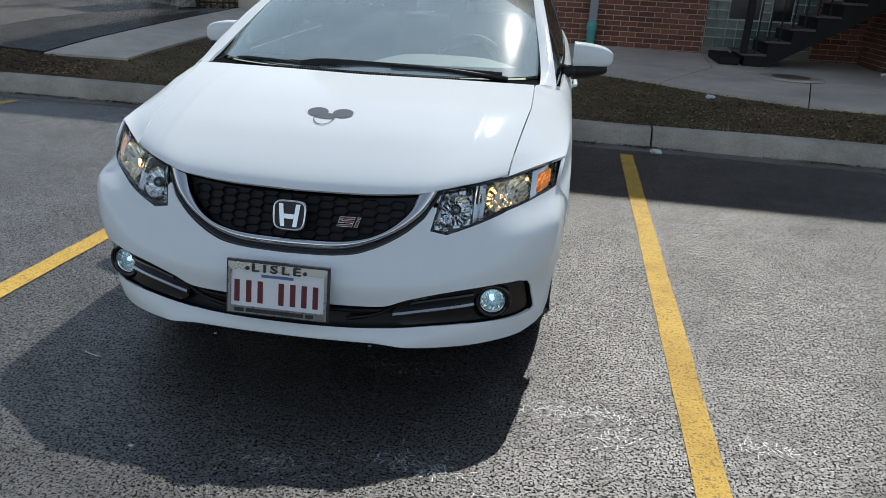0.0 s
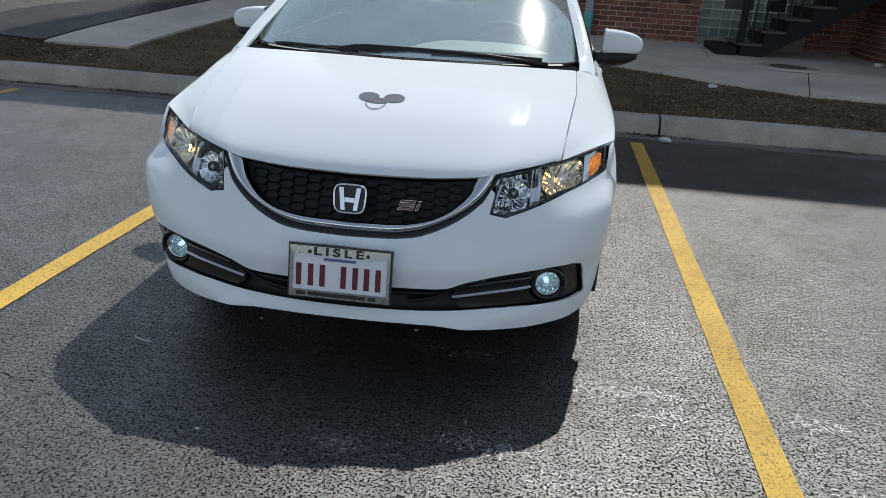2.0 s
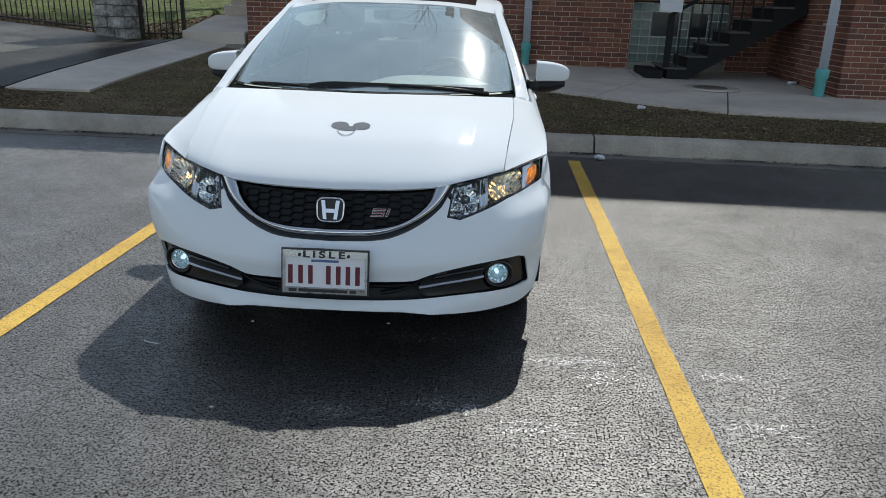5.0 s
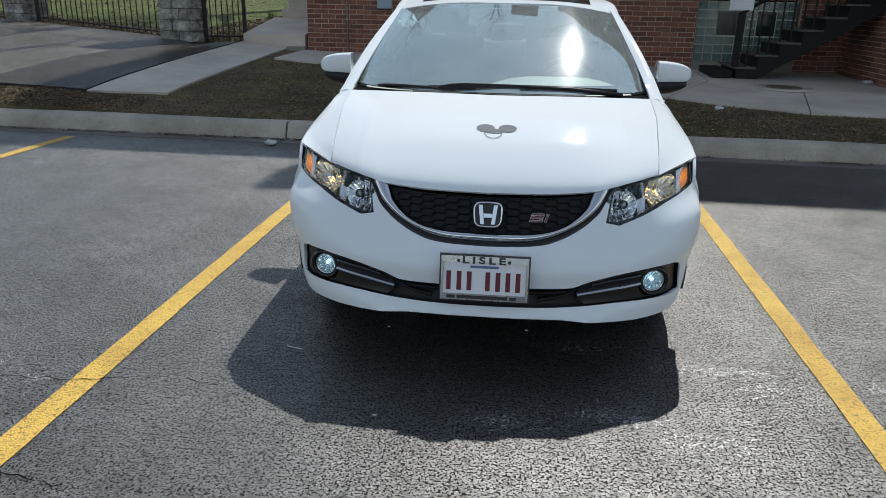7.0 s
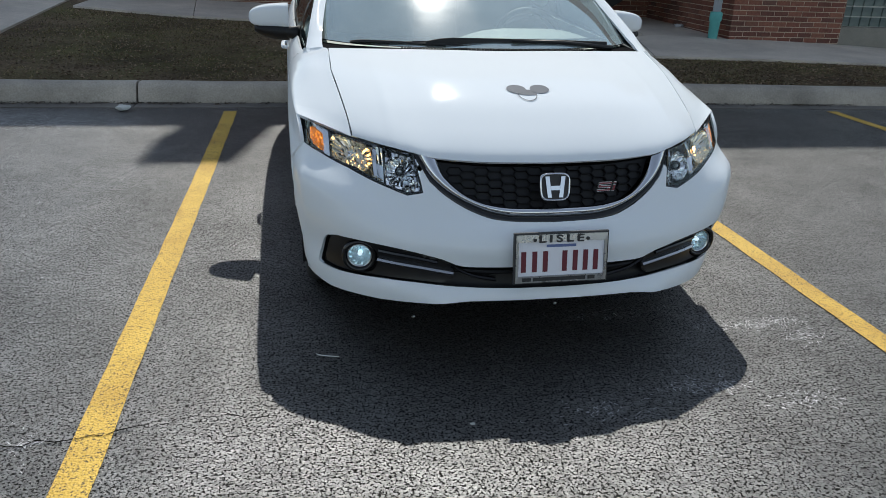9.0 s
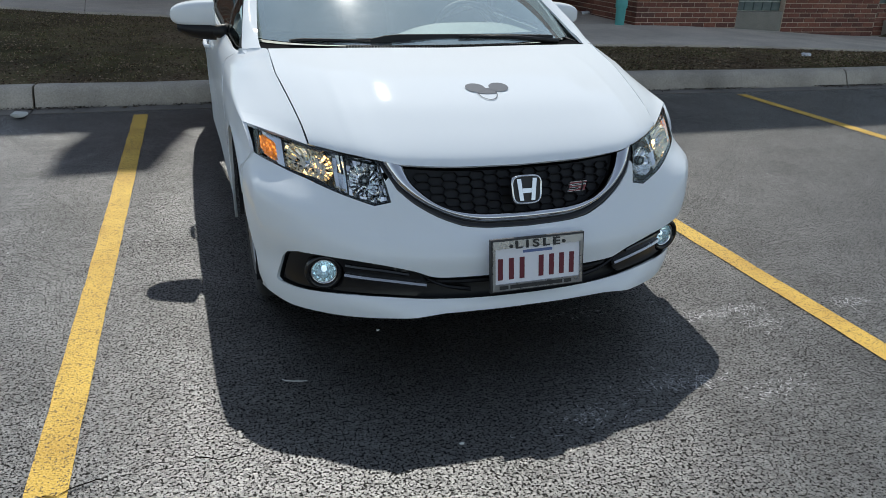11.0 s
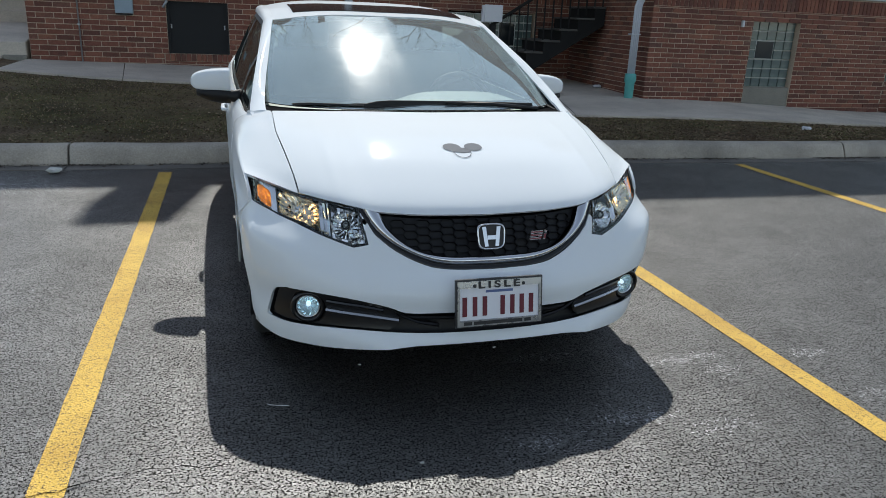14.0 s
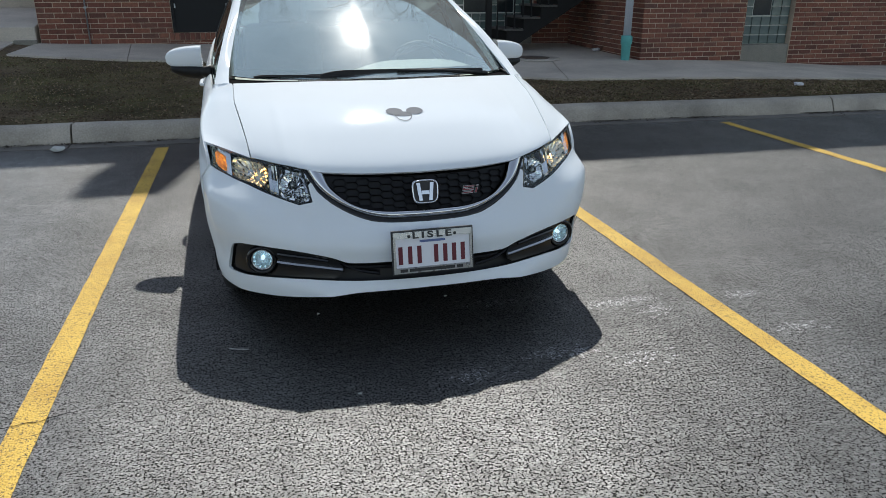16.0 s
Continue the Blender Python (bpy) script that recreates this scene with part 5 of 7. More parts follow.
# wheels
def wheel(name, u, v, side):
    m = Matrix.Translation((u, v, WHEEL_R)) @ Euler((0, radians(90 * side), 0)).to_matrix().to_4x4()
    hub = new(name)
    hub.parent = car
    R = WHEEL_R
    part("tyre", turned(bmesh.new(), [(0.222, -0.20), (0.27, -0.215), (R - 0.02, -0.205), (R, -0.18), (R, -0.03), (R - 0.012, -0.008), (R - 0.03, 0.0), (0.26, 0.005), (0.228, -0.004), (0.222, -0.02)], m, 48), RUBBER, hub, "black rubber tyre", True)
    rim = part("rim", turned(bmesh.new(), [(0.222, -0.2), (0.205, -0.19), (0.200, -0.03), (0.214, -0.012), (0.226, -0.002), (0.223, -0.02)], m, 48), RIM, hub, "grey alloy rim", True)
    bm = bmesh.new()
    for k in range(10):
        a = 2 * math.pi * k / 10 + (0.10 if k % 2 else -0.10)
        r = m @ Matrix.Rotation(a, 4, "Z")
        box(bm, 0.03, 0.212, -0.013, 0.013, -0.045, -0.014, r)
    part("spoke", bm, RIM, rim, "alloy spokes")
    part("hub_cap", turned(bmesh.new(), [(0.055, -0.045), (0.055, -0.02), (0.035, -0.008), (0.0, -0.005)], m, 20), RIM, rim, "", True)
    part("brake_disc", turned(bmesh.new(), [(0.145, -0.09), (0.145, -0.07), (0.05, -0.07)], m, 32), GALV, hub, "", True)


for side in (-1, 1):
    for v in (WHEEL_V, WHEEL_V + BASE):
        wheel("wheel", side * 0.823, v, side)

# greenhouse
WS_LOW_V = Curve((0, 1.000), (0.3, 1.025), (0.55, 1.10), (0.66, 1.17), (0.716, 1.24))
WS_LOW_W = Curve((0, 0.952), (0.5, 0.953), (0.716, 0.958))
WS_TOP_V = Curve((0, 1.915), (0.35, 1.935), (0.61, 2.015))
WS_TOP_W = Curve((0, 1.346), (0.35, 1.340), (0.61, 1.310))


def windshield_at(x, t):
    """x: -1 to 1 across, t: 0 at the cowl to 1 at the roof."""
    a = abs(x)
    lo = np.array((0.716 * a, float(WS_LOW_V(0.716 * a)), float(WS_LOW_W(0.716 * a))))
    hi = np.array((0.610 * a, float(WS_TOP_V(0.610 * a)), float(WS_TOP_W(0.610 * a))))
    p = lo + (hi - lo) * t
    p += np.array((0.020 * a, -0.005, 0.011)) * math.sin(math.pi * t)
    p[0] *= 1 if x >= 0 else -1
    return p


def windshield_patch(name, x0, x1, t0, t1, material, label, thick, lift=0.0, nx=40, nt=20):
    g = np.array([[windshield_at(x0 + (x1 - x0) * i / nx, t0 + (t1 - t0) * k / nt) for k in range(nt + 1)] for i in range(nx + 1)])
    g[:, :, 1:] += np.array((-0.4, 0.9)) * lift
    return sheet(name, g, material, car, label, thick, (0, 2.0, 0.6))


windshield_patch("windshield", -1, 1, 0, 1, WINDSHIELD, "clear windshield with sky in it", 0.0).visible_shadow = False
for x0, x1, t0, t1 in ((-1, 1, 0, 0.085), (-1, 1, 0.955, 1), (-1, -0.945, 0.085, 0.955), (0.945, 1, 0.085, 0.955)):
    windshield_patch("windshield_border", x0, x1, t0, t1, FRIT, "black printed glass border", 0.0, -0.004)

ROOF_SIDE_W = Curve((1.25, 0.962), (1.6, 1.128), (2.05, 1.308), (2.3, 1.360), (2.8, 1.380), (3.3, 1.332), (3.5, 1.278), (3.95, 1.05))
ROOF_SIDE_U = Curve((1.25, 0.742), (1.6, 0.686), (2.05, 0.618), (2.3, 0.622), (2.8, 0.615), (3.3, 0.585), (3.5, 0.595), (3.95, 0.70))
ROOF_MID_W = Curve((1.90, 1.348), (2.1, 1.380), (2.3, 1.400), (2.7, 1.430), (3.1, 1.415), (3.45, 1.36))


def roof_at(x, t):
    a = abs(x)
    v0 = float(WS_TOP_V(0.61 * a))
    v = v0 + 0.006 + (3.42 + 0.03 * a - v0) * t
    edge = float(ROOF_SIDE_W(v))
    w = edge + (float(ROOF_MID_W(v)) - edge) * (1 - a ** 3.6)
    return ((1 if x >= 0 else -1) * a * float(ROOF_SIDE_U(max(v, 2.05))), v, w)


roof = sheet("roof", [[roof_at(i / 20 - 1, k / 24) for k in range(25)] for i in range(41)], PAINT, car, "white roof", 0.02, (0, 2.5, 0.5))
sheet("sunroof", [[np.array(roof_at(0.80 * (i / 12 * 2 - 1), 0.07 + 0.22 * k / 10)) + (0, 0, 0.004) for k in range(11)] for i in range(13)], BLACK_GLOSS, car, "dark glass sunroof", 0.008, (0, 2.5, 0.5))


def rail_point(v, out=0.0, up=0.0):
    return np.array((float(ROOF_SIDE_U(v)) + out, v, float(ROOF_SIDE_W(v)) + up))


def belt_point(v):
    _, _, fu, fw = RAIL_FN[0]
    return np.array((float(fu(v)), v, float(fw(v))))


PILLAR_IN = [Curve(*[(k, q[i]) for k, q in zip((0, 0.10, 0.25, 0.5, 1.0), ((0.708, 1.002, 0.948), (0.718, 1.13, 0.958), (0.702, 1.33, 1.028), (0.666, 1.60, 1.146), (0.612, 2.02, 1.316)))]) for i in range(3)]
PILLAR_OUT = [Curve(*[(k, q[i]) for k, q in zip((0, 0.10, 0.25, 0.5, 1.0), ((0.752, 1.002, 0.936), (0.786, 1.12, 0.932), (0.765, 1.29, 1.008), (0.722, 1.58, 1.138), (0.660, 2.05, 1.300)))]) for i in range(3)]
TOP_LINE = [Curve(*[(float(PILLAR_OUT[1](t)), float(PILLAR_OUT[i](t))) for t in np.linspace(0.10, 1, 12)], *[(v, float(ROOF_SIDE_U(v)) + 0.046 if i == 0 else float(ROOF_SIDE_W(v)) - 0.034) for v in (2.3, 2.6, 2.8, 3.1, 3.3, 3.5, 3.7, 3.95)]) for i in (0, 2)]
for side in (-1, 1):
    rows = []
    for f in np.linspace(0, 1, 9):
        bulge = math.sin(math.pi * f)
        row = []
        for t in np.linspace(0.05, 1, 40):
            q = np.array([float(a(t)) * (1 - f) + float(b(t)) * f for a, b in zip(PILLAR_IN, PILLAR_OUT)])
            row.append(q + np.array((0.006, -0.004, 0.006)) * bulge * min(1, t / 0.2) - np.array((0, 0, 0.035)) * max(0, 1 - t / 0.12))
        for v in np.linspace(2.10, 3.95, 22):
            a, b = rail_point(v, -0.012, 0.004), np.array((float(TOP_LINE[0](v)), v, float(TOP_LINE[1](v))))
            row.append(a + (b - a) * f + np.array((0.012, 0, 0.013)) * bulge)
        rows.append(row)
    g = np.array(rows)
    g[:, :, 0] *= side
    sheet("roof_pillar", g, PAINT, car, "white windshield pillar and roof rail", 0.012, (0, 2.5, 0.7))
    # side windows: black frame, then two panes
    def window_at(v, t, sink=0.0):
        lo = belt_point(v) + (-0.010, 0, 0.003)
        hi = np.array((float(TOP_LINE[0](v)) - 0.003, v, max(lo[2] + 0.002, float(TOP_LINE[1](v)) - 0.002)))
        p = lo + (hi - lo) * t
        p[0] += 0.016 * math.sin(math.pi * t) * min(1, (hi[2] - lo[2]) / 0.2) - sink
        return p
    for name, a, b, t0, t1, mat, sink, label in (("window_frame", 1.22, 3.92, 0, 1, BLACK, 0.012, "black window surround"), ("front_window", 1.66, 2.42, 0.06, 0.93, SIDE_GLASS, 0.004, "dark tinted window"), ("quarter_window", 1.26, 1.60, 0.10, 0.86, SIDE_GLASS, 0.004, "small dark window"), ("rear_window_side", 2.48, 3.35, 0.06, 0.93, SIDE_GLASS, 0.004, "dark tinted window")):
        if name == "window_frame":
            for fa, fb, f0, f1 in ((1.17, 3.92, 0, 0.06), (1.26, 3.92, 0.93, 1), (1.60, 1.66, 0.06, 0.93), (2.42, 2.48, 0.06, 0.93), (3.35, 3.92, 0.06, 0.93), (1.17, 1.26, 0.06, 1.0)):
                g = np.array([[window_at(fa + (fb - fa) * i / 16, f0 + (f1 - f0) * k / 5, sink * 0.3) for i in range(17)] for k in range(6)])
                g[:, :, 0] *= side
                sheet(name, g, BLACK, car, label, 0.01, (0, 2.5, 0.9))
            continue
        g = np.array([[window_at(a + (b - a) * i / 16, t0 + (t1 - t0) * k / 8, sink) for i in range(17)] for k in range(9)])
        g[:, :, 0] *= side
        sheet(name, g, mat, car, label, 0.0, (0, 2.5, 0.9))

# rear glass and boot lid
def rear_at(x, t):
    a = abs(x)
    hi = np.array((0.575 * a, 3.43 + 0.02 * a, 1.362 - 0.06 * a ** 2.4))
    lo = np.array((0.66 * a, 3.98 - 0.06 * a, 1.075 - 0.03 * a ** 2))
    p = hi + (lo - hi) * t + np.array((0, 0.01, 0.03)) * math.sin(math.pi * t)
    p[0] *= 1 if x >= 0 else -1
    return p


sheet("rear_window", [[rear_at(i / 10 - 1, k / 10) for k in range(11)] for i in range(21)], WINDSHIELD, car, "clear rear window", 0.0, (0, 2.5, 0.7)).visible_shadow = False


def boot_at(x, t):
    a = abs(x)
    v = (3.985 - 0.06 * a) + (4.44 - 3.985 + 0.03 * a) * t
    fu = float(RAIL_FN[0][2](v))
    return ((1 if x >= 0 else -1) * a * fu, v, float(RAIL_FN[0][3](v)) + 0.045 * (1 - a ** 2) * (1 - 0.4 * t))


sheet("boot_lid", [[boot_at(i / 10 - 1, k / 8) for k in range(9)] for i in range(21)], PAINT, car, "white boot lid", 0.012, (0, 4.0, 0.5))


def tail_at(x, t):
    q = side_at(min(0.999, t), 1.0)
    return (x * q[0], q[1] + 0.06 * (1 - x * x), q[2])


sheet("rear_bumper", [[tail_at(i / 10 - 1, k / 12) for k in range(13)] for i in range(21)], PAINT, car, "white rear bumper", 0.01, (0, 3.0, 0.6))

# cowl, wipers
g = [[(u, float(BACK_V(abs(u))) + 0.004 + (float(WS_LOW_V(abs(u))) + 0.02 - float(BACK_V(abs(u)))) * t, 0.938 + 0.006 * t - 0.004 * abs(u)) for t in (0, 0.5, 1)] for u in np.linspace(-0.72, 0.72, 40)]
sheet("cowl", g, FRIT, car, "dark cowl panel below the windshield", 0.01, (0, 1.0, 0.3))
bm = bmesh.new()
for k in range(70):
    u = -0.40 + k * 0.0115
    v = float(BACK_V(abs(u))) + 0.012
    box(bm, u, u + 0.0065, v, v + 0.012, 0.938, 0.9585)
part("cowl_vent", bm, STEEL_DARK, car, "ribbed black vent strip")


def wiper(name, hub, tip, bend, label, tall=0.030):
    base = new(name)
    base.parent = car
    base["label"] = label
    bm = bmesh.new()
    pts = [Vector(hub), Vector(hub).lerp(Vector(bend), 0.5) + Vector((0, 0, 0.008)), Vector(bend)]
    tube(bm, pts, [0.012, 0.009, 0.006], 8)
    part("wiper_arm", bm, BLACK, base, "", True)
    bm = bmesh.new()
    a, b = Vector(tip[0]), Vector(tip[1])
    n = 14
    rows = []
    for k in range(n + 1):
        p = a.lerp(b, k / n) + Vector((0, -0.006 * math.sin(math.pi * k / n), 0.003 * math.sin(math.pi * k / n)))
        h = tall * (1 - 0.55 * k / n) * min(1, 0.5 + 5 * k / n)
        rows.append([bm.verts.new(p + Vector(o)) for o in ((0, -0.012, 0), (0, -0.006, h), (0, 0.006, h), (0, 0.014, 0))])
    for r, q in zip(rows, rows[1:]):
        for i in range(4):
            bm.faces.new((r[i], q[i], q[(i + 1) % 4], r[(i + 1) % 4]))
    bm.faces.new(rows[0][::-1]), bm.faces.new(rows[-1])
    part("wiper_blade", bm, RUBBER, base, "black wiper blade")


wiper("wiper", (0.585, 1.085, 0.950), ((-0.285, 1.040, 0.958), (0.56, 1.095, 0.962)), (0.10, 1.045, 0.980), "long black wiper lying along the cowl", 0.033)
wiper("wiper", (-0.10, 1.03, 0.950), ((-0.60, 1.120, 0.960), (-0.20, 1.030, 0.962)), (-0.34, 1.06, 0.968), "short black wiper lying along the cowl", 0.010)

# mirrors
for side in (-1, 1):
    mir = new("door_mirror")
    mir.parent = car
    mir["label"] = "white door mirror with a black foot"

    def shell(t, a):
        """Cross-sections from the door outward; an egg-shaped housing."""
        u = 0.855 + 0.196 * t
        hw = 0.060 - 0.006 * t - 0.016 * t ** 3
        dp = 0.066 - 0.016 * t
        f = (1 - t ** 10) ** 0.40 if t > 0 else 1
        c, s = math.cos(a), math.sin(a)
        e = lambda q: math.copysign(abs(q) ** 0.52, q)
        return (side * u, 1.745 + dp * e(c) * f + 0.045 * t, 1.007 + hw * e(s) * f - 0.012 * t ** 2)

    rows = [[shell(t, 2 * math.pi * k / 28) for k in range(29)] for t in (0, 0.05, 0.15, 0.3, 0.45, 0.6, 0.75, 0.86, 0.94, 0.98, 1.0)]
    up = raw("mirror_shell", [p for r in rows for p in r], [(i * 29 + k, i * 29 + k + 1, (i + 1) * 29 + k + 1, (i + 1) * 29 + k) for i in range(10) for k in range(28)] + [tuple(range(28))], PAINT, mir, "white mirror housing", True)
    rows = [[(p[0] + 0, 1.75 + (p[1] - 1.75) * 0.93, min(p[2], 0.962) - 0.022 * (1 - abs(i - 4) / 6)) for p in r] for i, r in enumerate(rows)]
    bm = bmesh.new()
    n = 20
    prof = []
    for i in range(8):
        t = i / 7
        prof.append([bm.verts.new((side * (0.855 + 0.168 * t), 1.738 + (0.060 - 0.02 * t ** 2) * math.cos(2 * math.pi * k / n) + 0.04 * t, 0.932 + 0.012 * t ** 2 + (0.044 - 0.026 * t ** 3) * math.sin(2 * math.pi * k / n))) for k in range(n)])
    for a, b in zip(prof, prof[1:]):
        for k in range(n):
            bm.faces.new((a[k], a[(k + 1) % n], b[(k + 1) % n], b[k]))
    bm.faces.new(prof[0]), bm.faces.new(prof[-1])
    part("mirror_underside", bm, BLACK, mir, "black mirror underside", True)
    bm = bmesh.new()
    tube(bm, [(side * 0.80, 1.66, 0.935), (side * 0.845, 1.70, 0.93), (side * 0.90, 1.735, 0.945)], [0.035, 0.030, 0.028], 12)
    part("mirror_foot", bm, BLACK, mir, "", True)
    part("mirror_glass", boxed(side * 0.885 - 0.0 if side > 0 else -1.01, 1.01 if side > 0 else -0.885, 1.806, 1.812, 0.965, 1.045), CHROME, mir, "mirror glass")
    bm = bmesh.new()
    tube(bm, [(side * 0.866, 2.16, 0.80), (side * 0.893, 2.18, 0.802), (side * 0.895, 2.25, 0.805), (side * 0.893, 2.33, 0.808), (side * 0.866, 2.35, 0.81)], [0.010, 0.011, 0.012, 0.011, 0.010], 8)
    part("door_handle", bm, PAINT, car, "white door handle", True)

# decal on the bonnet: plain grey shapes, two ovals, a bar between them and an open arc
def on_hood(u, v, lift):
    b = (v - float(EDGE_V(0))) / (0.935 - float(EDGE_V(0)))
    return (u, v, hood_at(abs(u) / 0.69, b)[2] + lift)


bm = bmesh.new()
for du in (-0.045, 0.045):
    bm.faces.new([bm.verts.new(on_hood(0.010 + du + 0.037 * math.cos(a), 0.500 + 0.030 * math.sin(a), 0.0022)) for a in (2 * math.pi * k / 28 for k in range(28))])
bm.faces.new([bm.verts.new(on_hood(0.010 + du, 0.500 + dv, 0.0016)) for du, dv in ((-0.050, -0.012), (-0.046, -0.036), (-0.012, -0.042), (0.022, -0.040), (0.030, -0.014), (0.005, -0.004), (-0.020, -0.002))])
arc = [(math.pi * (0.98 + 1.04 * k / 24)) for k in range(25)]
rows = [[bm.verts.new(on_hood(-0.002 + (0.037 - o) * math.cos(a), 0.466 + (0.046 - 1.6 * o) * math.sin(a), 0.0024)) for a in arc] for o in (0.0, 0.0028)]
for k in range(24):
    bm.faces.new((rows[0][k], rows[0][k + 1], rows[1][k + 1], rows[1][k]))
part("bonnet_decal", bm, DECAL, car, "dark grey vinyl decal of ovals and an arc")

# cabin
g = [[(u, 1.06 + 0.36 * t + 0.10 * abs(u) ** 2, 0.900 + 0.035 * math.sin(math.pi * min(1, t * 0.8)) + 0.075 * t ** 1.5 * math.exp(-((u - 0.28) / 0.34) ** 4)) for t in np.linspace(0, 1, 12)] for u in np.linspace(-0.70, 0.70, 30)]
sheet("dashboard", g, DASH, car, "grey dashboard", 0.02, (0, 1.2, 0.3))
part("dash_front", boxed(-0.70, 0.70, 1.43, 1.47, 0.55, 0.93, 0.01), DASH, car)
bm = bmesh.new()
m = Matrix.Translation((-0.36 * -1, 1.60, 0.90)) @ Euler((radians(65), 0, 0)).to_matrix().to_4x4()
ring = [[bm.verts.new(m @ Vector(((0.18 + 0.016 * math.cos(b)) * math.cos(a), (0.18 + 0.016 * math.cos(b)) * math.sin(a), 0.016 * math.sin(b)))) for b in (2 * math.pi * q / 8 for q in range(8))] for a in (2 * math.pi * k / 32 for k in range(32))]
for k in range(32):
    for q in range(8):
        bm.faces.new((ring[k][q], ring[(k + 1) % 32][q], ring[(k + 1) % 32][(q + 1) % 8], ring[k][(q + 1) % 8]))
steer = part("steering_wheel", bm, BLACK, car, "black steering wheel", True)
part("steering_hub", turned(bmesh.new(), [(0.17, 0.0), (0.07, 0.012), (0.0, 0.02)], m, 5), BLACK, steer)
for side in (-1, 1):
    seat = new("seat")
    seat.parent = car
    seat["label"] = "grey cloth front seat with a headrest"
    x = 0.37 * side
    part("cushion", boxed(x - 0.25, x + 0.25, 1.75, 2.25, 0.42, 0.60, 0.05, 3), CABIN, seat, "", True)
    bm = boxed(-0.24, 0.24, -0.06, 0.06, 0.0, 0.60, 0.05, 3)
    bm.transform(Matrix.Translation((x, 2.24, 0.58)) @ Euler((radians(-20), 0, 0)).to_matrix().to_4x4())
    part("backrest", bm, CABIN, seat, "", True)
    bm = boxed(-0.13, 0.13, -0.045, 0.045, 0.0, 0.17, 0.035, 3)
    bm.transform(Matrix.Translation((x, 2.46, 1.16)) @ Euler((radians(-12), 0, 0)).to_matrix().to_4x4())
    part("headrest", bm, CABIN, seat, "", True)
bench = new("rear_bench")
bench.parent = car
part("backrest", boxed(-0.62, 0.62, 3.25, 3.40, 0.55, 1.08, 0.05, 3), CABIN, bench, "", True)
for x in (-0.36, 0.0, 0.36):
    part("headrest", boxed(x - 0.12, x + 0.12, 3.36, 3.44, 1.06, 1.20, 0.03, 2), CABIN, bench, "", True)
part("parcel_shelf", boxed(-0.62, 0.62, 3.40, 4.0, 1.00, 1.03), CABIN, car)
part("cabin_floor", boxed(-0.70, 0.70, 1.0, 4.2, 0.60, 0.64), CABIN, car)
sheet("headliner", [[np.array(roof_at(i / 10 - 1, k / 12)) * (0.96, 1, 1) - (0, 0, 0.035) for k in range(13)] for i in range(21)], CABIN_LIGHT, car, "light grey headliner", 0.0, (0, 2.5, 0.5))
part("inner_mirror", boxed(-0.115, 0.115, 2.05, 2.07, 1.255, 1.31, 0.012, 2), BLACK, car, "black inside mirror", True)


# ---------------------------------------------------------------- things on and before the building
hatch = thing("access_hatch", "black painted board hatch in a brick wall", "hatch")
part("board", boxed(-2.81, -1.86, WALL_Y + 0.05, WALL_Y + 0.09, 0.585, 1.405), HATCH, hatch)
part("board_frame", boxed(-2.815, -2.78, WALL_Y + 0.02, WALL_Y + 0.049, 0.585, 1.405), HATCH, hatch)
part("board_frame", boxed(-1.89, -1.855, WALL_Y + 0.02, WALL_Y + 0.049, 0.585, 1.405), HATCH, hatch)
for hx in (-2.755, -1.915):
    part("hinge", boxed(hx - 0.012, hx + 0.012, WALL_Y + 0.035, WALL_Y + 0.049, 0.98, 1.05, 0.003), GALV, hatch, "small metal hinge")
hook = thing("wall_hook", "pale metal bracket on the brick wall", "bracket")
bm = bmesh.new()
tube(bm, [(-2.81, WALL_Y + 0.01, 1.42), (-2.80, WALL_Y - 0.04, 1.40), (-2.86, WALL_Y - 0.05, 1.30)], 0.022, 8)
part("bracket", bm, GALV, hook, "", True)

vent = thing("wall_vent", "square blue-grey metal dryer vent on the brick wall", "vent")
part("vent_hood", boxed(-3.585, -3.315, WALL_Y - 0.07, WALL_Y - 0.002, 1.19, 1.40, 0.008), BLUE_DOOR, vent)
part("vent_flap", boxed(-3.575, -3.325, WALL_Y - 0.06, WALL_Y - 0.004, 1.165, 1.188), BLACK, vent)

conduit = thing("conduit", "thin grey conduit running up the brick wall", "conduit")
bm = bmesh.new()
tube(bm, [(-4.14, WALL_Y - 0.02, 0.40), (-4.14, WALL_Y - 0.02, 4.5)], 0.012, 8)
part("pipe", bm, GALV, conduit, "", True)
part("clip", boxed(-4.16, -4.12, WALL_Y - 0.036, WALL_Y - 0.001, 0.98, 1.01), GALV, conduit)


def downspout(x, y, foot, bend, top_y, label):
    """A round pale downspout on a thick teal ground pipe."""
    ob = thing("downspout", label, "drain pipe", "downspouts")
    bm = bmesh.new()
    turned(bm, [(0.066, 0.0), (0.074, 0.27), (0.088, 0.29), (0.090, 0.37), (0.084, 0.40), (0.07, 0.41), (0.0, 0.41)], Matrix.Translation((x, y, foot)), 20)
    part("ground_pipe", bm, TEAL, ob, "teal painted pipe collar", True)
    bm = bmesh.new()
    for dx in (-0.045, -0.015, 0.015, 0.045):
        tube(bm, [(x + dx, y, foot + 0.40), (x + dx, y, foot + 1.40), (x + dx + bend, y, foot + 1.60), (x + dx + bend, y, top_y)], 0.020, 8)
    part("spout", bm, PIPE_GREY, ob, "pale grey corrugated spout", True)
    part("strap", boxed(x - 0.075, x + 0.075, y - 0.03, y + 0.09, foot + 0.98, foot + 1.00), PIPE_GREY, ob)


downspout(4.13, WING_Y + 0.06, 0.22, 0.07, 5.9, "pale downspout on a teal ground pipe at the wing's corner")
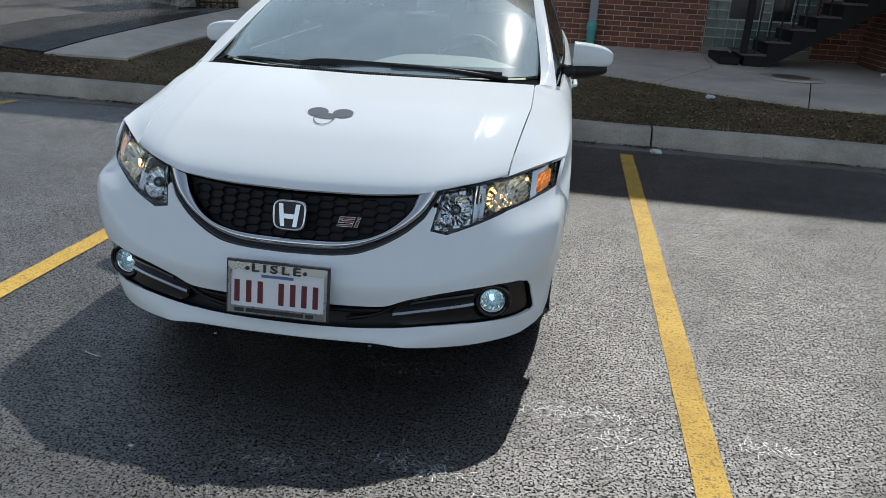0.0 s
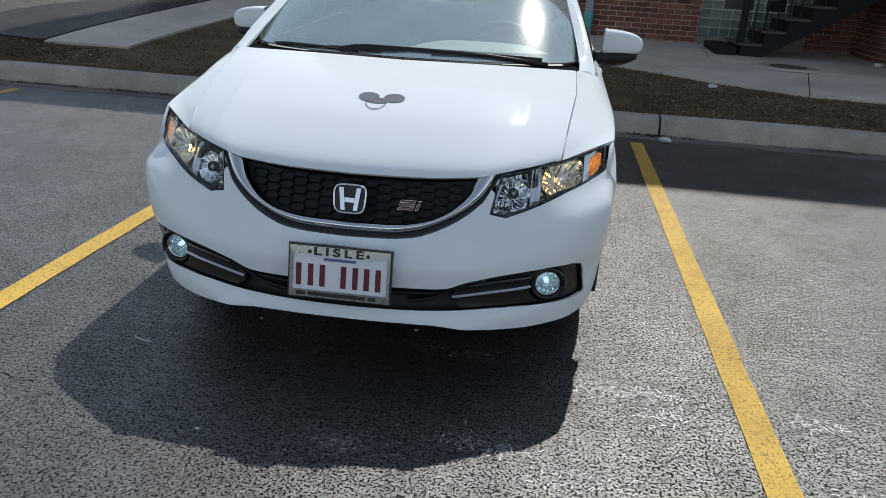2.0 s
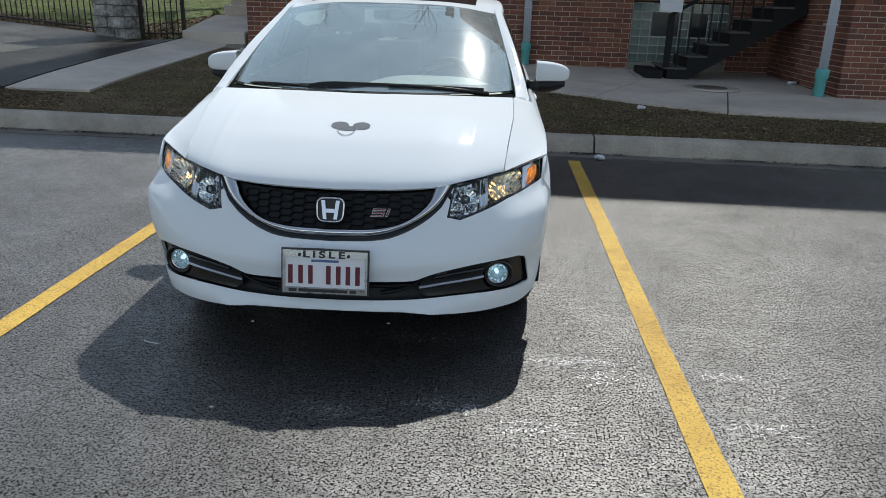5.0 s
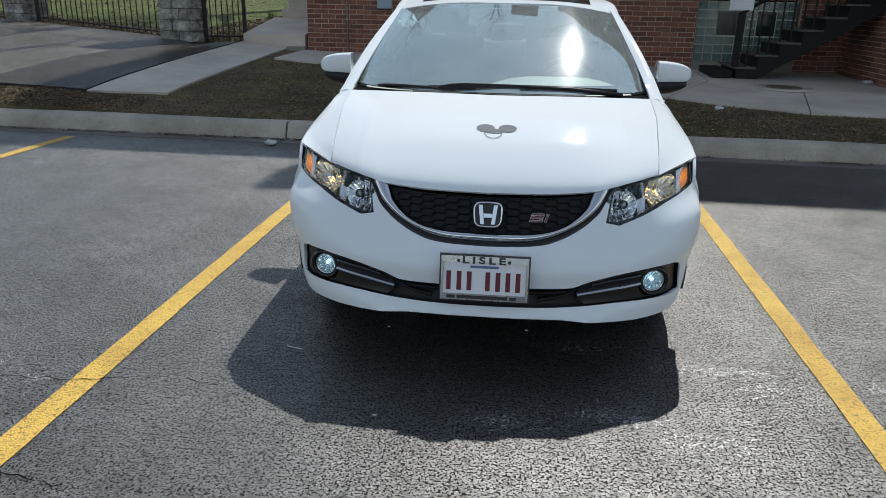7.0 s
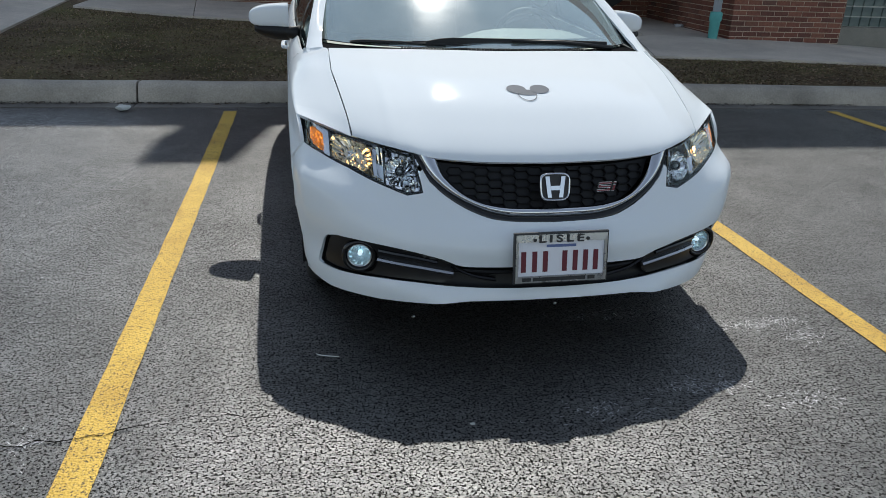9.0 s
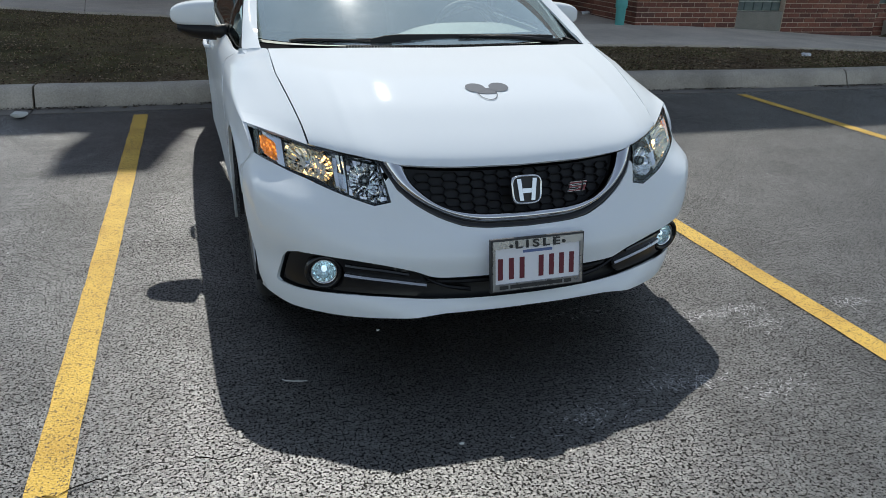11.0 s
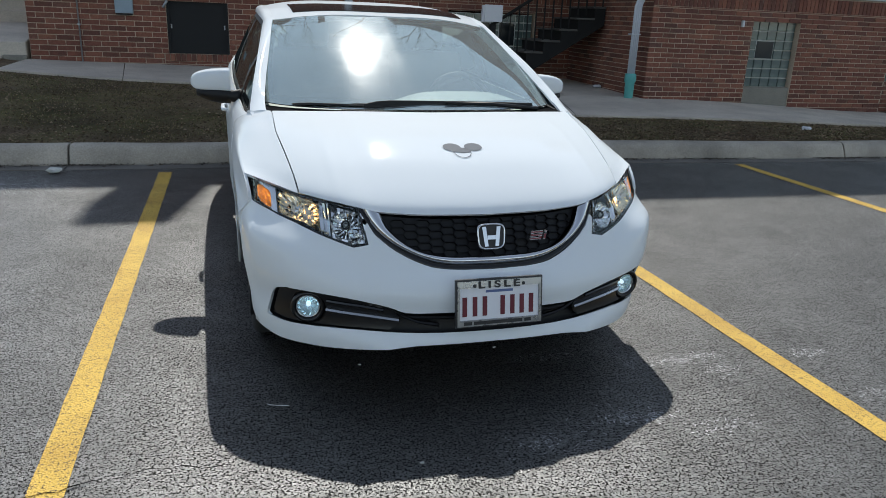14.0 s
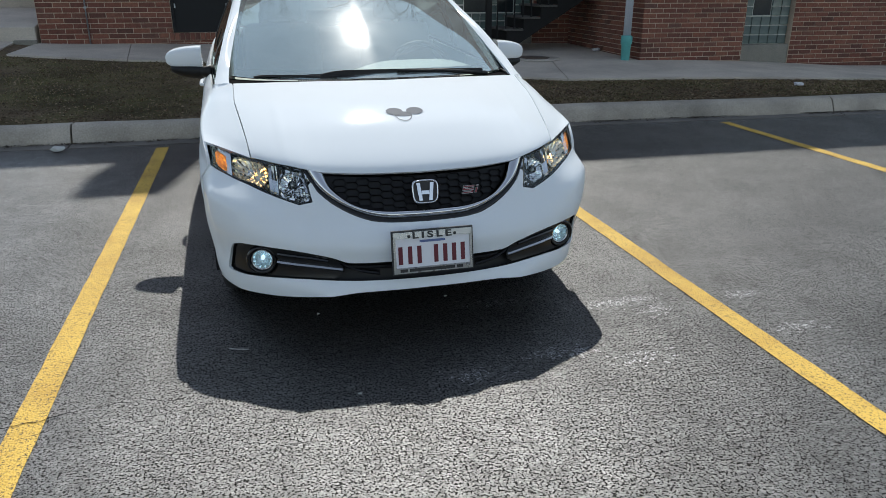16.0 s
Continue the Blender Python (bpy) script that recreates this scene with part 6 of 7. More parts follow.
downspout(0.15, WALL_Y - 0.10, 0.30, 0.0, 8.3, "pale downspout on a teal ground pipe on the main wall")


def block_window(name, x0, y, z0, cols, rows, vents, sill, label, p=0.1625, high_one=0.1415):
    """Glass blocks in grout: 6-inch blocks with bevelled faces; vents are dark panes in metal frames."""
    ob = tagged(new(name), label, "window", "", "structure")
    wide, high = cols * p, rows * high_one
    part("grout", boxed(x0, x0 + wide, y + 0.03, y + 0.09, z0, z0 + high), GROUT, ob)
    taken = set()
    for c, r, w, h in vents:
        taken |= {(c + i, r + j) for i in range(w) for j in range(h)}
        part("vent_frame", boxed(x0 + c * p, x0 + (c + w) * p, y + 0.018, y + 0.029, z0 + r * high_one, z0 + (r + h) * high_one), GROUT, ob, "metal vent frame")
        part("pane", boxed(x0 + c * p + 0.014, x0 + (c + w) * p - 0.014, y + 0.010, y + 0.017, z0 + r * high_one + 0.014, z0 + (r + h) * high_one - 0.014), DARK_GLASS, ob, "dark vent pane")
    bm = bmesh.new()
    hw, hh = p / 2 - 0.010, high_one / 2 - 0.010
    box(bm, -hw, hw, 0.0, 0.028, -hh, hh)
    face = [f for f in bm.faces if all(v.co.y < 0.001 for v in f.verts)]
    bmesh.ops.inset_region(bm, faces=face, thickness=0.016, depth=-0.008)
    me = bpy.data.meshes.new("glass_block")
    bm.to_mesh(me)
    bm.free()
    me.materials.append(GLASS_BLOCK)
    for c in range(cols):
        for r in range(rows):
            if (c, r) not in taken:
                b = hang("glass_block", me, None, ob)
                b.location = (x0 + (c + 0.5) * p, y, z0 + (r + 0.5) * high_one)
    if sill:
        part("window_sill", boxed(x0 - 0.02, x0 + wide + 0.02, y - 0.075, y + 0.12, sill, z0, 0.006), CONCRETE_DARK, ob, "stained concrete panel below the blocks")
    return ob


block_window("window_1", 6.16, WING_Y + 0.10, 0.46, 5, 7, [(1, 3, 2, 2)], 0.155, "glass block window with a dark vent pane in the wing", 0.172, 0.146)
block_window("window_2", 1.96, WALL_Y + 0.05, 0.44, 10, 7, [(2, 3, 3, 3), (6, 3, 2, 3)], 0.285, "wide glass block window behind the iron stair")
block_window("window_3", 9.08, WING_Y + 0.21, 0.58, 4, 7, [], 0, "narrow glass block window with a white paper behind", 0.172, 0.154)
paper = thing("paper_notice", "white paper sheet on a glass block window", "paper")
part("sheet", boxed(9.33, 9.63, WING_Y + 0.195, WING_Y + 0.199, 1.20, 1.46), PAPER, paper)
lamp_box = thing("wall_fitting", "small white fitting on the brick wall beside the window", "fitting")
part("body", boxed(5.91, 5.95, WING_Y - 0.05, WING_Y - 0.001, 1.38, 1.48, 0.006), SIDING, lamp_box)
stub = thing("stub_wall", "low mossy concrete stub wall beside the blue door", "low wall")
bm = boxed(9.17, 10.58, WING_Y - 0.10, WING_Y + 0.078, -0.3, 0.33)
bmesh.ops.subdivide_edges(bm, edges=bm.edges[:], cuts=7, use_grid_fill=True)
for v in bm.verts:
    v.co += Vector([0.022 * noise.noise(v.co * 3 + Vector((k * 7, 0, 0))) for k in range(3)])
part("body", bm, KERB, stub, "stained crumbling concrete")
heap = bmesh.new()
rows = [[heap.verts.new((8.95 + 1.75 * i / 24, WING_Y - 0.42 + 0.34 * j / 6, -0.02 + (0.17 * math.sin(math.pi * min(1, i / 24 + 0.12)) ** 0.6 * (j / 6) ** 0.8 + 0.05 * noise.noise((i * 0.7, j * 0.9, 2))) * (j > 0))) for j in range(7)] for i in range(25)]
for r, q in zip(rows, rows[1:]):
    for j in range(6):
        heap.faces.new((r[j], q[j], q[j + 1], r[j + 1]))
tagged(part("soil_heap", heap, SOIL, None, "", True), "dark heap of soil and leaves along the wall foot", "soil", "", "structure")
door = tagged(new("door_1"), "blue-grey metal door beside the stub wall", "door", "", "structure")
part("door_leaf", boxed(10.62, 11.5, WING_Y + 0.03, WING_Y + 0.077, -0.1, 2.0, 0.004), BLUE_DOOR, door)
cable = thing("wall_cable", "grey cable along the brick wall", "cable")
bm = bmesh.new()
tube(bm, [(8.98, WING_Y + 0.06, 1.885), (14, WING_Y + 0.06, 1.90)], 0.02, 6)
part("cable", bm, GALV, cable, "", True)

pole = thing("utility_pole", "weathered wooden utility pole with a metal conduit behind the kerb", "utility pole")
bm = bmesh.new()
tube(bm, [(7.30, 6.98, -0.3), (7.32, 7.0, 9)], [0.15, 0.11], 14)
part("post", bm, WOOD, pole, "", True)
bm = bmesh.new()
tube(bm, [(7.07, 6.90, 0.0), (7.09, 6.90, 6)], 0.035, 10)
part("conduit", bm, GALV, pole, "galvanised conduit", True)
part("clamp", boxed(6.97, 7.13, 6.85, 6.95, 0.33, 0.37), GALV, pole)


def stair():
    """The iron stair: two stringers, open treads, railing with balusters, rising away along the wall."""
    ob = thing("iron_stair", "dark iron outdoor stair with open treads and a railing", "stairs")
    x0, z0, run, rise, n = 2.33, 0.28, 0.2975, 0.19, 7
    ys = (11.5, 12.5)
    end = x0 + n * run - 0.09
    for y in ys:
        # stringer cut to the steps, with a sloping lower edge
        outline = [(x0 + 0.02, z0)]
        for k in range(n):
            outline += [(x0 + k * run + 0.02, z0 + (k + 1) * rise - 0.03), (x0 + (k + 1) * run + 0.02, z0 + (k + 1) * rise - 0.03)]
        outline = [(min(x, end), z) for x, z in outline] + [(end, z0 + n * rise - 0.30), (x0 + 0.32, z0)]
        bm = bmesh.new()
        f = bm.faces.new([bm.verts.new((x, y - 0.006, z)) for x, z in outline])
        r = bmesh.ops.extrude_face_region(bm, geom=[f])
        bmesh.ops.translate(bm, vec=(0, 0.012, 0), verts=[v for v in r["geom"] if isinstance(v, bmesh.types.BMVert)])
        bmesh.ops.recalc_face_normals(bm, faces=bm.faces[:])
        part("stringer", bm, STEEL_DARK, ob, "dark steel stringer cut to the steps")
    for k in range(n):
        right = min(end, x0 + (k + 1) * run + 0.01)
        part("tread", boxed(x0 + k * run - 0.03, right, ys[0] - 0.03, ys[1] - 0.01, z0 + (k + 1) * rise - 0.030, z0 + (k + 1) * rise, 0.004), TREAD, ob, "worn grey tread")
        part("riser", boxed(x0 + k * run + 0.024, x0 + k * run + 0.034, ys[0] + 0.008, ys[1] - 0.02, z0 + k * rise + 0.002, z0 + (k + 1) * rise - 0.032), STEEL_DARK, ob, "dark steel riser")
    part("bottom_step", boxed(x0 - 0.33, x0 - 0.04, ys[0] - 0.05, ys[1], z0 + 0.02, z0 + 0.13, 0.01), STEEL_DARK, ob, "dark bottom step")
    for y in ys[:1]:
        part("newel", boxed(x0 - 0.05, x0 + 0.04, y - 0.045, y + 0.045, z0 + 0.19, z0 + 0.98, 0.006), STEEL_DARK, ob, "square newel post")
        bm = bmesh.new()
        tube(bm, [(x0 - 0.02, y, z0 + 0.97), (end, y, z0 + (end - x0) / run * rise + 0.98)], 0.026, 8)
        part("handrail", bm, STEEL_DARK, ob, "", True)
        for k in range(1, 2 * n):
            x = x0 + k * run / 2
            if x < end:
                zb = z0 + (k // 2 + 1) * rise
                part("baluster", boxed(x - 0.010, x + 0.010, y - 0.010, y + 0.010, zb, z0 + (x - x0) / run * rise + 0.97), STEEL_DARK, ob)
    # slab above the view, added to keep skylight off the corner behind the stair
    part("landing", boxed(2.75, 4.30, 10.65, WALL_Y - 0.03, 2.52, 2.62, 0.0), STEEL_DARK, ob, "unseen dark steel slab, added to shade the stair corner")
    sign = thing("stair_sign", "white sheet folded over the stair's newel post", "sheet")
    bm = bmesh.new()
    box(bm, 2.15, 2.45, 11.40, 11.43, 1.30, 1.56)
    box(bm, 2.12, 2.16, 11.431, 11.50, 1.30, 1.55)
    part("sheet", bm, PAPER, sign)


stair()

cover = tagged(new("manhole"), "round rusty iron cover in a concrete ring", "manhole cover", "", "structure")
cover.location = (2.76, 10.42, float(lie(2.76, 10.42)) + 0.031)
part("concrete_ring", turned(bmesh.new(), [(0.24, 0.0), (0.24, 0.018), (0.40, 0.016), (0.41, 0.0)], Matrix(), 32), KERB, cover, "pale concrete ring", True)
part("iron_lid", turned(bmesh.new(), [(0.24, 0.0), (0.235, 0.022), (0.0, 0.024)], Matrix(), 32), RUST, cover, "rusty iron lid", True)


def scrap(x, y, z, size, material, label, seed):
    """A crumpled scrap of paper or a pale stone."""
    rnd = random.Random(seed)
    bm = bmesh.new()
    bmesh.ops.create_icosphere(bm, subdivisions=2, radius=size)
    for v in bm.verts:
        v.co *= rnd.uniform(0.7, 1.2)
        v.co.z *= 0.55
        v.co.x *= 1.3
    ob = part("litter", bm, material)
    ob.location = (x, y, z + size * 0.4)
    tagged(ob, label, "litter", "litter")


scrap(1.45, 8.45, float(lie(1.45, 8.45)), 0.042, PAPER, "crumpled white paper on the lawn", 1)
scrap(0.72, 6.27, 0.008, 0.042, PAPER, "crumpled white wrapper at the kerb foot", 2)
scrap(-3.2, 6.19, 0.008, 0.045, GROUT, "pale stone at the kerb foot", 3)
scrap(4.25, 11.4, float(lie(4.25, 11.4)) + 0.03, 0.06, PAPER, "crumpled white paper beside the downspout", 4)
scrap(5.2, 7.4, float(lie(5.2, 7.4)), 0.05, PAPER, "flat white scrap on the lawn", 5)

scrap(-0.664, 2.391, 0.0, 0.006, GROUT, "small pale pebble on the asphalt", 6)
scrap(-1.264, 2.329, 0.0, 0.006, GROUT, "small pale pebble on the asphalt", 7)
scrap(-1.171, 1.614, 0.0, 0.006, GROUT, "small pale pebble on the asphalt", 8)
twig = bmesh.new()
tube(twig, [(-1.640, 2.076, 0.006), (-1.632, 2.062, 0.009), (-1.610, 2.052, 0.010), (-1.580, 2.046, 0.009), (-1.562, 2.048, 0.006)], [0.0012, 0.0018, 0.0018, 0.0018, 0.001], 6)
tagged(part("twig", twig, GROUT), "short curved pale twig on the asphalt", "twig", "litter")

# entrance steps
steps = thing("entrance_steps", "pale concrete entrance steps beside the brick wall", "steps")
bm = boxed(-6.12, -4.95, WALL_Y - 0.01, 14.6, 0.2, 0.70, 0.012)
for v in bm.verts:  # the landing climbs to the first step
    if v.co.z > 0.6:
        v.co.z += 0.25 * (v.co.y - WALL_Y) / 1.7
part("landing", bm, CONCRETE, steps)
for k in range(3):
    part("step", boxed(-5.95, -4.95, 14.61 + 0.40 * k, 15.0 + 0.40 * k if k < 2 else 17.5, 0.2, 1.14 + 0.19 * k, 0.012), CONCRETE, steps)
part("footing", boxed(-5.27, -4.93, WALL_Y - 0.12, WALL_Y - 0.02, 0.2, 0.50, 0.012), CONCRETE_DARK, steps)


def stone_pillar(x, y, turn):
    """A gate pillar of rough stone blocks."""
    z = float(lie(x, y))
    ob = thing("gate_pillar", "square pillar of rough grey limestone blocks", "pillar", "gate pillars", (x, y, z), turn)
    ob.scale = (0.93, 0.93, 1)
    part("core", boxed(-0.27, 0.27, -0.27, 0.27, -0.2, 1.9), GUTTER, ob, "dark mortar core")
    rnd = random.Random(int(abs(x) * 10))
    zz = -0.02
    row = 0
    while zz < 1.85:
        h = 0.185
        for face in range(4):
            cuts = [-0.31, rnd.uniform(-0.10, 0.0) if row % 2 else rnd.uniform(0.02, 0.12), 0.31]
            for a, b in zip(cuts, cuts[1:]):
                bm = boxed(a + 0.008, b - 0.008, -0.325, -0.24, zz + 0.008, zz + h - 0.008)
                bmesh.ops.subdivide_edges(bm, edges=bm.edges[:], cuts=2, use_grid_fill=True)
                for v in bm.verts:
                    if v.co.y < -0.3:
                        v.co.y += rnd.uniform(-0.018, 0.012)
                        v.co.x += rnd.uniform(-0.004, 0.004)
                bm.transform(Matrix.Rotation(radians(90 * face), 4, "Z"))
                part("stone", bm, STONE, ob)
        zz += h
        row += 1
    part("cap", boxed(-0.38, 0.38, -0.38, 0.38, zz, zz + 0.1, 0.02), STONE, ob, "stone cap")


stone_pillar(-6.88, 12.15, -8)
stone_pillar(-11.4, 14.32, -20)


def iron_fence(a, b, spacing, label):
    a, b = Vector((*a, 0)), Vector((*b, 0))
    ob = thing("iron_fence", label, "fence", "iron fences")
    n = max(2, int((b - a).length / spacing))
    turn = math.degrees(math.atan2(b.y - a.y, b.x - a.x))
    me = None
    for k in range(n + 1):
        p = a.lerp(b, k / n)
        if me is None:
            bm = boxed(-0.0075, 0.0075, -0.0075, 0.0075, -0.05, 1.75)
            me = bpy.data.meshes.new("picket")
            bm.to_mesh(me)
            bm.free()
            me.materials.append(IRON)
        o = hang("picket", me, None, ob)
        o.location = (p.x, p.y, float(lie(p.x, p.y)))
        o.rotation_euler = (0, 0, radians(turn))
    for h in (0.10, 1.6):
        bm = bmesh.new()
        za, zb = float(lie(a.x, a.y)) + h, float(lie(b.x, b.y)) + h
        tube(bm, [(a.x, a.y, za), (b.x, b.y, zb)], 0.018, 6)
        part("rail", bm, IRON, ob)
    for p in (a, b):
        q = boxed(-0.028, 0.028, -0.028, 0.028, -0.1, 1.85)
        q.transform(Matrix.Translation((p.x, p.y, float(lie(p.x, p.y)))))
        part("post", q, IRON, ob)


iron_fence((-7.25, 12.3), (-11.05, 14.17), 0.17, "black iron picket fence between stone pillars")
iron_fence((-11.75, 14.48), (-15.9, 16.4), 0.17, "black iron picket fence beyond the pillar")
iron_fence((-6.52, 12.2), (-6.12, 13.0), 0.115, "black iron picket gate beside the pillar")

# trees that stand behind the building, bare in spring
def bare_tree(x, y, height, seed, name_label):
    ob = thing("bare_tree", name_label, "tree", "bare trees")
    rnd = random.Random(seed)
    trunk, twigs = bmesh.new(), bmesh.new()
    top = Vector((x + 0.3, y, height * 0.45))
    tube(trunk, [(x, y, -0.2), (x + 0.1, y, height * 0.2), top], [0.32, 0.26, 0.2], 10)

    def grow(at, way, length, radius, level):
        pts, radii = [at], [radius]
        d = way.copy()
        for k in range(4):
            d = (d + Vector((rnd.uniform(-1, 1), rnd.uniform(-1, 1), rnd.uniform(-0.3, 0.8))) * 0.22).normalized()
            pts.append(pts[-1] + d * length / 4)
            radii.append(radius * (1 - 0.2 * (k + 1)))
        tube(twigs if level else trunk, pts, radii, 5 if level else 7, False)
        if level < 3:
            for k in range(5 if level else 6):
                grow(pts[rnd.randint(1, 4)], (d + Vector((rnd.uniform(-1, 1), rnd.uniform(-1, 1), rnd.uniform(-0.2, 0.9)))).normalized(), length * rnd.uniform(0.5, 0.72), radius * 0.45, level + 1)

    for k in range(4):
        grow(top - Vector((0, 0, k * 0.5)), Vector((rnd.uniform(-0.8, 0.8), rnd.uniform(-0.8, 0.8), 1)).normalized(), height * 0.28, 0.15, 0)
    part("trunk", trunk, BARK, ob, "", True)
    part("crown", twigs, BARK, ob, "bare twigs", True)


bare_tree(-7.5, 27, 25, 3, "tall bare tree behind the apartment building")
bare_tree(9.5, 27, 26, 5, "tall bare tree behind the apartment building")


# ---------------------------------------------------------------- grass, leaves, salt
def scatter(name, count, where, material, label, category, high, wide, seed, flat=False, lift=0.0):
    """Many small blades or leaves in one mesh."""
    rnd = np.random.RandomState(seed)
    verts, faces = [], []
    for _ in range(count):
        x, y = where(rnd)
        if x is None:
            continue
        z = float(lie(x, y)) + lift
        a, h, w = rnd.uniform(0, 6.283), high * rnd.uniform(0.5, 1.3), wide * rnd.uniform(0.6, 1.4)
        c, s = math.cos(a), math.sin(a)
        lx, ly = rnd.uniform(-0.6, 0.6) * h, rnd.uniform(-0.6, 0.6) * h
        k = len(verts)
        if flat:
            t = rnd.uniform(-0.4, 0.4)
            verts += [(x - c * w, y - s * w, z + 0.006), (x + s * w * 0.5, y - c * w * 0.5, z + 0.012 + t * w), (x + c * w, y + s * w, z + 0.008), (x - s * w * 0.5, y + c * w * 0.5, z + 0.014 - t * w)]
            faces.append((k, k + 1, k + 2, k + 3))
        else:
            verts += [(x - c * w, y - s * w, z - 0.005), (x + c * w, y + s * w, z - 0.005), (x + lx, y + ly, z + h)]
            faces.append((k, k + 1, k + 2))
    return tagged(raw(name, verts, faces, material), label, category, "", "stuff")


def front_edge(x):
    return float(np.interp(x, [-6, -5.35, -3.4, -2.4, -0.8, 0.6, 1.6, 2.42, 3.9, 6.4, 14], [11.5, 11.3, 10.85, 10.68, 10.1, 9.4, 8.7, 8.28, 8.15, 7.8, 7.2]))


def lawn_spot(rnd):
    x = rnd.uniform(-5.3, 9)
    y = 6.70 + (front_edge(x) - 6.72) * rnd.uniform(0, 1)
    if x < -4.8 + (7.4 - y) * 0.08:
        return None, None
    if noise.noise((x * 0.8, y * 0.8, 1.0)) + noise.noise((x * 3, y * 3, 7.0)) * 0.5 < -0.12 + rnd.uniform(-0.4, 0.4):
        return None, None
    if x > -0.5 and rnd.uniform(0, 1) < 0.6:
        return None, None
    return x, y


def verge_spot(rnd):
    x = rnd.uniform(-9.5, 9)
    hi = front_edge(x) if x > -4.9 else 7.25
    return x, 6.71 + (hi - 6.72) * rnd.uniform(0, 1) ** 1.2


def yard_spot(rnd):
    x = rnd.uniform(-22, -6.2)
    return x, 12.6 + max(0, -7 - x) * 0.48 + rnd.uniform(0.3, 14)


scatter("grass", 50000, lawn_spot, GRASS, "short patchy grass in the shade", "grass", 0.020, 0.005, 1)
scatter("leaf_litter", 26000, verge_spot, LITTER_MAT, "dead leaves and twigs on the lawn", "leaf litter", 0.01, 0.014, 2, True)
scatter("yard_grass", 30000, yard_spot, GRASS_SUN, "green lawn behind the iron fence", "grass", 0.032, 0.006, 3)


scatter("leaf_litter", 5000, yard_spot, LITTER_MAT, "dead leaves on the yard lawn", "leaf litter", 0.01, 0.03, 8, True, 0.02)


def fence_foot(rnd):
    x = rnd.uniform(-14, -6.3)
    return x, 12.35 + max(0, -7.25 - x) * 0.49 + abs(rnd.normal(0, 0.6)) - 0.15


scatter("leaf_litter", 7000, fence_foot, LITTER_MAT, "dead leaves along the fence foot", "leaf litter", 0.01, 0.03, 4, True, 0.02)


def bed_spot(rnd):
    return rnd.uniform(-7.6, -6.15), rnd.uniform(13.0, 19)


scatter("leaf_litter", 5000, bed_spot, LITTER_MAT, "brown mulch and dead leaves beside the steps", "leaf litter", 0.01, 0.03, 6, True, 0.02)


def clump(x, y, high, seed):
    """A clump of young strap leaves."""
    rnd = random.Random(seed)
    bm = bmesh.new()
    z = float(lie(x, y)) + 0.01
    for _ in range(22):
        a, lean = rnd.uniform(0, 6.283), rnd.uniform(0.05, 0.5)
        bx, by = x + rnd.uniform(-0.08, 0.08), y + rnd.uniform(-0.08, 0.08)
        h = high * rnd.uniform(0.6, 1.1)
        c, q = math.cos(a), math.sin(a)
        rows = []
        for k in range(4):
            f = k / 3
            o = lean * h * f * f
            wd = 0.014 * (1 - 0.8 * f)
            rows.append([bm.verts.new((bx + c * o - q * wd * d, by + q * o + c * wd * d, z + h * f * (1 - 0.25 * lean * f))) for d in (-1, 1)])
        for r, t in zip(rows, rows[1:]):
            bm.faces.new((r[0], r[1], t[1], t[0]))
    tagged(part("young_plant", bm, GRASS_SUN), "clump of young green leaves in the mulch bed", "plant", "young plants")


for cx, cy, ch, seed in ((-6.75, 16.2, 0.34, 1), (-6.35, 16.9, 0.22, 2), (-7.3, 17.6, 0.25, 3)):
    clump(cx, cy, ch, seed)


# pale salt marks and cracks on the asphalt
def marks(name, spots, material, label, category, seed, wide, z=0.004):
    """Short wandering strips scattered round spots (x, y, rx, ry, count, length)."""
    rnd = random.Random(seed)
    verts, faces = [], []
    for x, y, rx, ry, count, length in spots:
        for _ in range(count):
            px, py, a = x + rnd.gauss(0, rx), y + rnd.gauss(0, ry), rnd.uniform(0, 6.283)
            if min(abs(px - line) for line in (-5.21, -2.285, 0.485)) < 0.14:
                continue
            n = rnd.randint(3, 6)
            step = length * rnd.uniform(0.4, 1.3) / n
            for k in range(n + 1):
                w = wide * rnd.uniform(0.3, 1.2) * (0.3 if k in (0, n) else 1)
                verts += [(px - math.sin(a) * w, py + math.cos(a) * w, z), (px + math.sin(a) * w, py - math.cos(a) * w, z)]
                if k:
                    q = len(verts)
                    faces.append((q - 4, q - 3, q - 1, q - 2))
                a += rnd.uniform(-0.9, 0.9)
                px, py = px + math.cos(a) * step, py + math.sin(a) * step
    tagged(raw(name, verts, faces, material), label, category, "", "stuff")


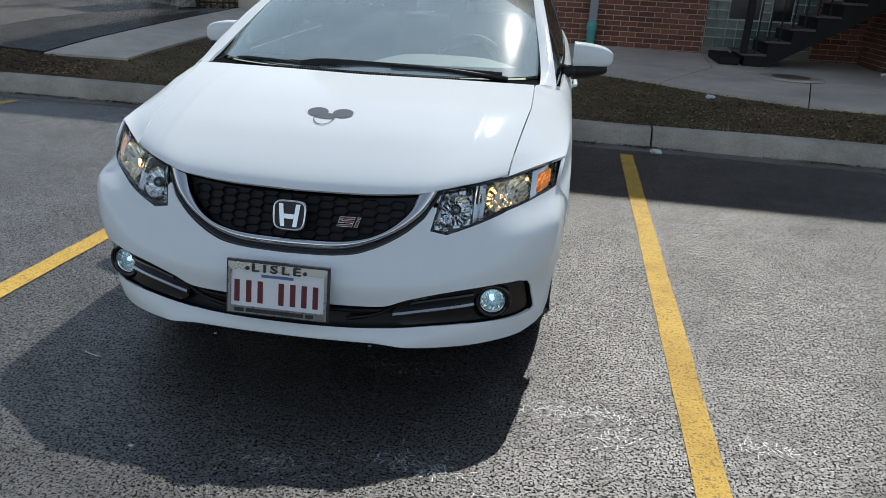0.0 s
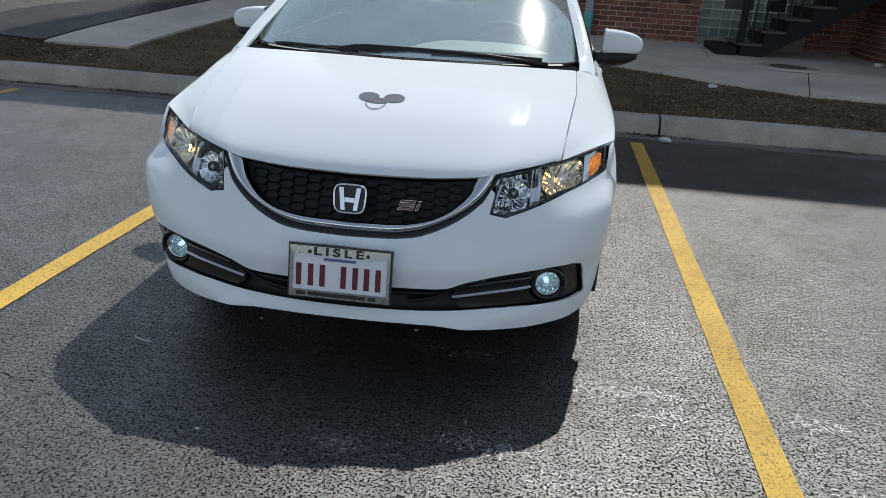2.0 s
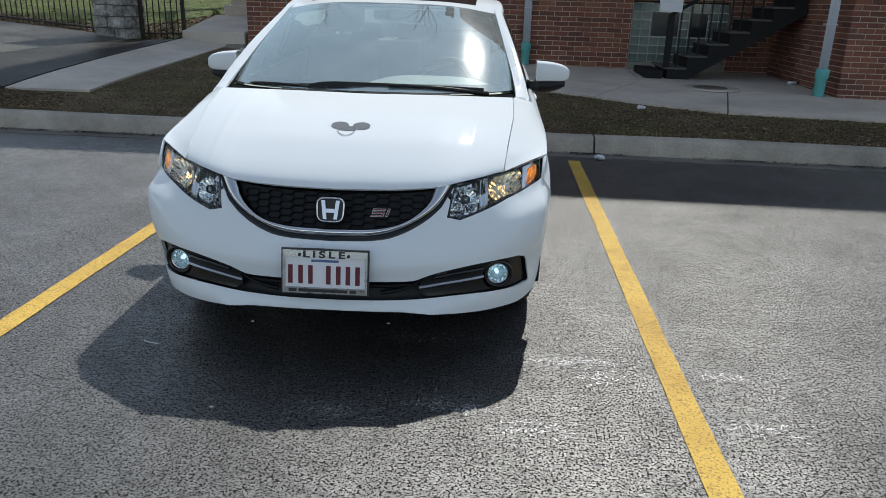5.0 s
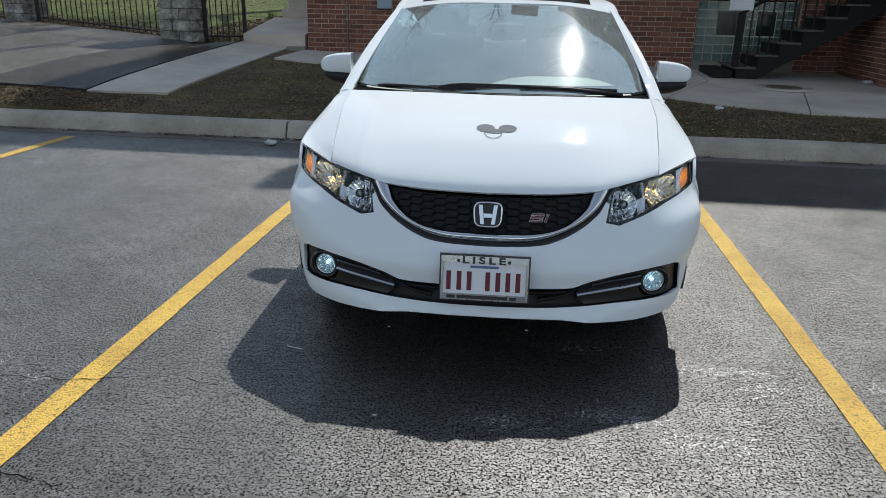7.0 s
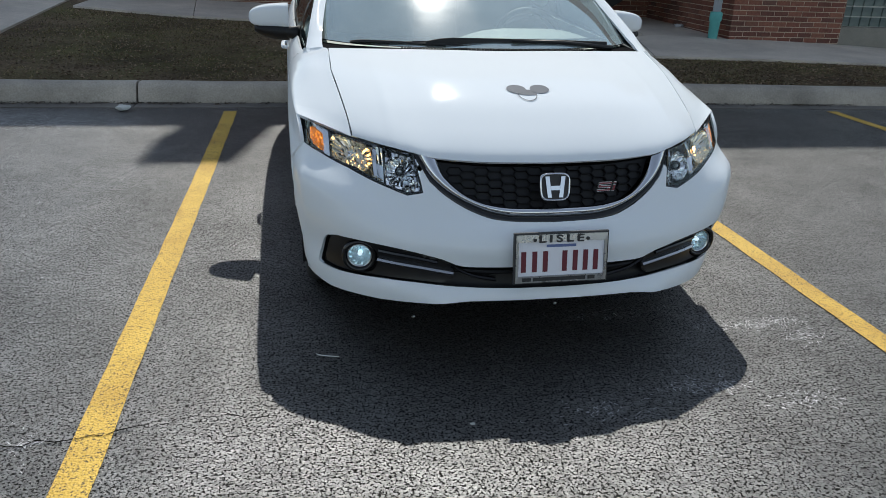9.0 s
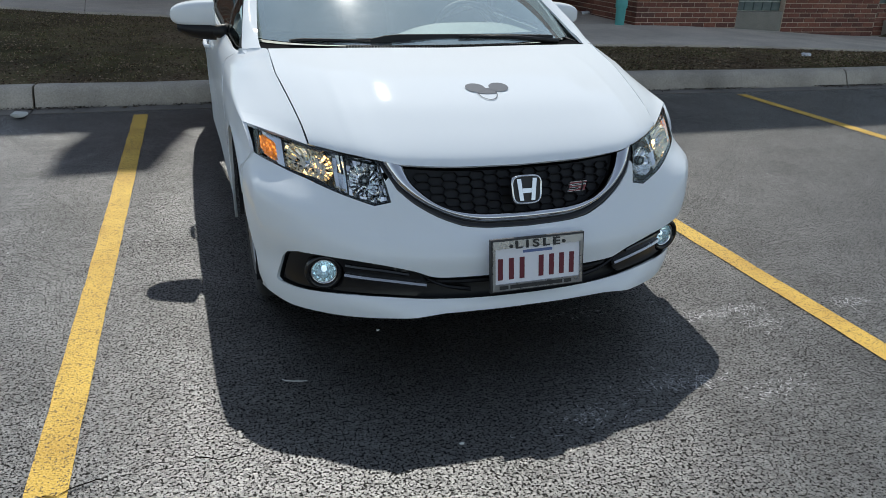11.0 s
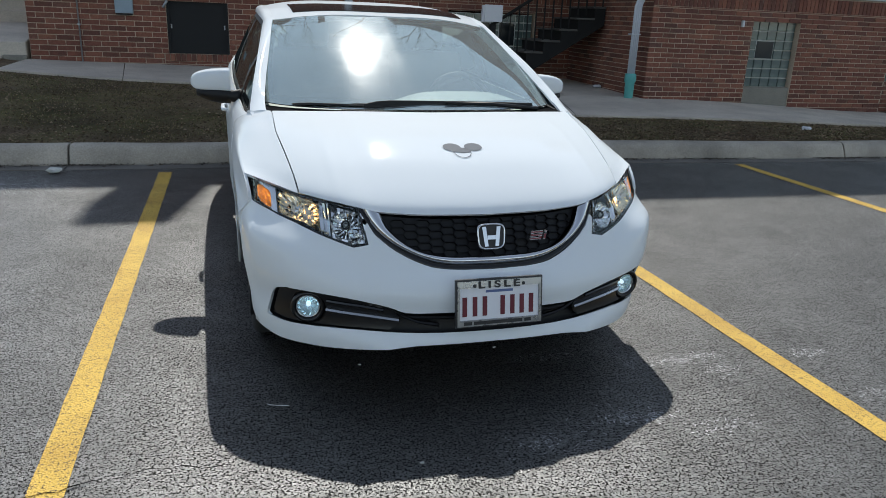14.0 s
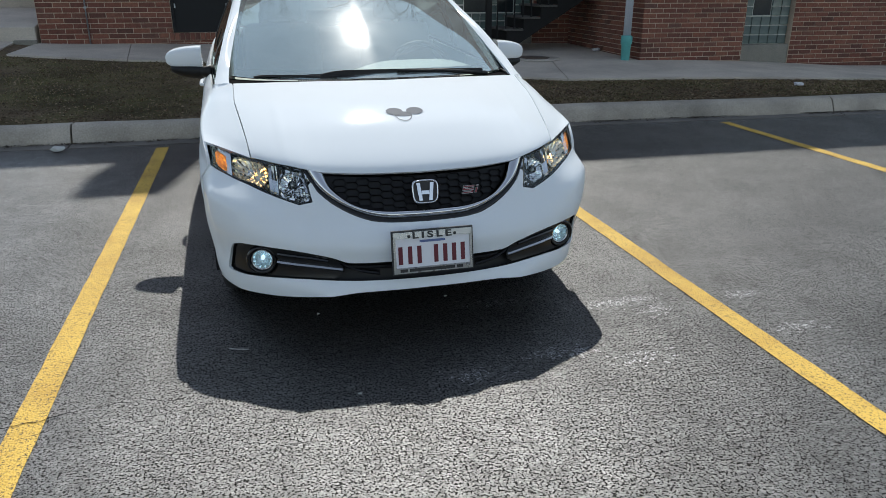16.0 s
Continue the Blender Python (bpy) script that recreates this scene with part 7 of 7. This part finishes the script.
marks("salt_marks", [(-3.75, 5.66, 0.45, 0.07, 280, 0.06), (-3.6, 5.9, 0.3, 0.12, 60, 0.06), (-4.4, 5.45, 0.4, 0.12, 110, 0.05), (-4.0, 4.6, 0.7, 0.5, 60, 0.04)],
      SALT, "white salt residue on the asphalt beside the kerb", "salt", 12, 0.0035)
marks("salt_marks", [(0.12, 2.13, 0.10, 0.03, 130, 0.028), (0.22, 2.02, 0.08, 0.03, 60, 0.028), (0.73, 1.71, 0.08, 0.03, 80, 0.028), (0.68, 2.08, 0.08, 0.02, 70, 0.028),
                     (-0.42, 1.74, 0.09, 0.03, 40, 0.026), (-0.30, 1.72, 0.05, 0.02, 50, 0.026), (-0.73, 1.64, 0.10, 0.03, 50, 0.026), (-0.45, 2.28, 0.14, 0.03, 50, 0.026), (-0.07, 1.62, 0.08, 0.03, 50, 0.026),
                     (-2.40, 1.65, 0.06, 0.04, 60, 0.026), (-2.7, 1.75, 0.10, 0.05, 40, 0.026), (-3.2, 2.6, 0.4, 0.4, 40, 0.026), (-3.4, 3.6, 0.5, 0.4, 60, 0.03), (1.3, 3.6, 0.5, 0.5, 70, 0.03), (0.9, 4.4, 0.12, 0.10, 70, 0.03)],
      FAINT_SALT, "thin faint salt residue on the asphalt", "salt", 11, 0.0011)


def crack(points, seed):
    rnd = random.Random(seed)
    verts, faces = [], []
    for (x0, y0), (x1, y1) in zip(points, points[1:]):
        n = max(2, int(math.hypot(x1 - x0, y1 - y0) / 0.03))
        for k in range(n):
            x, y = x0 + (x1 - x0) * k / n + rnd.uniform(-0.006, 0.006), y0 + (y1 - y0) * k / n + rnd.uniform(-0.013, 0.013)
            w = rnd.uniform(0.0006, 0.0034)
            verts += [(x, y - w, 0.0065), (x, y + w, 0.0065)]
            if len(verts) > 2:
                q = len(verts)
                faces.append((q - 4, q - 3, q - 1, q - 2))
    tagged(raw("crack", verts, faces, CRACK), "thin dark crack in the asphalt", "crack", "cracks", "structure")


crack([(-3.4, 1.62), (-2.9, 1.60), (-2.5, 1.66), (-2.28, 1.68), (-2.0, 1.74), (-1.75, 1.72)], 1)
crack([(-2.7, 1.05), (-2.2, 1.12), (-1.95, 1.08)], 2)

# dirt and dead leaves along the kerb foot
def gutter_spot(rnd):
    x = rnd.uniform(-9, 9)
    if noise.noise((x * 1.1, 4.0, 0.0)) + 0.6 * noise.noise((x * 4.0, 1.0, 0.0)) < rnd.uniform(-0.3, 0.5):
        return None, None
    return x, float(KERB_LINE(x)) - 0.035 - abs(rnd.normal(0, 0.045))


scatter("leaf_litter", 7000, gutter_spot, DIRT, "dark dirt and leaf crumbs along the kerb foot", "leaf litter", 0.01, 0.010, 9, True, -0.147)


# ---------------------------------------------------------------- bricks, laid last
def lay_bricks(wall, length, z0, seen, openings, soldier, near, size):
    """The nearest bricks one by one, the rest joined."""
    course, long = size
    free = list(openings)
    if wall.name == "wall_main":
        free = [(a - 0.07, b + 0.07, lo - 0.12, lo) if lo > 0.5 else (a, b, lo, hi) for a, b, lo, hi in openings] + list(openings)
    if soldier:
        free.append((0, length, soldier[0] + 0.002, seen + 1))
    rows = [r for r in brick_rows(length, z0, seen, free, size) if r[2] < (soldier[0] if soldier else seen)]
    rows.sort(key=lambda r: abs(r[2] - 0.8))
    rest = bmesh.new()
    rnd = random.Random(int(length * 100))
    for i, (a, b, z, tall) in enumerate(rows):
        out = -0.010 + rnd.uniform(-0.002, 0.002)
        if i < near:
            o = hang("brick", brick_mesh(b - a - JOINT, tall - JOINT, 0.03, BRICK), None, wall)
            o.location = ((a + b) / 2, out, z)
        else:
            box(rest, a + JOINT / 2, b - JOINT / 2, out, out + 0.03, z - (tall - JOINT) / 2, z + (tall - JOINT) / 2)
    if soldier:
        x = 0.0
        while x < length - 0.03:
            box(rest, x + JOINT / 2, min(length, x + course) - JOINT / 2, -0.012, 0.02, soldier[0] + 0.004, soldier[1])
            x += course
        z = soldier[1] + 0.01
        while z + course < seen:
            x = 0.0
            while x < length - 0.05:
                box(rest, x + JOINT / 2, min(length, x + long) - JOINT / 2, -0.010, 0.02, z, z + course - JOINT)
                x += long
            z += course
    for a, b, lo, hi in openings:
        if wall.name == "wall_main" and lo > 0.5:
            x = a - 0.06
            while x < b + 0.04:
                box(rest, x + 0.004, x + 0.072, -0.03, 0.05, lo - 0.115, lo - 0.004)
                x += course
    if rest.verts:
        tagged(part("brickwork", rest, BRICK_REST, wall, "red brickwork"), kind="stuff")
    else:
        rest.free()


for job in BRICK_JOBS:
    lay_bricks(*job)
